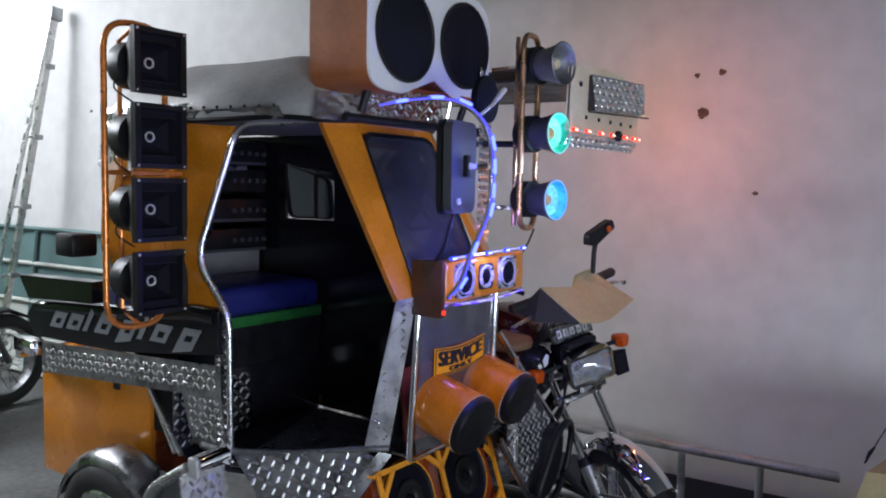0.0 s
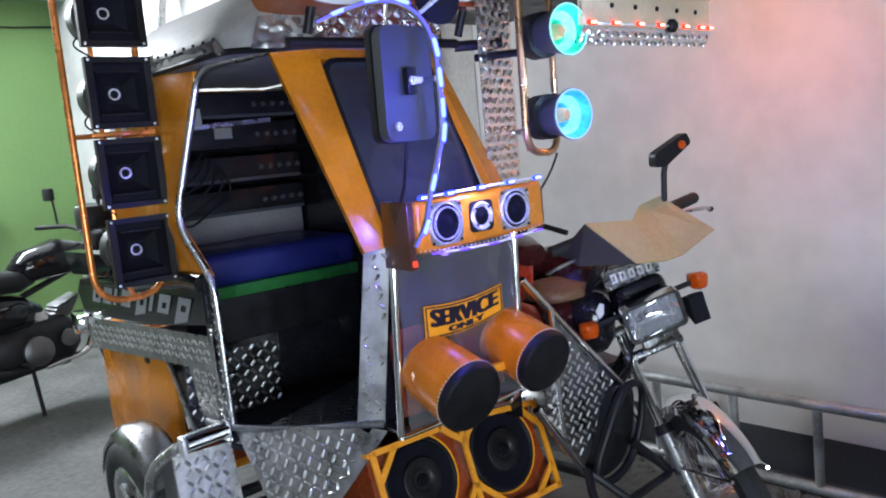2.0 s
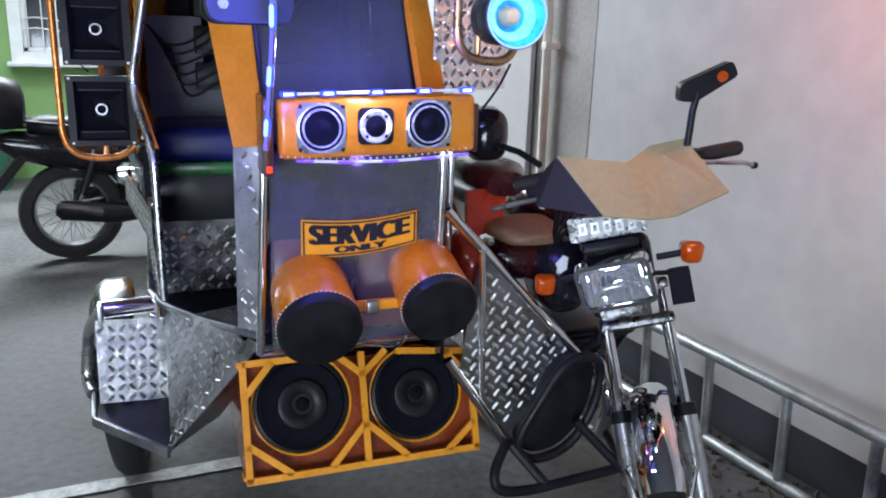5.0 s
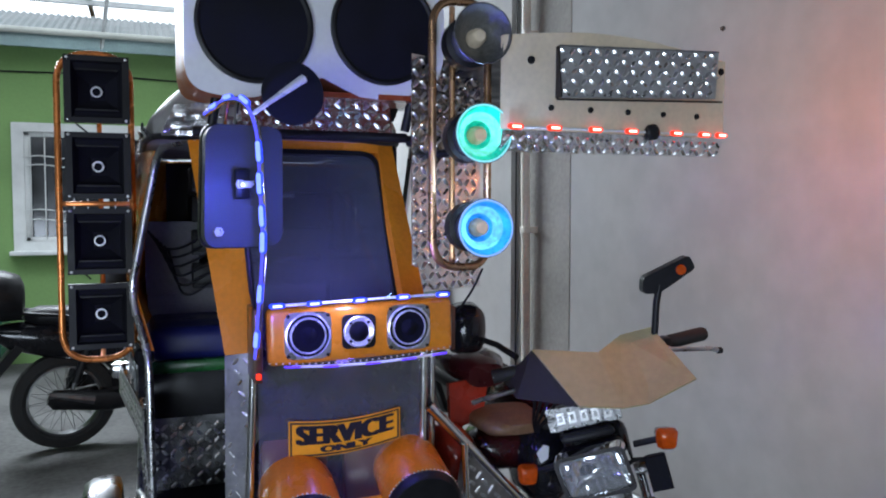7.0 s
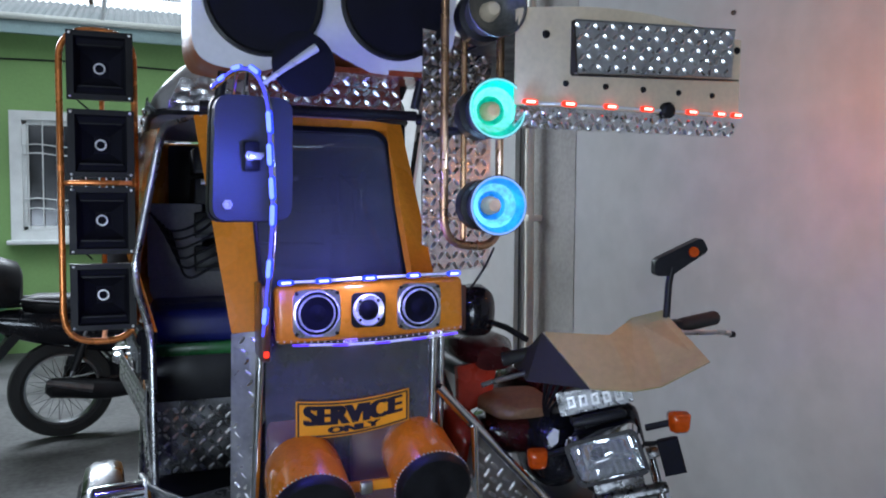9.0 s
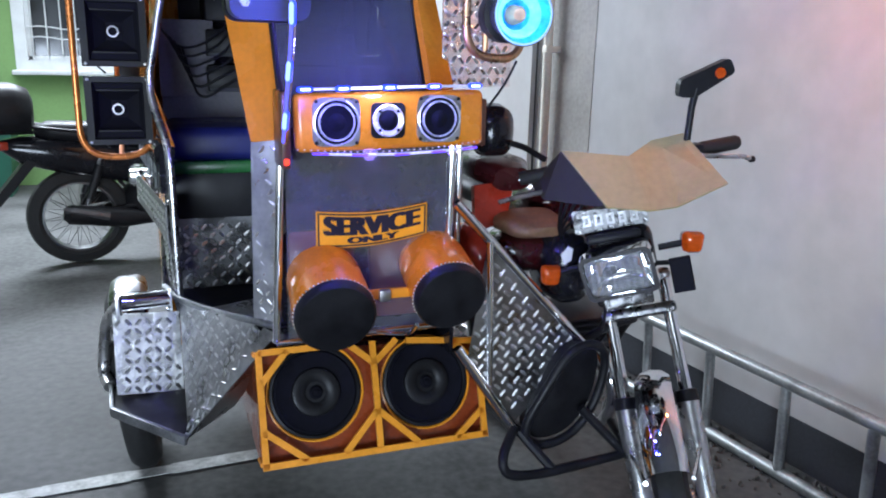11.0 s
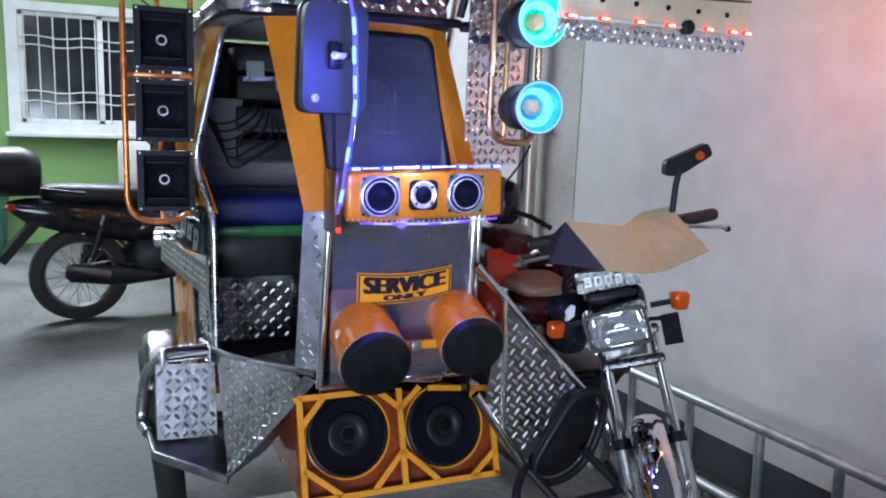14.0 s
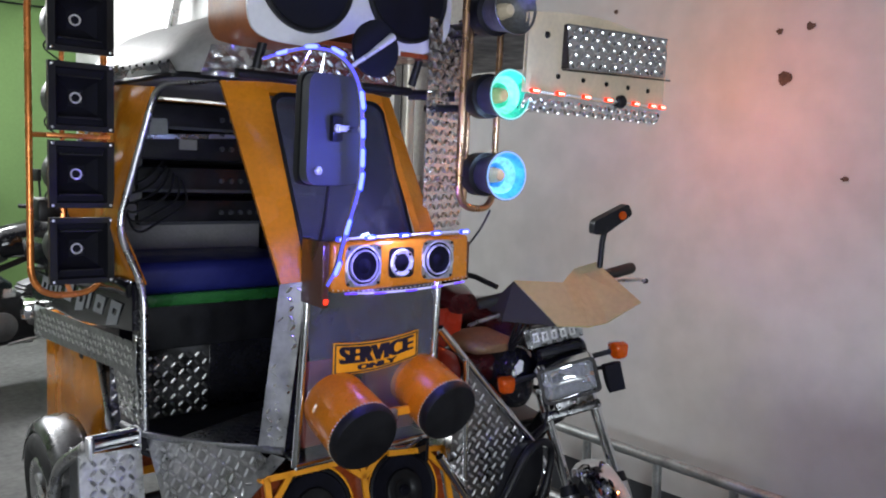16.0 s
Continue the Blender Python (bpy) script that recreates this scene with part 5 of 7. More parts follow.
for x, z in ((-0.125, 0.524), (0.150, 0.516)):
    c = _f(x, z) + _nf * 0.002
    w = part("woofer", lathe([(0, 0.110), (0.006, 0.109), (0.008, 0.103), (0.002, 0.098)], c, _nf, 48, False), M_BLACK, bass_box, "black woofer frame")
    part("cutout_rim", lathe([(0.0, 0.1165), (0.004, 0.1165), (0.005, 0.1135), (0.001, 0.1105)], c, _nf, 48, False), M_YELLOW, w, "amber painted cutout edge")
    part("cone", lathe([(0.002, 0.100), (0.008, 0.094), (0.004, 0.086), (0.003, 0.060), (0.003, 0.001)], c, _nf, 48), M_CONE, w, "black paper cone")
    part("cap", lathe([(0.003, 0.058), (0.012, 0.056), (0.014, 0.052), (0.012, 0.030), (0.006, 0.024), (0.005, 0.001)], c, _nf, 40), M_BLACK, w, "black centre disc")
    part("badge", lathe([(0.004, 0.016), (0.010, 0.016), (0.014, 0.012), (0.014, 0.007), (0.018, 0.006), (0.019, 0.001)], c, _nf, 16), M_CONE, w, "black centre boss")


def guard_bar(a, b, w=0.015):
    a, b = _f(*a) + _nf * 0.028, _f(*b) + _nf * 0.028
    d = (b - a).normalized()
    s = d.cross(_nf) * w / 2
    part("guard_bar", slab([a - s, b - s, b + s, a + s], 0.008), M_YELLOW, bass_box, "amber flat bar")


for a, b in (((-0.262, 0.380), (0.292, 0.380)), ((-0.255, 0.624), (-0.05, 0.624)), ((0.10, 0.618), (0.285, 0.600)), ((-0.255, 0.375), (-0.255, 0.628)), ((0.284, 0.375), (0.284, 0.604)), ((0.015, 0.385), (0.015, 0.625)),
             ((-0.19, 0.624), (-0.255, 0.555)), ((-0.255, 0.455), (-0.16, 0.383)), ((0.22, 0.606), (0.284, 0.540)), ((0.284, 0.44), (0.21, 0.383)), ((0.015, 0.47), (-0.07, 0.385)), ((0.015, 0.47), (0.11, 0.385)),
             ((0.015, 0.575), (-0.045, 0.624)), ((0.015, 0.575), (0.075, 0.624))):
    guard_bar(a, b)
for x0 in (-0.262, 0.29):
    for z in (0.385, 0.62 if x0 < 0 else 0.597):
        p0 = _f(x0, z)
        part("guard_bar", bar([p0 + _nf * 0.026, p0 + Vector((0, 0.02, 0))], 0.006, 6), M_YELLOW, bass_box, "amber stay")


# two padded horn drums with black covers
def drum(at, r):
    at = Vector(at)
    ax = Vector((-0.03, -0.955, -0.29)).normalized()
    th = thing("drum_speaker", at, "orange vinyl drum speaker with a black cover and studded rim", "speaker", "drum speakers on the sidecar front")
    part("shell", lathe([(-0.165, r * 0.80), (-0.16, r * 0.93), (-0.14, r * 0.97), (-0.02, r * 1.0), (-0.002, r * 0.995), (0.0, r * 0.9)], at, ax, 48), M_LEATHER, th, "orange vinyl shell")
    part("cover", lathe([(-0.012, r * 1.012), (0.002, r * 1.005), (0.010, r * 0.93), (0.014, r * 0.6), (0.015, 0.001)], at, ax, 48), M_BLACK, th, "black padded cover")
    u, v, d = frame_of(ax)
    bm = bmesh.new()
    for k in range(56):
        t = 2 * math.pi * k / 56
        bmesh.ops.create_icosphere(bm, subdivisions=1, radius=0.0024, matrix=Matrix.Translation(at - d * 0.014 + (math.cos(t) * u + math.sin(t) * v) * r * 1.012))
    part("studs", bm, M_CREAM, th, "row of pale studs")
    return th


drum((-0.124, -0.052, 0.785), 0.084)
drum((0.131, -0.040, 0.802), 0.080)
part("drum_bracket", bar(soften([(0.062, -0.02, 0.74), (0.062, 0.02, 0.705), (0.045, 0.05, 0.695), (0.0, 0.078, 0.694)], 0.02, 4), 0.005, 8), M_CHROME, sidecar)


# tower of square horn tweeters beside the door
tower = thing("tweeter_tower", (-0.54, 0.87, 1.0), "copper tube frame carrying four square black horn tweeters", "speaker")
_tx0, _tx1, _ty = -0.634, -0.442, 0.865
_loop = soften([(_tx0, _ty, 1.0), (_tx1, _ty, 1.0), (_tx1, _ty, 1.868), (_tx0, _ty, 1.868)], 0.085, 8, True)
part("frame", bar(_loop, 0.009, 12, True), M_COPPER, tower, "copper-orange tube frame")
part("centre_tube", bar([(-0.53, _ty, 1.0), (-0.53, 0.958, 1.04), (-0.53, 0.958, 1.83), (-0.53, _ty, 1.866)], 0.007, 8), M_COPPER, tower)
for z in (1.446,):
    part("cross_tube", bar([(_tx0, _ty, z), (_tx1, _ty, z)], 0.007, 8), M_COPPER, tower)
    part("front_tie", box((-0.53, 0.775, z), (0.16, 0.012, 0.012), bevel=0.002), M_COPPER, tower)
for k, z in enumerate((1.137, 1.343, 1.549, 1.755)):
    x, y = -0.526, 0.755
    hx, hz = 0.082, 0.090
    q4 = ((-1, -1), (1, -1), (1, 1), (-1, 1))
    _o = [(x + a * hx, y, z + b * hz) for a, b in q4]
    _i = [(x + a * hx * 0.78, y, z + b * hz * 0.84) for a, b in q4]
    tweet = part("tweeter", ring_slab(_o, _i, 0.022), M_BLACK, tower, "square black horn tweeter")
    rings = [[Vector((x + a * hx * f, y + dy, z + b * hz * g)) for a, b in q4] for f, g, dy in ((0.78, 0.84, 0.0), (0.74, 0.80, 0.016), (0.70, 0.60, 0.022), (0.62, 0.52, 0.045), (0.30, 0.30, 0.060), (0.26, 0.26, 0.068))]
    part("throat", add_rings(bmesh.new(), rings, open_front=True), M_CLOTH, tweet, "dark horn throat")
    rings = [[Vector((x + a * hx * f, y + dy, z + b * hz * g)) for a, b in q4] for f, g, dy in ((0.97, 0.97, 0.022), (0.85, 0.90, 0.04), (0.62, 0.75, 0.08), (0.40, 0.42, 0.128))]
    part("horn_body", add_rings(bmesh.new(), rings, open_front=True), M_BLACK, tweet)
    for s in (-1, 1):
        part("vane", box((x, y + 0.014, z + s * hz * 0.60), (hx * 1.30, 0.010, 0.004)), M_BLACK, tweet)
    part("bezel", lathe([(0, 0.0155), (0.005, 0.0150), (0.005, 0.0115), (0.0, 0.0108)], (x - 0.003, y + 0.057, z), (0, -1, 0), 20, False), M_SILVER, tweet, "pale ring")
    part("driver", lathe([(0.105, 0.04), (0.112, 0.066), (0.165, 0.068), (0.175, 0.062), (0.19, 0.045), (0.192, 0.001)], (x, y, z), (0, 1, 0), 28), M_BLACK, tweet, "round black driver")
    for a, b in q4:
        part("screw", lathe([(0, 0.004), (0.002, 0.004), (0.003, 0.002)], (x + a * hx * 0.89, y, z + b * hz * 0.92), (0, -1, 0), 8), M_ALU, tweet)
    part("lead", bar(soften([(x - 0.03, y + 0.16, z - 0.03), (x - 0.075, y + 0.13, z - 0.07), (x - 0.03, y + 0.09, z - 0.11)], 0.03, 5), 0.0025, 6), M_BLACK, tweet)
part("bracket", bar([(_tx1, _ty, 1.30), (-0.44, 0.80, 1.27)], 0.010, 8), M_COPPER, tower)

# tower of lit horns
horns = thing("horn_tower", (0.25, 0.05, 1.24), "bronze tube frame carrying three horns, two of them lit", "speaker")
part("back_plate", tread_plate([(0.168, 0.150, 1.235), (0.385, 0.250, 1.235), (0.385, 0.250, 1.79), (0.168, 0.150, 1.79)], pitch=0.025, size=(0.034, 0.0125, 0.0038)), SPARKLE_TREAD, horns, "tread plate backing")
_loop = soften([(0.163, 0.0, 1.31), (0.305, 0.03, 1.30), (0.305, 0.03, 1.885), (0.163, 0.0, 1.875)], 0.06, 8, True)
part("frame", bar(_loop, 0.009, 12, True), M_BRONZE, horns, "bronze tube frame")
part("frame_bar", bar([(0.232, 0.06, 1.31), (0.232, 0.06, 1.88)], 0.007, 8), M_BRONZE, horns)
for z in (1.36, 1.80):
    part("stay", bar([(0.30, 0.03, z), (0.31, 0.20, z)], 0.008, 8), M_CHROME, horns)
for k, (x, y, z) in enumerate(((0.240, -0.093, 1.792), (0.249, -0.077, 1.590), (0.257, -0.070, 1.392))):
    ax = Vector((-0.10, -1, 0.0)).normalized()
    at = Vector((x, y, z))
    hr = 0.061
    body = part("horn", lathe([(0.002, hr), (0.0, hr + 0.002), (-0.004, hr), (-0.03, hr * 0.86), (-0.075, hr * 0.74), (-0.078, hr * 0.74)], at, ax, 36, False), M_GREYMIRROR if k else M_DULLSTEEL, horns, "flared metal horn")
    part("driver", lathe([(-0.078, hr * 0.70), (-0.082, hr * 0.92), (-0.125, hr * 0.92), (-0.135, hr * 0.8), (-0.15, hr * 0.4), (-0.151, 0.001)], at, ax, 32), M_BLACK, body, "black driver")
    part("inner_bell", lathe([(-0.022, hr * 0.765), (-0.038, hr * 0.58), (-0.045, hr * 0.50)], at, ax, 36, False), (M_DULLSTEEL, L_PALETEAL, L_PALEBLUE)[k], body, ("grey inner ring", "pale teal lit inner ring", "pale blue lit inner ring")[k])
    part("bell", lathe([(0.002, hr * 0.985), (-0.0215, hr * 0.79), (-0.046, hr * 0.52), (-0.060, hr * 0.30)], at, ax, 36, False), (M_DULLSTEEL, L_TEAL, L_BLUEBELL)[k], body, ("grey inner bell", "teal lit inner bell", "blue lit inner bell")[k])
    if k:
        part("lit_rim", lathe([(0.003, hr * 1.0), (0.004, hr * 0.97), (0.003, hr * 0.93)], at, ax, 36, False), (L_WHITE, L_WHITE, L_RIMBLUE)[k], body, "bright rim")
    part("plug", lathe([(-0.062, hr * 0.34), (-0.03, hr * 0.28), (-0.022, hr * 0.2), (-0.02, 0.001)], at, ax, 20), M_CREAM if k == 0 else M_PLUG, body, "centre plug")
part("wire", bar(soften([(0.29, 0.02, 1.30), (0.27, 0.03, 1.25), (0.24, 0.05, 1.20)], 0.03, 5), 0.003, 6), M_BLACK, horns)

# ---- the motorcycle of the tricycle ----
bike = thing("motorcycle", (0.62, 0.5, 0), "dark red and black motorcycle with chrome front, handlebar turned", "motorcycle")
UP = Vector((0, 0, 1))
FW = Vector((-0.523, -0.8525, 0))                 # where the front wheel points
_lean = 0.27                                      # the bike leans towards the sidecar
_s0 = Vector((-FW.y, FW.x, 0))
SD = _s0 * math.cos(_lean) + UP * math.sin(_lean)   # across the fork
FU = UP * math.cos(_lean) - _s0 * math.sin(_lean)   # up along the wheel
HEAD = Vector((0.674, 0.040, 0.690))
DN = FW * math.sin(0.44) - FU * math.cos(0.44)
AX = HEAD + DN * 0.474


def blob(rows, seg=20):
    """A loft along y: rows of (y, x, z, half width, half height)."""
    rings = []
    for y, x, z, w, h in rows:
        rings.append([Vector((x + w * math.copysign(abs(math.cos(t)) ** 0.7, math.cos(t)), y, z + h * math.copysign(abs(math.sin(t)) ** 0.7, math.sin(t)))) for t in (2 * math.pi * k / seg for k in range(seg))])
    return add_rings(bmesh.new(), rings)


def tyre(bm, c, axis, r, w, deep=0.0):
    return add_lathe(bm, [(-w * 0.42, r - deep - 0.055), (-w * 0.5, r - deep - 0.035), (-w * 0.36, r - 0.010), (0, r), (w * 0.36, r - 0.010), (w * 0.5, r - deep - 0.035), (w * 0.42, r - deep - 0.055)], c, axis, 44, False)


def spoked_wheel(parent, c, axis, r, w, spokes=32, wire=M_ALU, deep=0.0):
    wheel = part("wheel", tyre(bmesh.new(), c, axis, r, w, deep), M_RUBBER, parent, "black rubber tyre")
    part("rim", lathe([(-w * 0.36, r - deep - 0.05), (-w * 0.38, r - deep - 0.065), (-0.012, r - deep - 0.072), (0.012, r - deep - 0.072), (w * 0.38, r - deep - 0.065), (w * 0.36, r - deep - 0.05)], c, axis, 44, False), M_CHROME if wire is M_ALU else wire, wheel, "chrome rim" if wire is M_ALU else "dull steel rim")
    part("hub", lathe([(-0.05, 0.02), (-0.045, 0.05), (0.02, 0.055), (0.045, 0.045), (0.05, 0.02)], c, axis, 20), M_ALU, wheel, "alloy hub")
    u, v, d = frame_of(axis)
    bm = bmesh.new()
    for k in range(spokes):
        t, t2 = 2 * math.pi * k / spokes, 2 * math.pi * (k + (2.4 if k % 2 else -2.4)) / spokes
        s = 0.035 if (k // 2) % 2 else -0.035
        add_path(bm, [Vector(c) + (math.cos(t) * u + math.sin(t) * v) * 0.045 + d * s, Vector(c) + (math.cos(t2) * u + math.sin(t2) * v) * (r - deep - 0.068)], 0.0018, 4)
    part("spokes", bm, wire, wheel, "wire spokes")
    return wheel


spoked_wheel(bike, AX, SD, 0.285, 0.075)
_bm = bmesh.new()
_rings = []
for k in range(17):
    t = radians(44 + 86 * k / 16)
    rad = 0.318
    c = AX + (FW * math.cos(t) + FU * math.sin(t)) * rad
    n = (FW * math.cos(t) + FU * math.sin(t))
    wd = 0.046 * (0.93 if k in (0, 16) else 1.0)
    _rings.append([c + SD * a * wd + n * b for a, b in ((-1, -0.028), (-0.92, -0.008), (-0.55, 0.006), (0, 0.010), (0.55, 0.006), (0.92, -0.008), (1, -0.028), (0.6, -0.006), (-0.6, -0.006))])
add_rings(_bm, _rings)
part("front_fender", _bm, M_FENDER, bike, "mirror-chrome front fender")
for s in (-1, 1):
    o = SD * 0.074 * s
    fork = part("fork_leg", bar([HEAD + o - DN * 0.10, HEAD + o + DN * 0.24], 0.0155, 14), M_CHROME, bike, "chrome fork tube")
    part("slider", bar([HEAD + o + DN * 0.22, HEAD + o + DN * 0.235, HEAD + o + DN * 0.36, AX + o], [0.024, 0.027, 0.0265, 0.024], 14), M_ALU, fork, "alloy fork slider")
    part("seal", lathe([(-0.016, 0.018), (-0.014, 0.026), (0.014, 0.029)], HEAD + o + DN * 0.22, DN, 14), M_BLACK, fork, "black dust seal")
    part("fender_stay", bar([AX + o * 0.66 + FU * 0.20 + FW * 0.225, HEAD + o * 1.15 + DN * 0.33], 0.005, 6), M_CHROME, bike)
_fz = -DN
_fy = _fz.cross(SD).normalized()
for d in (0.0, -0.085):
    _bm = box((0, 0, 0), (0.185, 0.05, 0.028), bevel=0.009)
    bmesh.ops.transform(_bm, matrix=Matrix.Translation(HEAD + DN * d) @ Matrix((SD, _fy, _fz)).transposed().to_4x4(), verts=_bm.verts)
    part("fork_clamp", _bm, M_EMBLEM, bike, "alloy fork clamp")
_rings = [[Vector((0.668, -0.118, 0.836)) + SD * a * w + FU * b * h + FW * d for a, b in ((-1, -1), (1, -1), (1, 1), (-1, 1))] for w, h, d in ((0.012, 0.020, -0.065), (0.017, 0.028, -0.045), (0.023, 0.040, 0.0), (0.024, 0.041, 0.012), (0.021, 0.038, 0.015))]
part("horn_box", add_rings(bmesh.new(), _rings), M_CLOTH, bike, "small black square horn", 30)
part("horn_bracket", bar([Vector((0.668, -0.118, 0.85)) - FW * 0.05, Vector((0.62, -0.05, 0.845))], 0.006, 8), M_BLACK, bike)

# headlamp
HC = Vector((0.528, -0.075, 0.836))
HS = Vector((0.745, -0.595, 0.325)).normalized()
HF = HS.cross(Vector((-0.37, 0.03, 0.93))).normalized()
HU = HF.cross(HS).normalized()


def hq(w, h, d, rr=0.02):
    return soften([HC + HS * a * w + HU * b * h + HF * d for a, b in ((-1, -1), (1, -1), (1, 1), (-1, 1))], rr, 5, True)


lamp = part("headlamp", add_rings(bmesh.new(), [hq(0.079, 0.053, 0.0), hq(0.079, 0.053, -0.02), hq(0.074, 0.048, -0.06), hq(0.042, 0.03, -0.11)], open_front=True), M_BLACK, bike, "rectangular headlamp housing")
part("bezel", ring_slab(hq(0.083, 0.057, 0.012), hq(0.074, 0.048, 0.012, 0.016), 0.03), M_CHROME, lamp, "chrome bezel")
part("reflector", add_rings(bmesh.new(), [hq(0.073, 0.047, 0.004, 0.016), hq(0.064, 0.040, -0.02), hq(0.05, 0.03, -0.036), hq(0.016, 0.014, -0.045)], open_front=True), M_MIRROR, lamp, "silver reflector")
lens = part("lens", add_rings(bmesh.new(), [hq(0.073, 0.047, 0.006, 0.016), hq(0.068, 0.042, 0.013, 0.016), hq(0.05, 0.03, 0.017)], open_front=True), M_LENS, lamp, "ribbed clear lens")
lens.visible_shadow = False
_bm = bmesh.new()
for k in range(9):
    add_path(_bm, [HC + HS * (-0.06 + 0.015 * k) - HU * 0.038 + HF * 0.012, HC + HS * (-0.06 + 0.015 * k) + HU * 0.038 + HF * 0.012], 0.0018, 5)
ribs = part("lens_ribs", _bm, M_LENS, lamp)
ribs.visible_shadow = False
# chrome instrument case above it
EM = [Vector((0.473, 0.034, 0.902)), Vector((0.627, -0.033, 0.941)), Vector((0.621, -0.023, 0.980)), Vector((0.465, 0.049, 0.955))]
IC = sum(EM, Vector()) / 4
_es, _eu = (EM[1] - EM[0]).normalized(), (EM[3] - EM[0]).normalized()
_en = _es.cross(_eu).normalized()
_eu = _en.cross(_es)
case = part("instrument_case", quad_slab(EM, 0.012, 0.006), M_EMBLEM, bike, "chrome plate above the headlamp")
for k in range(5):
    _c = on_quad(EM, 0.18 + 0.16 * k, 0.52) + _en * 0.002
    part("raised_mark", ring_slab([_c + _es * a * 0.009 + _eu * b * 0.013 for a, b in ((-1, -1), (1, -1), (1, 1), (-1, 1))], [_c + _es * a * 0.004 + _eu * b * 0.007 for a, b in ((-1, -1), (1, -1), (1, 1), (-1, 1))], 0.004), M_SILVER, case, "raised silver mark")
_rot = Matrix((_es, -_en, _eu)).transposed().to_4x4()
_bm = box((0, 0, 0), (0.155, 0.085, 0.050), bevel=0.010)
bmesh.ops.transform(_bm, matrix=Matrix.Translation(IC - _en * 0.06 + UP * 0.004) @ _rot, verts=_bm.verts)
part("instrument_body", _bm, M_BLACK, bike, "black instrument housing")
_bm = box((0, 0, 0), (0.125, 0.050, 0.020), bevel=0.008)
bmesh.ops.transform(_bm, matrix=Matrix.Translation(HC + HU * 0.066 - HF * 0.062) @ _rot, verts=_bm.verts)
part("lower_cowl", _bm, M_BLACK, bike, "black cowl above the headlamp")
_bm = box((0, 0, 0), (0.115, 0.02, 0.034), bevel=0.005)
bmesh.ops.transform(_bm, matrix=Matrix.Translation(HC - HU * 0.080 - HF * 0.02) @ _rot, verts=_bm.verts)
part("lower_bracket", _bm, M_EMBLEM, bike, "chrome bracket below the headlamp")
for name, at, stem in (("indicator", (0.697, -0.105, 0.908), (0.64, -0.06, 0.885)), ("indicator", (0.436, 0.078, 0.797), (0.50, 0.02, 0.83))):
    ax = Vector((-0.25, -0.95, 0)).normalized()
    iu, iv = ax.cross(UP).normalized(), UP
    cup = [soften([Vector(at) + iu * a * w + iv * (b * h - 0.002) + ax * d for a, b in ((-0.82, -1), (0.82, -1), (1, 1), (-1, 1))], w * 0.5, 4, True) for w, h, d in ((0.012, 0.012, -0.034), (0.021, 0.020, -0.024), (0.026, 0.0245, 0.0))]
    ind = part("indicator", add_rings(bmesh.new(), cup), M_AMBERLENS, bike, "amber indicator lamp", 40)
    dome = [soften([Vector(at) + iu * a * w + iv * (b * h - 0.002) + ax * d for a, b in ((-0.82, -1), (0.82, -1), (1, 1), (-1, 1))], w * 0.5, 4, True) for w, h, d in ((0.0255, 0.024, 0.0), (0.0245, 0.023, 0.014), (0.019, 0.018, 0.021), (0.008, 0.008, 0.023))]
    part("lens", add_rings(bmesh.new(), dome), M_AMBERLENS, ind, "amber lens", 40)
    part("stem", bar([at, stem], 0.008, 8), M_BLACK, ind)

_bm = box((0, 0, 0), (0.155, 0.10, 0.125), bevel=0.03, seg=3)
bmesh.ops.transform(_bm, matrix=Matrix.Translation(HC - HF * 0.105 + HU * 0.005) @ _rot, verts=_bm.verts)
part("headlamp_cowl", _bm, M_GLOSSBLACK, bike, "black cowl behind the headlamp", 50)
part("tank_nose", blob([(0.06, 0.50, 0.80, 0.03, 0.05), (0.09, 0.50, 0.80, 0.06, 0.085), (0.20, 0.53, 0.80, 0.085, 0.10), (0.32, 0.57, 0.80, 0.08, 0.10), (0.40, 0.60, 0.80, 0.05, 0.06)]), M_GLOSSBLACK, bike, "black steering head cover", 60)
for k in range(3):
    part("ignition_wire", bar(soften([HC - HF * 0.08 - HS * (0.06 - 0.01 * k) - HU * 0.03, HC - HF * 0.06 - HS * 0.085 - HU * (0.06 + 0.02 * k), HC - HF * 0.10 - HS * 0.07 - HU * 0.13, Vector((0.58, 0.06, 0.62))], 0.04, 5), 0.004, 6), M_BLACK, bike, "black wire")

# handlebar, grips, levers, mirror
HB = Vector((0.665, 0.03, 0.985))
_hs = Vector((0.955, -0.22, 0.16)).normalized()
part("handlebar", bar(soften([HB - _hs * 0.33 + UP * 0.09 - FW * 0.05, HB - _hs * 0.16 + UP * 0.10, HB - _hs * 0.06, HB + _hs * 0.06, HB + _hs * 0.13 + UP * 0.07, Vector((0.80, 0.045, 1.095)), Vector((0.915, 0.035, 1.115))], 0.04, 5), 0.011, 10), M_CHROME, bike)
grip = part("grip", bar([(0.80, 0.045, 1.095), (0.815, 0.044, 1.098), (0.91, 0.036, 1.114), (0.918, 0.035, 1.115)], [0.015, 0.018, 0.018, 0.014], 14), M_RUBBER, bike, "black rubber grip")
part("lever", bar(soften([(0.78, 0.02, 1.085), (0.83, -0.015, 1.088), (0.90, -0.012, 1.085), (0.926, -0.010, 1.078)], 0.02, 4), [0.006] * 12, 8), M_ALU, bike, "alloy brake lever")
part("lever_knob", lathe([(-0.009, 0.004), (-0.005, 0.008), (0.005, 0.008), (0.009, 0.004)], (0.926, -0.010, 1.078), (1, 0, 0), 12), M_BLACK, bike)
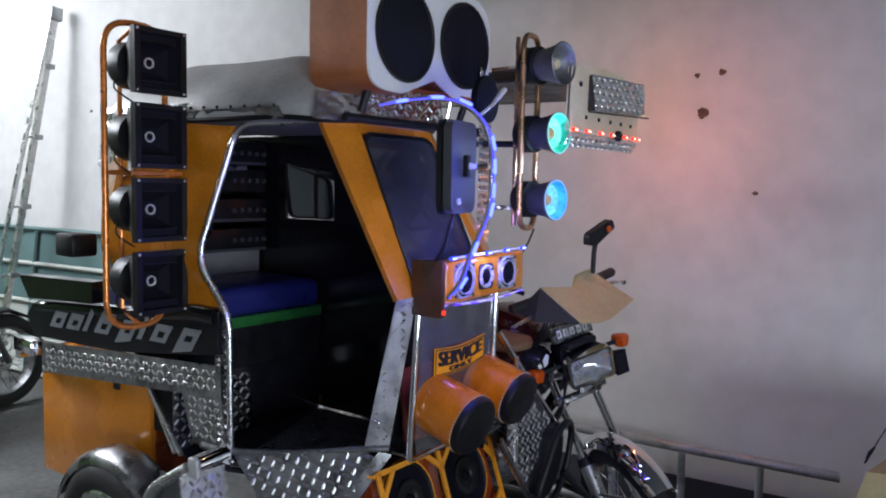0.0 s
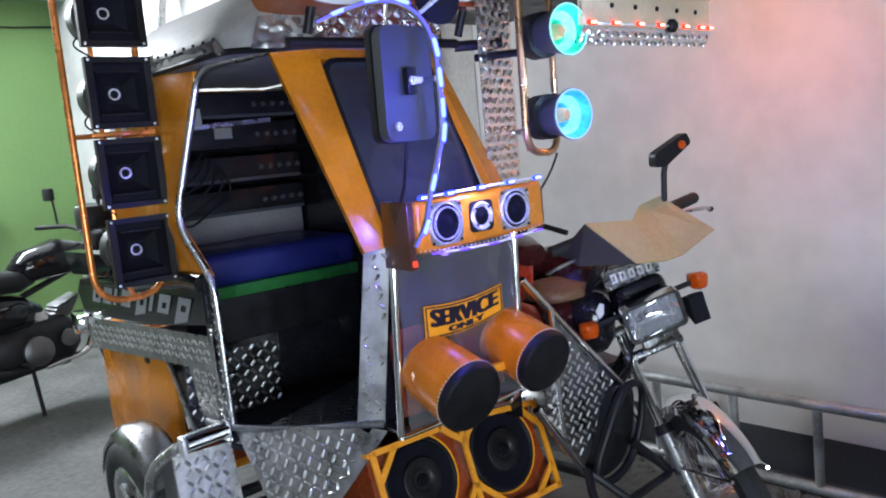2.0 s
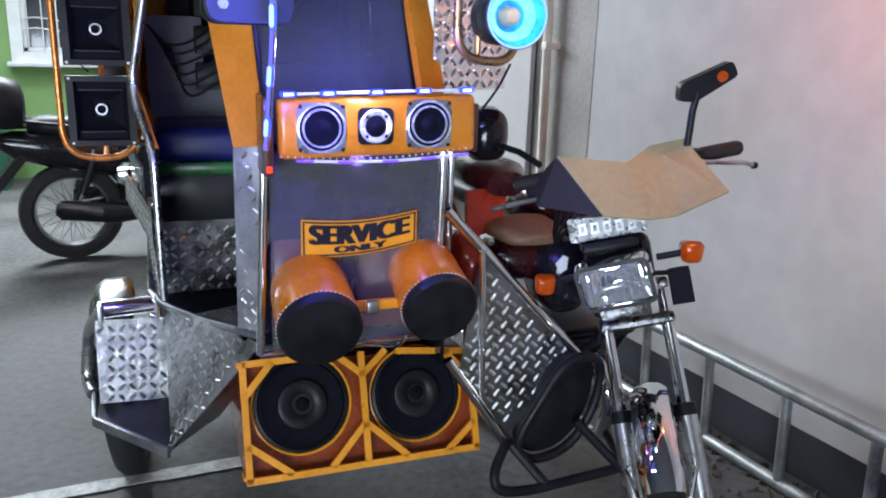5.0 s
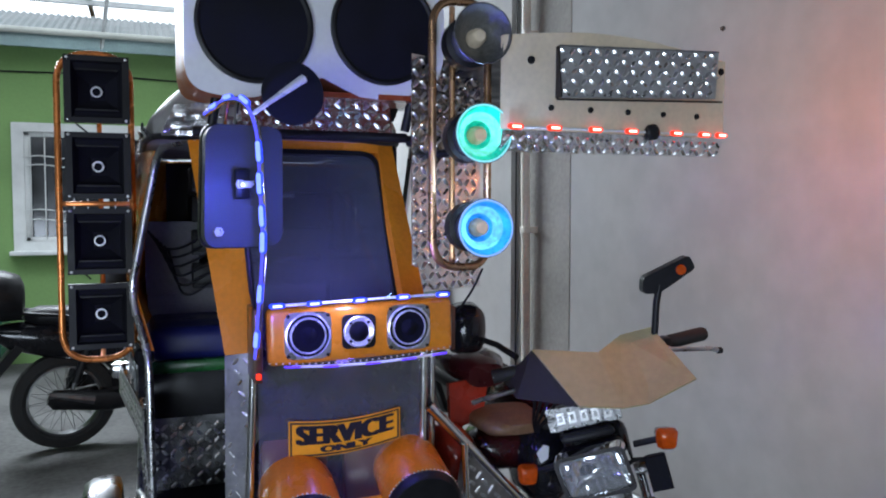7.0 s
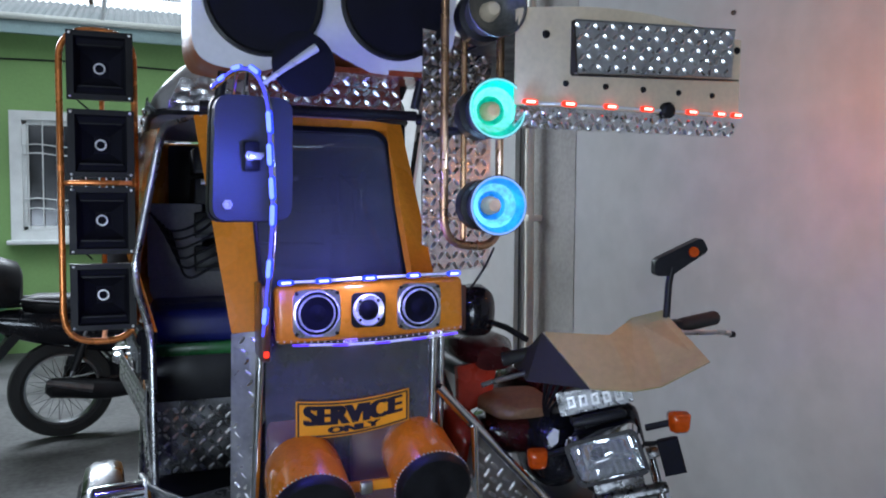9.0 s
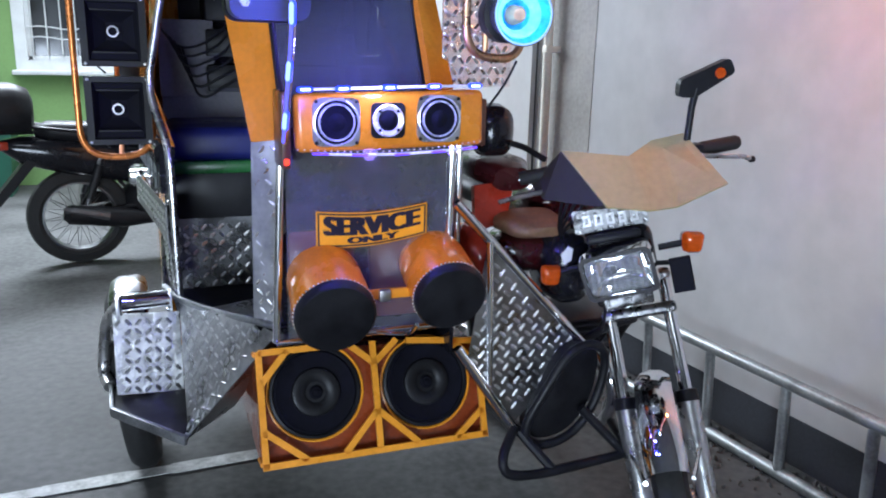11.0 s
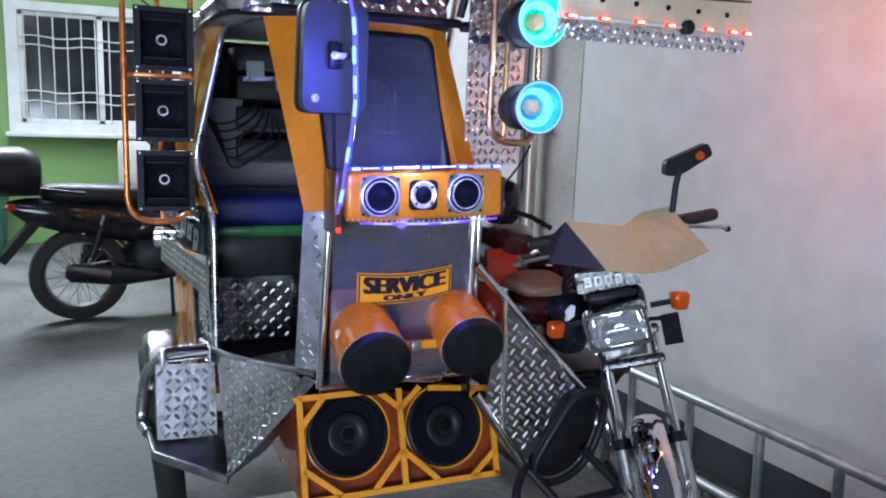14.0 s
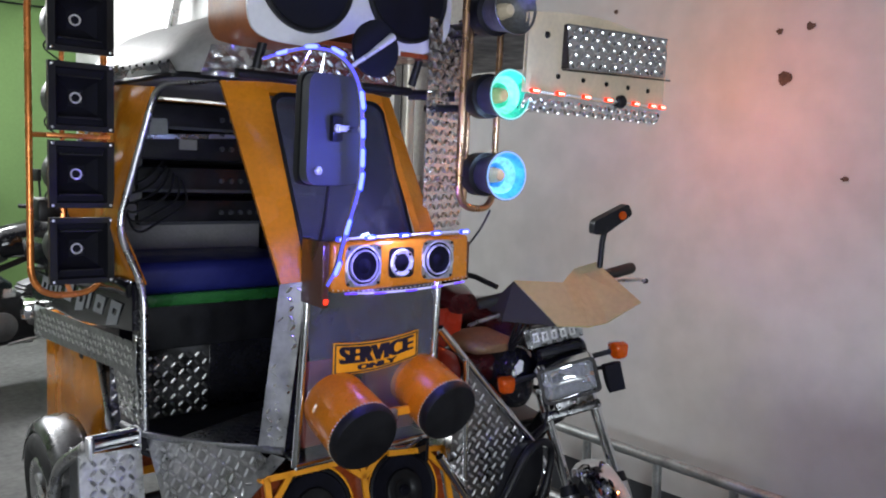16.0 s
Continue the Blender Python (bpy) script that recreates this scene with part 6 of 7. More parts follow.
part("switch_box", box((0.785, 0.04, 1.09), (0.05, 0.04, 0.045), (0, -8, -10), bevel=0.008), M_BLACK, bike)
mm = part("mirror_stem", bar([(0.77, 0.045, 1.10), (0.775, 0.045, 1.20), (0.78, 0.04, 1.245)], 0.009, 10), M_BLACK, bike)
_mq = [(0.735, 0.045, 1.222), (0.775, 0.035, 1.222), (0.862, 0.005, 1.285), (0.845, 0.01, 1.318), (0.735, 0.045, 1.262)]
head = part("mirror_head", slab(soften(_mq, 0.012, 4, True), 0.03), M_BLACK, mm, "black angular mirror head")
part("reflector", lathe([(0, 0.013), (0.004, 0.012), (0.005, 0.001)], (0.822, 0.012, 1.282), (-0.33, -0.94, 0), 18), M_AMBERLENS, mm, "small amber reflector")
part("grip", bar([HB - _hs * 0.20 + UP * 0.10 - FW * 0.02, HB - _hs * 0.33 + UP * 0.09 - FW * 0.05], 0.017, 12), M_RUBBER, bike, "black rubber grip")
part("mirror_stem", bar([(0.43, 0.13, 1.07), (0.41, 0.2, 1.09), (0.38, 0.26, 1.10)], 0.008, 8), M_BLACK, bike)
part("mirror_head", blob([(0.22, 0.35, 1.12, 0.02, 0.03), (0.24, 0.352, 1.125, 0.045, 0.06), (0.29, 0.355, 1.125, 0.052, 0.068), (0.31, 0.355, 1.12, 0.035, 0.05)]), M_GLOSSBLACK, bike, "rounded black mirror head", 60)
for k in range(4):
    part("control_cable", bar(soften([Vector((0.50 + 0.02 * k, 0.10, 1.06)), Vector((0.43 + 0.015 * k, 0.03, 1.01 - 0.02 * k)), Vector((0.47, 0.12, 0.88)), Vector((0.60, 0.12, 0.75))], 0.06, 6), 0.004, 6), M_BLACK, bike)

# tank, side fairing, seat, frame, engine
tank = part("fuel_tank", blob([(0.16, 0.635, 0.86, 0.05, 0.05), (0.20, 0.635, 0.87, 0.10, 0.09), (0.33, 0.635, 0.885, 0.135, 0.115), (0.50, 0.635, 0.87, 0.12, 0.10), (0.62, 0.635, 0.84, 0.07, 0.06)]), M_DARKTANK, bike, "dark maroon fuel tank", 60)
part("tank_side", blob([(0.19, 0.575, 0.85, 0.02, 0.045), (0.26, 0.535, 0.86, 0.03, 0.08), (0.42, 0.53, 0.85, 0.03, 0.075), (0.58, 0.56, 0.83, 0.02, 0.04)]), M_DARKTANK, tank, "dark maroon tank side")
part("tank_side", blob([(0.19, 0.695, 0.85, 0.02, 0.045), (0.26, 0.735, 0.86, 0.03, 0.08), (0.42, 0.74, 0.85, 0.03, 0.075), (0.58, 0.71, 0.83, 0.02, 0.04)]), M_DARKTANK, tank, "dark maroon tank side")
part("seat", blob([(0.58, 0.63, 0.86, 0.09, 0.03), (0.66, 0.63, 0.865, 0.12, 0.045), (0.95, 0.63, 0.87, 0.13, 0.045), (1.22, 0.63, 0.89, 0.10, 0.04), (1.26, 0.63, 0.89, 0.05, 0.02)]), M_BLACK, bike, "black saddle", 60)
part("seat_cover", blob([(0.24, 0.40, 1.005, 0.05, 0.03), (0.30, 0.40, 1.015, 0.075, 0.042), (0.45, 0.41, 1.015, 0.075, 0.042), (0.55, 0.42, 0.99, 0.04, 0.02)]), M_DARKTANK, bike, "dark maroon padded roll", 60)
part("side_fairing", slab([(0.30, 0.235, 0.87), (0.386, 0.235, 0.90), (0.408, 0.25, 0.985), (0.39, 0.25, 1.0), (0.30, 0.25, 0.99)], 0.02), M_RED, bike, "red side panel")
part("cargo_roll", blob([(0.12, 0.44, 0.892, 0.05, 0.012), (0.15, 0.44, 0.895, 0.085, 0.024), (0.25, 0.44, 0.898, 0.092, 0.030), (0.31, 0.44, 0.895, 0.05, 0.014)]), M_BUNDLE, bike, "brown wrapped bundle", 60)
part("side_cowl", blob([(0.145, 0.44, 0.825, 0.05, 0.03), (0.17, 0.44, 0.825, 0.095, 0.045), (0.30, 0.46, 0.82, 0.10, 0.06), (0.42, 0.50, 0.80, 0.06, 0.04)]), M_DARKTANK, bike, "dark maroon tank shroud", 60)
part("side_shroud", blob([(0.13, 0.29, 0.82, 0.02, 0.03), (0.16, 0.285, 0.825, 0.05, 0.06), (0.30, 0.29, 0.83, 0.055, 0.075), (0.38, 0.31, 0.83, 0.03, 0.04)]), M_RED, bike, "glossy red shroud", 60)
part("cowl_mark", slab([(0.452, 0.062, 0.848), (0.463, 0.060, 0.824), (0.480, 0.058, 0.834), (0.482, 0.058, 0.862), (0.470, 0.060, 0.868)], 0.003), M_WHITE, bike, "white wing-shaped mark")
part("clutch_lever", bar(soften([(0.295, 0.09, 0.978), (0.33, 0.085, 0.988), (0.42, 0.09, 1.0)], 0.02, 4), 0.006, 8), M_ALU, bike, "alloy clutch lever")
part("frame_tube", bar([HEAD - FW * 0.06 + UP * 0.08, Vector((0.65, 0.20, 0.55)), Vector((0.63, 0.25, 0.33)), Vector((0.63, 0.75, 0.30)), Vector((0.63, 0.95, 0.55)), Vector((0.63, 1.25, 0.78))], 0.017, 10), M_BLACK, bike)
engine = part("engine_case", blob([(0.24, 0.63, 0.42, 0.07, 0.07), (0.30, 0.63, 0.42, 0.11, 0.11), (0.55, 0.63, 0.42, 0.11, 0.11), (0.62, 0.63, 0.42, 0.07, 0.07)]), M_ALU, bike, "alloy engine case", 60)
for k in range(7):
    part("fin", box((0.63, 0.27 - 0.004 * k, 0.53 + 0.018 * k), (0.15, 0.14, 0.007), (8, 0, 0), bevel=0.002), M_GREYMIRROR, engine)
part("exhaust", bar(soften([(0.66, 0.22, 0.56), (0.67, 0.10, 0.46), (0.70, 0.2, 0.28), (0.74, 0.8, 0.28), (0.75, 1.25, 0.34)], 0.08, 5), 0.02, 10), M_CHROME, bike)
spoked_wheel(bike, (0.63, 1.18, 0.285), (1, 0, 0), 0.285, 0.08)
part("rear_fender", lathe([(-0.05, 0.30), (0.05, 0.30), (0.05, 0.305), (-0.05, 0.305)], (0.63, 1.18, 0.285), (1, 0, 0), 30, False), M_BLACK, bike)
# black leg guard with the round tube frame in front of the engine
guard = part("leg_guard", bar(soften([(0.34, 0.01, 0.42), (0.46, -0.01, 0.645), (0.565, 0.0, 0.63), (0.56, 0.01, 0.50), (0.50, 0.01, 0.40), (0.40, 0.01, 0.37)], 0.07, 6, True), 0.0115, 10, True), M_BLACK, bike, "black tube leg guard")
part("leg_shield", slab(soften([(0.35, 0.03, 0.42), (0.46, 0.02, 0.635), (0.56, 0.03, 0.625), (0.555, 0.03, 0.50), (0.50, 0.03, 0.405), (0.41, 0.03, 0.38)], 0.06, 5, True)[::-1], 0.03), M_BLACK, guard, "black shield")
part("lower_rail", bar(soften([(0.33, 0.02, 0.43), (0.265, -0.05, 0.40), (0.275, -0.06, 0.355), (0.36, -0.06, 0.345), (0.62, -0.05, 0.355), (0.66, 0.10, 0.36)], 0.04, 6), 0.012, 10), M_BLACK, bike, "black lower crash rail")
part("lower_rail", bar([(0.345, 0.02, 0.42), (0.40, -0.055, 0.35)], 0.012, 8), M_BLACK, bike)
part("lower_rail", bar([(0.50, 0.0, 0.47), (0.60, -0.05, 0.36)], 0.012, 8), M_BLACK, bike)
part("crossbar", bar(soften([(0.50, 0.05, 0.615), (0.62, 0.07, 0.655), (0.705, 0.09, 0.655), (0.735, 0.17, 0.62), (0.70, 0.26, 0.44)], 0.05, 5), 0.012, 10), M_BLACK, bike, "black crash bar")

# cardboard laid over the instruments
cardboard = thing("cardboard_sheet", (0.62, 0.03, 1.05), "creased brown cardboard laid over the handlebar", "cardboard")
_cp = [(0.445, 0.075, 1.097), (0.605, 0.04, 1.086), (0.690, 0.075, 1.118), (0.772, 0.062, 1.136)]
_cf = [(0.500, -0.050, 0.985), (0.600, -0.075, 0.978), (0.660, -0.085, 0.985), (0.769, -0.118, 1.042)]
_bm = bmesh.new()
for a in range(3):
    add_slab(_bm, [_cf[a], _cf[a + 1], _cp[a + 1], _cp[a]], 0.005)
bmesh.ops.remove_doubles(_bm, verts=_bm.verts, dist=0.0005)
part("sheet", _bm, M_CARD, cardboard, smooth=None)
part("flap", slab([(0.443, 0.077, 1.095), (0.40, 0.14, 1.01), (0.40, 0.07, 0.985), (0.498, -0.048, 0.983)], 0.005), M_DARKFACES, cardboard, "dark printed flap", None)

# ---- canopy over the rider ----
canopy = thing("rider_canopy", (0.58, 0.0, 1.55), "cream fibreglass canopy front with tread plate and red lights", "canopy")
_fr = lambda x, z: Vector((x, -0.092 + 0.035 * (max(0.0, x - 0.30) / 0.58) ** 1.5 - 0.02 * (z - 1.66), z))
_bm = bmesh.new()
_xs = [0.285 + 0.6 * k / 12 for k in range(13)]
_prof = []
for x in _xs:
    e = (x - 0.285) / 0.6
    top = 1.792 + 0.022 * math.sin(math.pi * min(1, e * 1.15)) - 0.020 * max(0, e - 0.75) * 4 * 0.5
    _prof.append((x, top))
_low = [_fr(x, 1.600) for x in _xs]
_top = [_fr(x, t) for x, t in _prof]
for j in range(12):
    f0 = [_low[j], _low[j + 1], _top[j + 1], _top[j]]
    v = [_bm.verts.new(p) for p in f0]
    _bm.faces.new(v)
    b = [_bm.verts.new(p + Vector((0, 0.012, 0))) for p in f0]
    _bm.faces.new(b[::-1])
    t4 = [_bm.verts.new(p) for p in (_top[j], _top[j + 1], _top[j + 1] + Vector((0.0, 0.9, 0.0)), _top[j] + Vector((0.0, 0.9, 0.0)))]
    _bm.faces.new(t4)
bmesh.ops.remove_doubles(_bm, verts=_bm.verts, dist=0.0005)
part("shell", _bm, M_CREAM, canopy, "cream shell", 60)
part("liner", slab([_top[0] + Vector((0.01, 0.02, -0.03)), _top[-1] + Vector((-0.01, 0.02, -0.02)), _top[-1] + Vector((-0.01, 0.88, -0.02)), _top[0] + Vector((0.01, 0.88, -0.03))], 0.006), M_BLACK, canopy, "black liner under the canopy")
part("end_cap", slab([_fr(0.885, 1.60), _fr(0.885, 1.6) + Vector((0, 0.25, 0.06)), _fr(0.885, 1.76) + Vector((0, 0.3, 0)), _fr(0.885, 1.76)], 0.008), M_CREAM, canopy)
_vz = [Vector((0.415, -0.113, 1.668)), Vector((0.815, -0.110, 1.684)), Vector((0.836, -0.094, 1.793)), Vector((0.415, -0.100, 1.777))]
part("upper_plate", tread_plate(_vz, pitch=0.022, size=(0.030, 0.011, 0.0034), inset=0.001), POST_TREAD, canopy, "tread plate visor")
# lip and left side take the flap's dark colour, the top dull steel
part("visor_lip", slab([_vz[0] + Vector((-0.004, -0.012, -0.004)), _vz[1] + Vector((0.010, -0.012, -0.006)), _vz[1] + Vector((0.010, 0.03, 0.0)), _vz[0] + Vector((-0.004, 0.02, 0.0))], 0.004), M_DARKFACES, canopy, "dark lower lip")
part("visor_side", slab([_vz[0] + Vector((-0.002, -0.002, 0)), _vz[0] + Vector((-0.002, 0.03, 0)), _vz[3] + Vector((-0.002, 0.03, 0)), _vz[3] + Vector((-0.002, -0.002, 0))], 0.003), M_DARKFACES, canopy, "dark side of the visor")
part("visor_side", slab([_vz[3] + Vector((0, -0.002, 0.003)), _vz[2] + Vector((0, -0.002, 0.003)), _vz[2] + Vector((0, 0.05, 0.003)), _vz[3] + Vector((0, 0.03, 0.003))], 0.003), M_DULLSTEEL, canopy, "dull steel top of the visor")
part("lower_plate", tread_plate([_fr(0.285, 1.553) + Vector((0, 0.014, 0)), _fr(0.885, 1.556) + Vector((0, 0.014, 0)), _fr(0.885, 1.600) + Vector((0, -0.002, 0)), _fr(0.285, 1.597) + Vector((0, -0.002, 0))], pitch=0.020, size=(0.028, 0.010, 0.0034), inset=0.001), SPARKLE_TREAD, canopy, "tread plate lower strip")
for x, z, r in ((0.40, 1.648, 0.007), (0.50, 1.648, 0.007), (0.60, 1.648, 0.007), (0.70, 1.648, 0.007), (0.80, 1.648, 0.007), (0.35, 1.745, 0.009), (0.872, 1.757, 0.009)):
    part("rivet", lathe([(0, r), (0.004, r * 0.85), (0.006, 0.001)], _fr(x, z), (0, -1, 0), 10), M_BLACK, canopy, "dark rivet")
part("knob", lathe([(0, 0.018), (0.012, 0.018), (0.018, 0.012), (0.019, 0.001)], _fr(0.665, 1.606), (0, -1, 0), 20), M_BLACK, canopy, "round black knob")
led_run("canopy_led_strip", [tuple(_fr(x, 1.603 + 0.004 * x) + Vector((0, -0.004, 0))) for x in (0.312, 0.405, 0.510, 0.607, 0.735, 0.820, 0.872)], L_RED, "red light strip along the canopy front", size=(0.036, 0.008, 0.012))
part("stay", bar([(0.30, -0.06, 1.56), (0.25, 0.10, 1.56), (0.20, 0.2, 1.56)], 0.010, 8), M_BLACK, canopy, "black steel arm")
part("stay", bar([(0.20, 0.28, 1.60), (0.30, 0.20, 1.60)], 0.014, 8), M_BLACK, canopy, "black steel arm")
part("rear_post", bar([(0.40, 0.75, 1.80), (0.32, 0.85, 1.0)], 0.012, 8), M_CHROME, canopy)

# orange storage box behind the wheel
storage = thing("storage_box", (-0.40, 1.28, 0.40), "orange plywood storage box hung behind the wheel", "box")
part("body", box((-0.32, 1.315, 0.575), (0.22, 0.64, 0.42), (0, 0, 2), bevel=0.006), M_ORANGE, storage)
part("side_panel", box((-0.30, 0.988, 0.585), (0.20, 0.010, 0.37)), M_MAROON, storage, "dark red end panel")
for y in (1.15, 1.45):
    part("hanger", box((-0.437, y, 0.765), (0.006, 0.03, 0.05)), M_BLACK, storage)

# ---- the second motorcycle across the yard ----
second = thing("parked_motorcycle", (-0.3, 3.7, 0), "black motorcycle with a rear top box, parked on its stand", "motorcycle")
B0, B1 = Vector((-0.865, 3.56, 0.29)), Vector((0.38, 3.80, 0.29))
_d = (B1 - B0).normalized()
_s = Vector((-_d.y, _d.x, 0))
spoked_wheel(second, B0, _s, 0.29, 0.11, 36, M_SPOKE, 0.026)
spoked_wheel(second, B1, _s, 0.29, 0.10, 36, M_SPOKE, 0.02)


def along(f, z, s=0.0):
    return B0 + _d * f + _s * s + Vector((0, 0, z - 0.285))


def loft2(rows, seg=18):
    rings = []
    for f, z, w, h in rows:
        c = along(f, z)
        rings.append([c + _s * w * math.copysign(abs(math.cos(t)) ** 0.7, math.cos(t)) + UP * h * math.copysign(abs(math.sin(t)) ** 0.7, math.sin(t)) for t in (2 * math.pi * k / seg for k in range(seg))])
    return add_rings(bmesh.new(), rings)


part("seat", loft2([(-0.20, 0.80, 0.05, 0.03), (-0.12, 0.80, 0.11, 0.055), (0.25, 0.775, 0.13, 0.065), (0.55, 0.76, 0.11, 0.065), (0.64, 0.76, 0.05, 0.03)]), M_BLACK, second, "black saddle", 60)
part("fuel_tank", loft2([(0.52, 0.80, 0.05, 0.04), (0.60, 0.83, 0.11, 0.09), (0.80, 0.86, 0.13, 0.11), (0.98, 0.84, 0.09, 0.08), (1.04, 0.82, 0.03, 0.03)]), M_GLOSSBLACK, second, "black fuel tank", 60)
part("tail_cowl", loft2([(-0.38, 0.72, 0.03, 0.03), (-0.28, 0.69, 0.07, 0.08), (-0.05, 0.655, 0.10, 0.115), (0.30, 0.60, 0.11, 0.13), (0.55, 0.56, 0.10, 0.12), (0.66, 0.54, 0.05, 0.06)]), M_GLOSSBLACK, second, "black tail cowl", 60)
part("mudflap", slab([along(-0.24, 0.66, -0.07), along(-0.24, 0.66, 0.07), along(-0.45, 0.41, 0.05), along(-0.45, 0.41, -0.05)], 0.05), M_BLACK, second)
part("tail_lamp", box(along(-0.37, 0.72), (0.06, 0.10, 0.05), (0, 0, 11), bevel=0.01), M_RED, second, "red tail lamp")
top_case = part("top_case", loft2([(-0.58, 0.93, 0.10, 0.09), (-0.55, 0.93, 0.18, 0.135), (-0.30, 0.93, 0.19, 0.14), (-0.22, 0.92, 0.17, 0.12), (-0.20, 0.92, 0.10, 0.07)]), M_BLACK, second, "black top box", 60)
part("carrier", bar([along(-0.50, 0.79), along(0.0, 0.79)], 0.012, 8), M_BLACK, second)
part("swing_arm", bar([along(0, 0.29, -0.08), along(0.45, 0.36, -0.08)], 0.018, 8), M_BLACK, second)
part("swing_arm", bar([along(0, 0.29, 0.08), along(0.45, 0.36, 0.08)], 0.018, 8), M_BLACK, second)
for s in (-0.10, 0.10):
    shock = part("shock", bar([along(0.02, 0.32, s), along(0.13, 0.66, s)], 0.012, 8), M_SPOKE, second)
    part("spring", bar([along(0.05, 0.40, s), along(0.12, 0.60, s)], 0.024, 10), M_BLACK, shock)
part("exhaust", bar([along(-0.10, 0.325, -0.13), along(-0.07, 0.32, -0.13), along(0.22, 0.28, -0.13), along(0.42, 0.26, -0.12), along(0.75, 0.28, -0.09)], [0.03, 0.058, 0.062, 0.03, 0.024], 16), M_BLACK, second, "dark exhaust with bright shield")
part("heat_shield", bar([along(-0.10, 0.355, -0.165), along(0.14, 0.300, -0.175)], [0.02, 0.028], 8), M_SPOKE, second)
part("engine_case", loft2([(0.26, 0.36, 0.06, 0.08), (0.34, 0.37, 0.12, 0.14), (0.75, 0.38, 0.14, 0.16), (0.84, 0.39, 0.07, 0.08)]), M_BLACK, second, "dark engine case", 60)
part("frame_tube", bar([along(0.40, 0.42), along(0.45, 0.62), along(1.0, 0.82), along(1.0, 0.55), along(0.80, 0.30), along(0.45, 0.26)], 0.02, 8), M_BLACK, second)
for s in (-0.08, 0.08):
    part("fork_leg", bar([along(1.01, 0.86, s), B1 + _s * s], 0.018, 10), M_SPOKE, second)
part("front_fender", loft2([(1.02, 0.52, 0.04, 0.01), (1.10, 0.585, 0.055, 0.015), (1.30, 0.60, 0.055, 0.015), (1.48, 0.52, 0.04, 0.01)]), M_GLOSSBLACK, second, "black front fender", 60)
part("headlamp", loft2([(1.02, 0.90, 0.05, 0.05), (1.06, 0.92, 0.10, 0.09), (1.15, 0.92, 0.09, 0.08), (1.18, 0.92, 0.03, 0.03)]), M_BLACK, second, "headlamp cowl", 60)
part("handlebar", bar(soften([along(0.86, 1.02, -0.36), along(0.98, 1.02, -0.18), along(1.0, 0.98, 0), along(0.98, 1.02, 0.18), along(0.86, 1.02, 0.36)], 0.05, 5), 0.014, 8), M_BLACK, second)
for s in (-0.25, 0.25):
    part("mirror_stem", bar([along(0.95, 1.02, s), along(0.96, 1.18, s * 1.2)], 0.007, 8), M_BLACK, second)
    part("mirror_head", box(along(0.95, 1.22, s * 1.3), (0.03, 0.12, 0.08), (0, 0, 11), bevel=0.012), M_BLACK, second)
for k in range(6):
    part("fin", box(along(0.74 + 0.012 * k, 0.50 + 0.020 * k), (0.16, 0.15, 0.008), (0, -20, 11), bevel=0.002), M_SPOKE, second)
part("crankcase_cover", lathe([(0, 0.085), (0.02, 0.085), (0.03, 0.07), (0.032, 0.001)], along(0.56, 0.36, -0.14), -_s, 24), M_SPOKE, second, "dull crankcase cover")
part("sprocket_cover", lathe([(0, 0.05), (0.02, 0.05), (0.025, 0.001)], along(0.74, 0.40, -0.14), -_s, 20), M_SPOKE, second, "dull cover")
part("chain_guard", slab([along(0.02, 0.40, 0.10), along(0.45, 0.44, 0.10), along(0.45, 0.36, 0.10), along(0.02, 0.33, 0.10)], 0.02), M_BLACK, second)
part("side_cover", loft2([(0.30, 0.56, 0.09, 0.03), (0.36, 0.57, 0.12, 0.085), (0.52, 0.58, 0.12, 0.085), (0.60, 0.60, 0.07, 0.04)]), M_GLOSSBLACK, second, "black side cover", 60)
_rings = []
for k in range(13):
    t = radians(72 + 75 * k / 12)
    _n = -_d * math.cos(t) + UP * math.sin(t)
    _rings.append([B0 + _n * r + _s * a for a, r in ((-0.055, 0.30), (-0.05, 0.318), (0.05, 0.318), (0.055, 0.30), (0.045, 0.309), (-0.045, 0.309))])
part("rear_fender", add_rings(bmesh.new(), _rings), M_BLACK, second, "black inner fender")
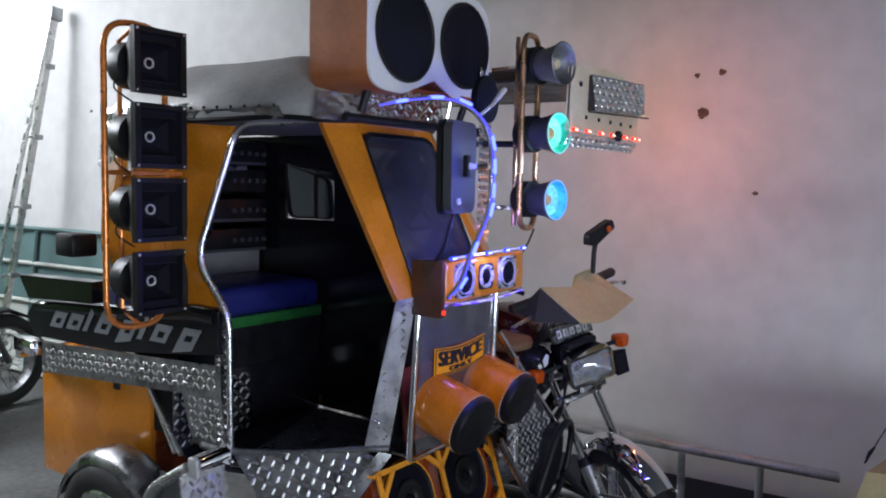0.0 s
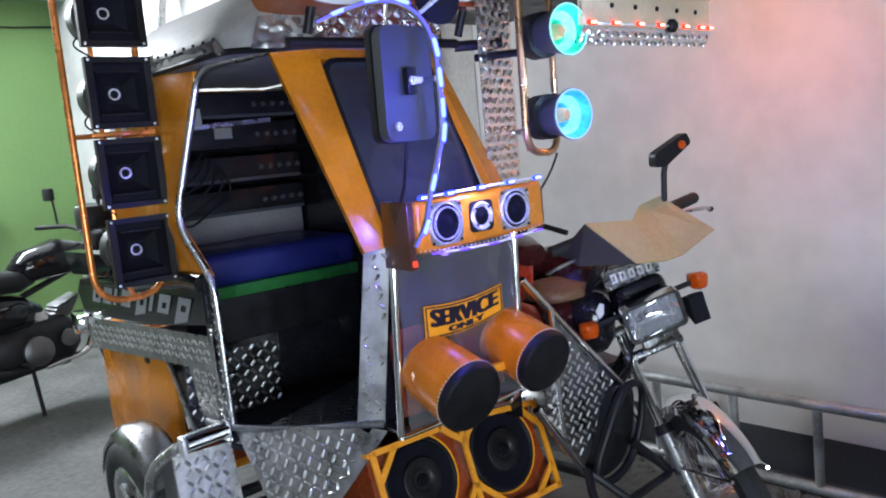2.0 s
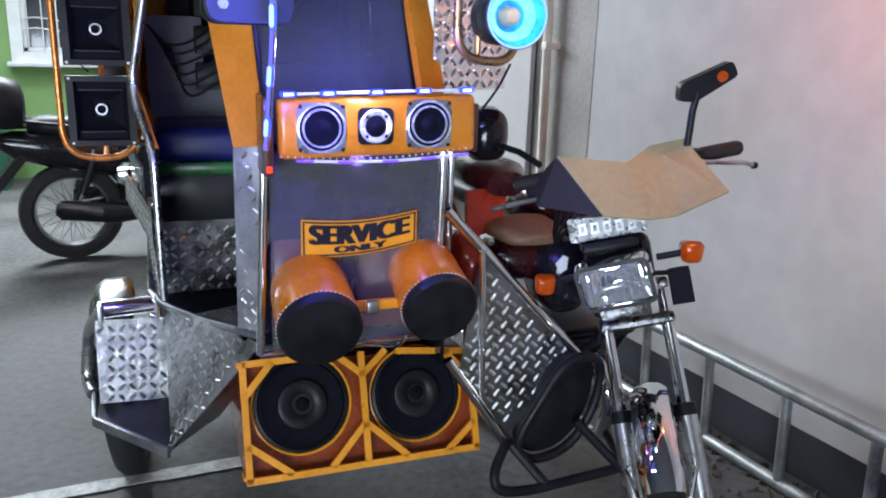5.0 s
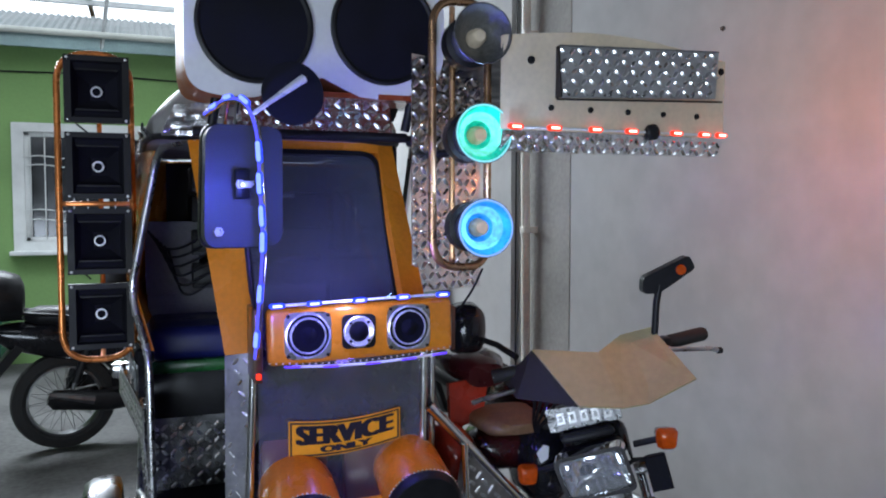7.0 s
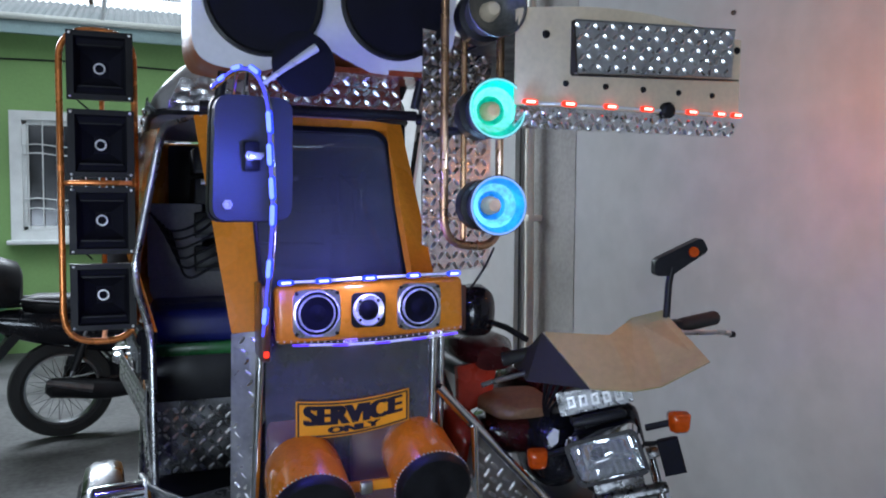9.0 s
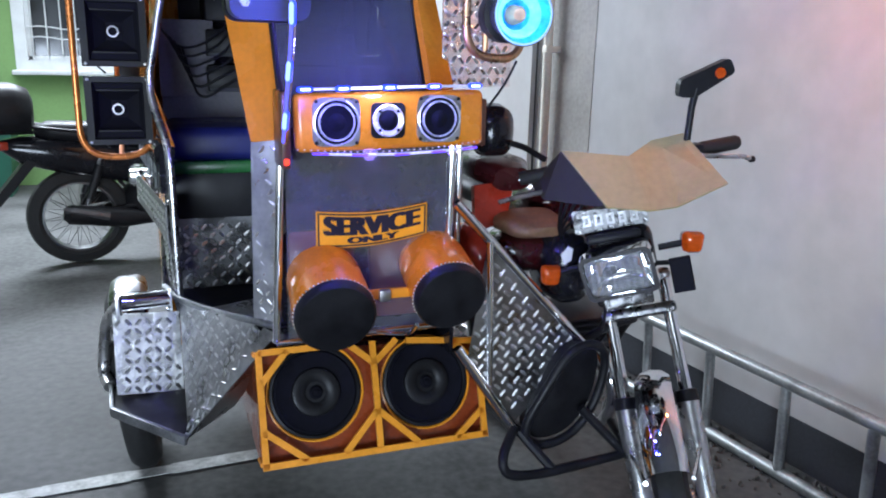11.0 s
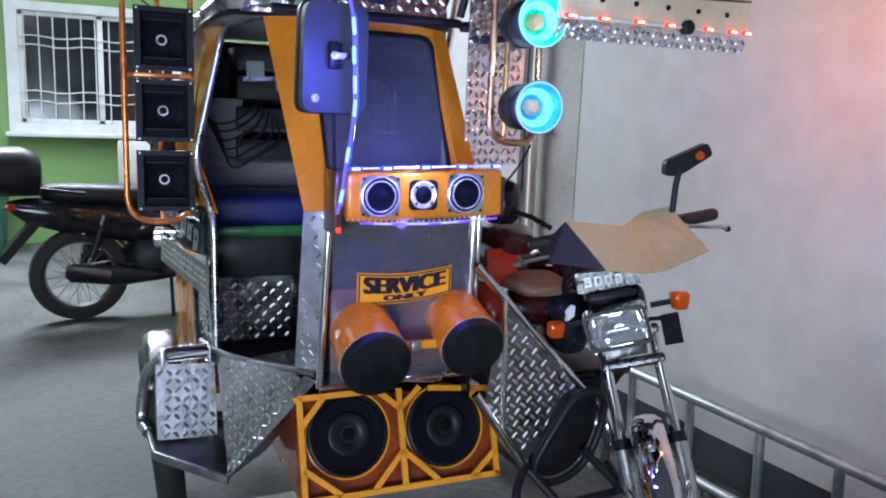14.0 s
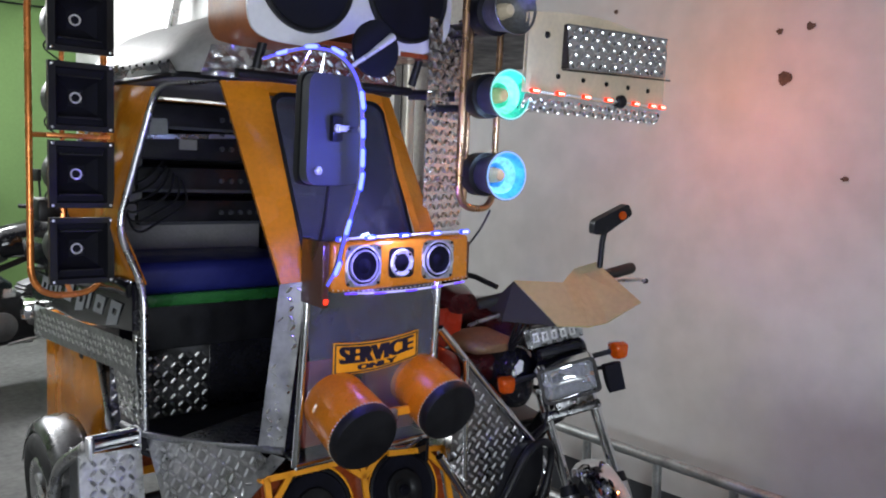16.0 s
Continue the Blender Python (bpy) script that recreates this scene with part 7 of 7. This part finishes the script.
for s in (-0.16, 0.16):
    part("footpeg", bar([along(0.48, 0.30, s * 0.7), along(0.48, 0.30, s * 1.5)], 0.014, 8), M_RUBBER, second)
part("exhaust_pipe", bar(soften([along(0.84, 0.52, -0.06), along(0.94, 0.46, -0.08), along(0.86, 0.28, -0.10), along(0.60, 0.25, -0.11)], 0.06, 5), 0.018, 10), M_CHROME, second)
part("carburettor", box(along(0.62, 0.52, -0.02), (0.10, 0.12, 0.10), (0, 0, 11), bevel=0.015), M_ALU, second)
part("grab_rail", bar(soften([along(0.02, 0.80, -0.13), along(-0.30, 0.84, -0.11), along(-0.34, 0.85, 0), along(-0.30, 0.84, 0.11), along(0.02, 0.80, 0.13)], 0.06, 5), 0.010, 8), M_BLACK, second)
part("side_stand", bar([along(0.52, 0.28, -0.12), along(0.50, 0.01, -0.24)], 0.012, 8), M_BLACK, second)

# green bin and chair by the house wall
bin_ = thing("plastic_bin", (-1.75, 6.1, 0), "dark green plastic bin with a pale label", "bin")
part("body", add_rings(bmesh.new(), [[Vector((-1.75 + a * w, 6.1 + b * w, z)) for a, b in ((-1, -1), (1, -1), (1, 1), (-1, 1))] for z, w in ((0.0, 0.19), (0.62, 0.24), (0.64, 0.26), (0.70, 0.26))]), M_GREENBIN, bin_)
part("label", lathe([(0, 0.07), (0.004, 0.07)], (-1.72, 5.88, 0.36), (0, -1, 0), 20), M_TRIMWHITE, bin_, "pale oval label")
chair = thing("wooden_chair", (-0.35, 6.0, 0), "dark wooden chair with a pale cloth over its back", "chair")
for x in (-0.56, -0.16):
    for y in (5.85, 6.25):
        part("leg", box((x, y, 0.22), (0.04, 0.04, 0.44)), M_BOXBROWN, chair)
part("seat", box((-0.36, 6.05, 0.46), (0.48, 0.46, 0.04), bevel=0.01), M_BOXBROWN, chair)
part("backrest", box((-0.36, 6.26, 0.72), (0.46, 0.035, 0.50), (-6, 0, 0), bevel=0.01), M_BOXBROWN, chair)
part("cloth", box((-0.36, 6.22, 0.78), (0.48, 0.03, 0.42), (-6, 0, 0), bevel=0.012), M_PALE, chair, "pale cloth")
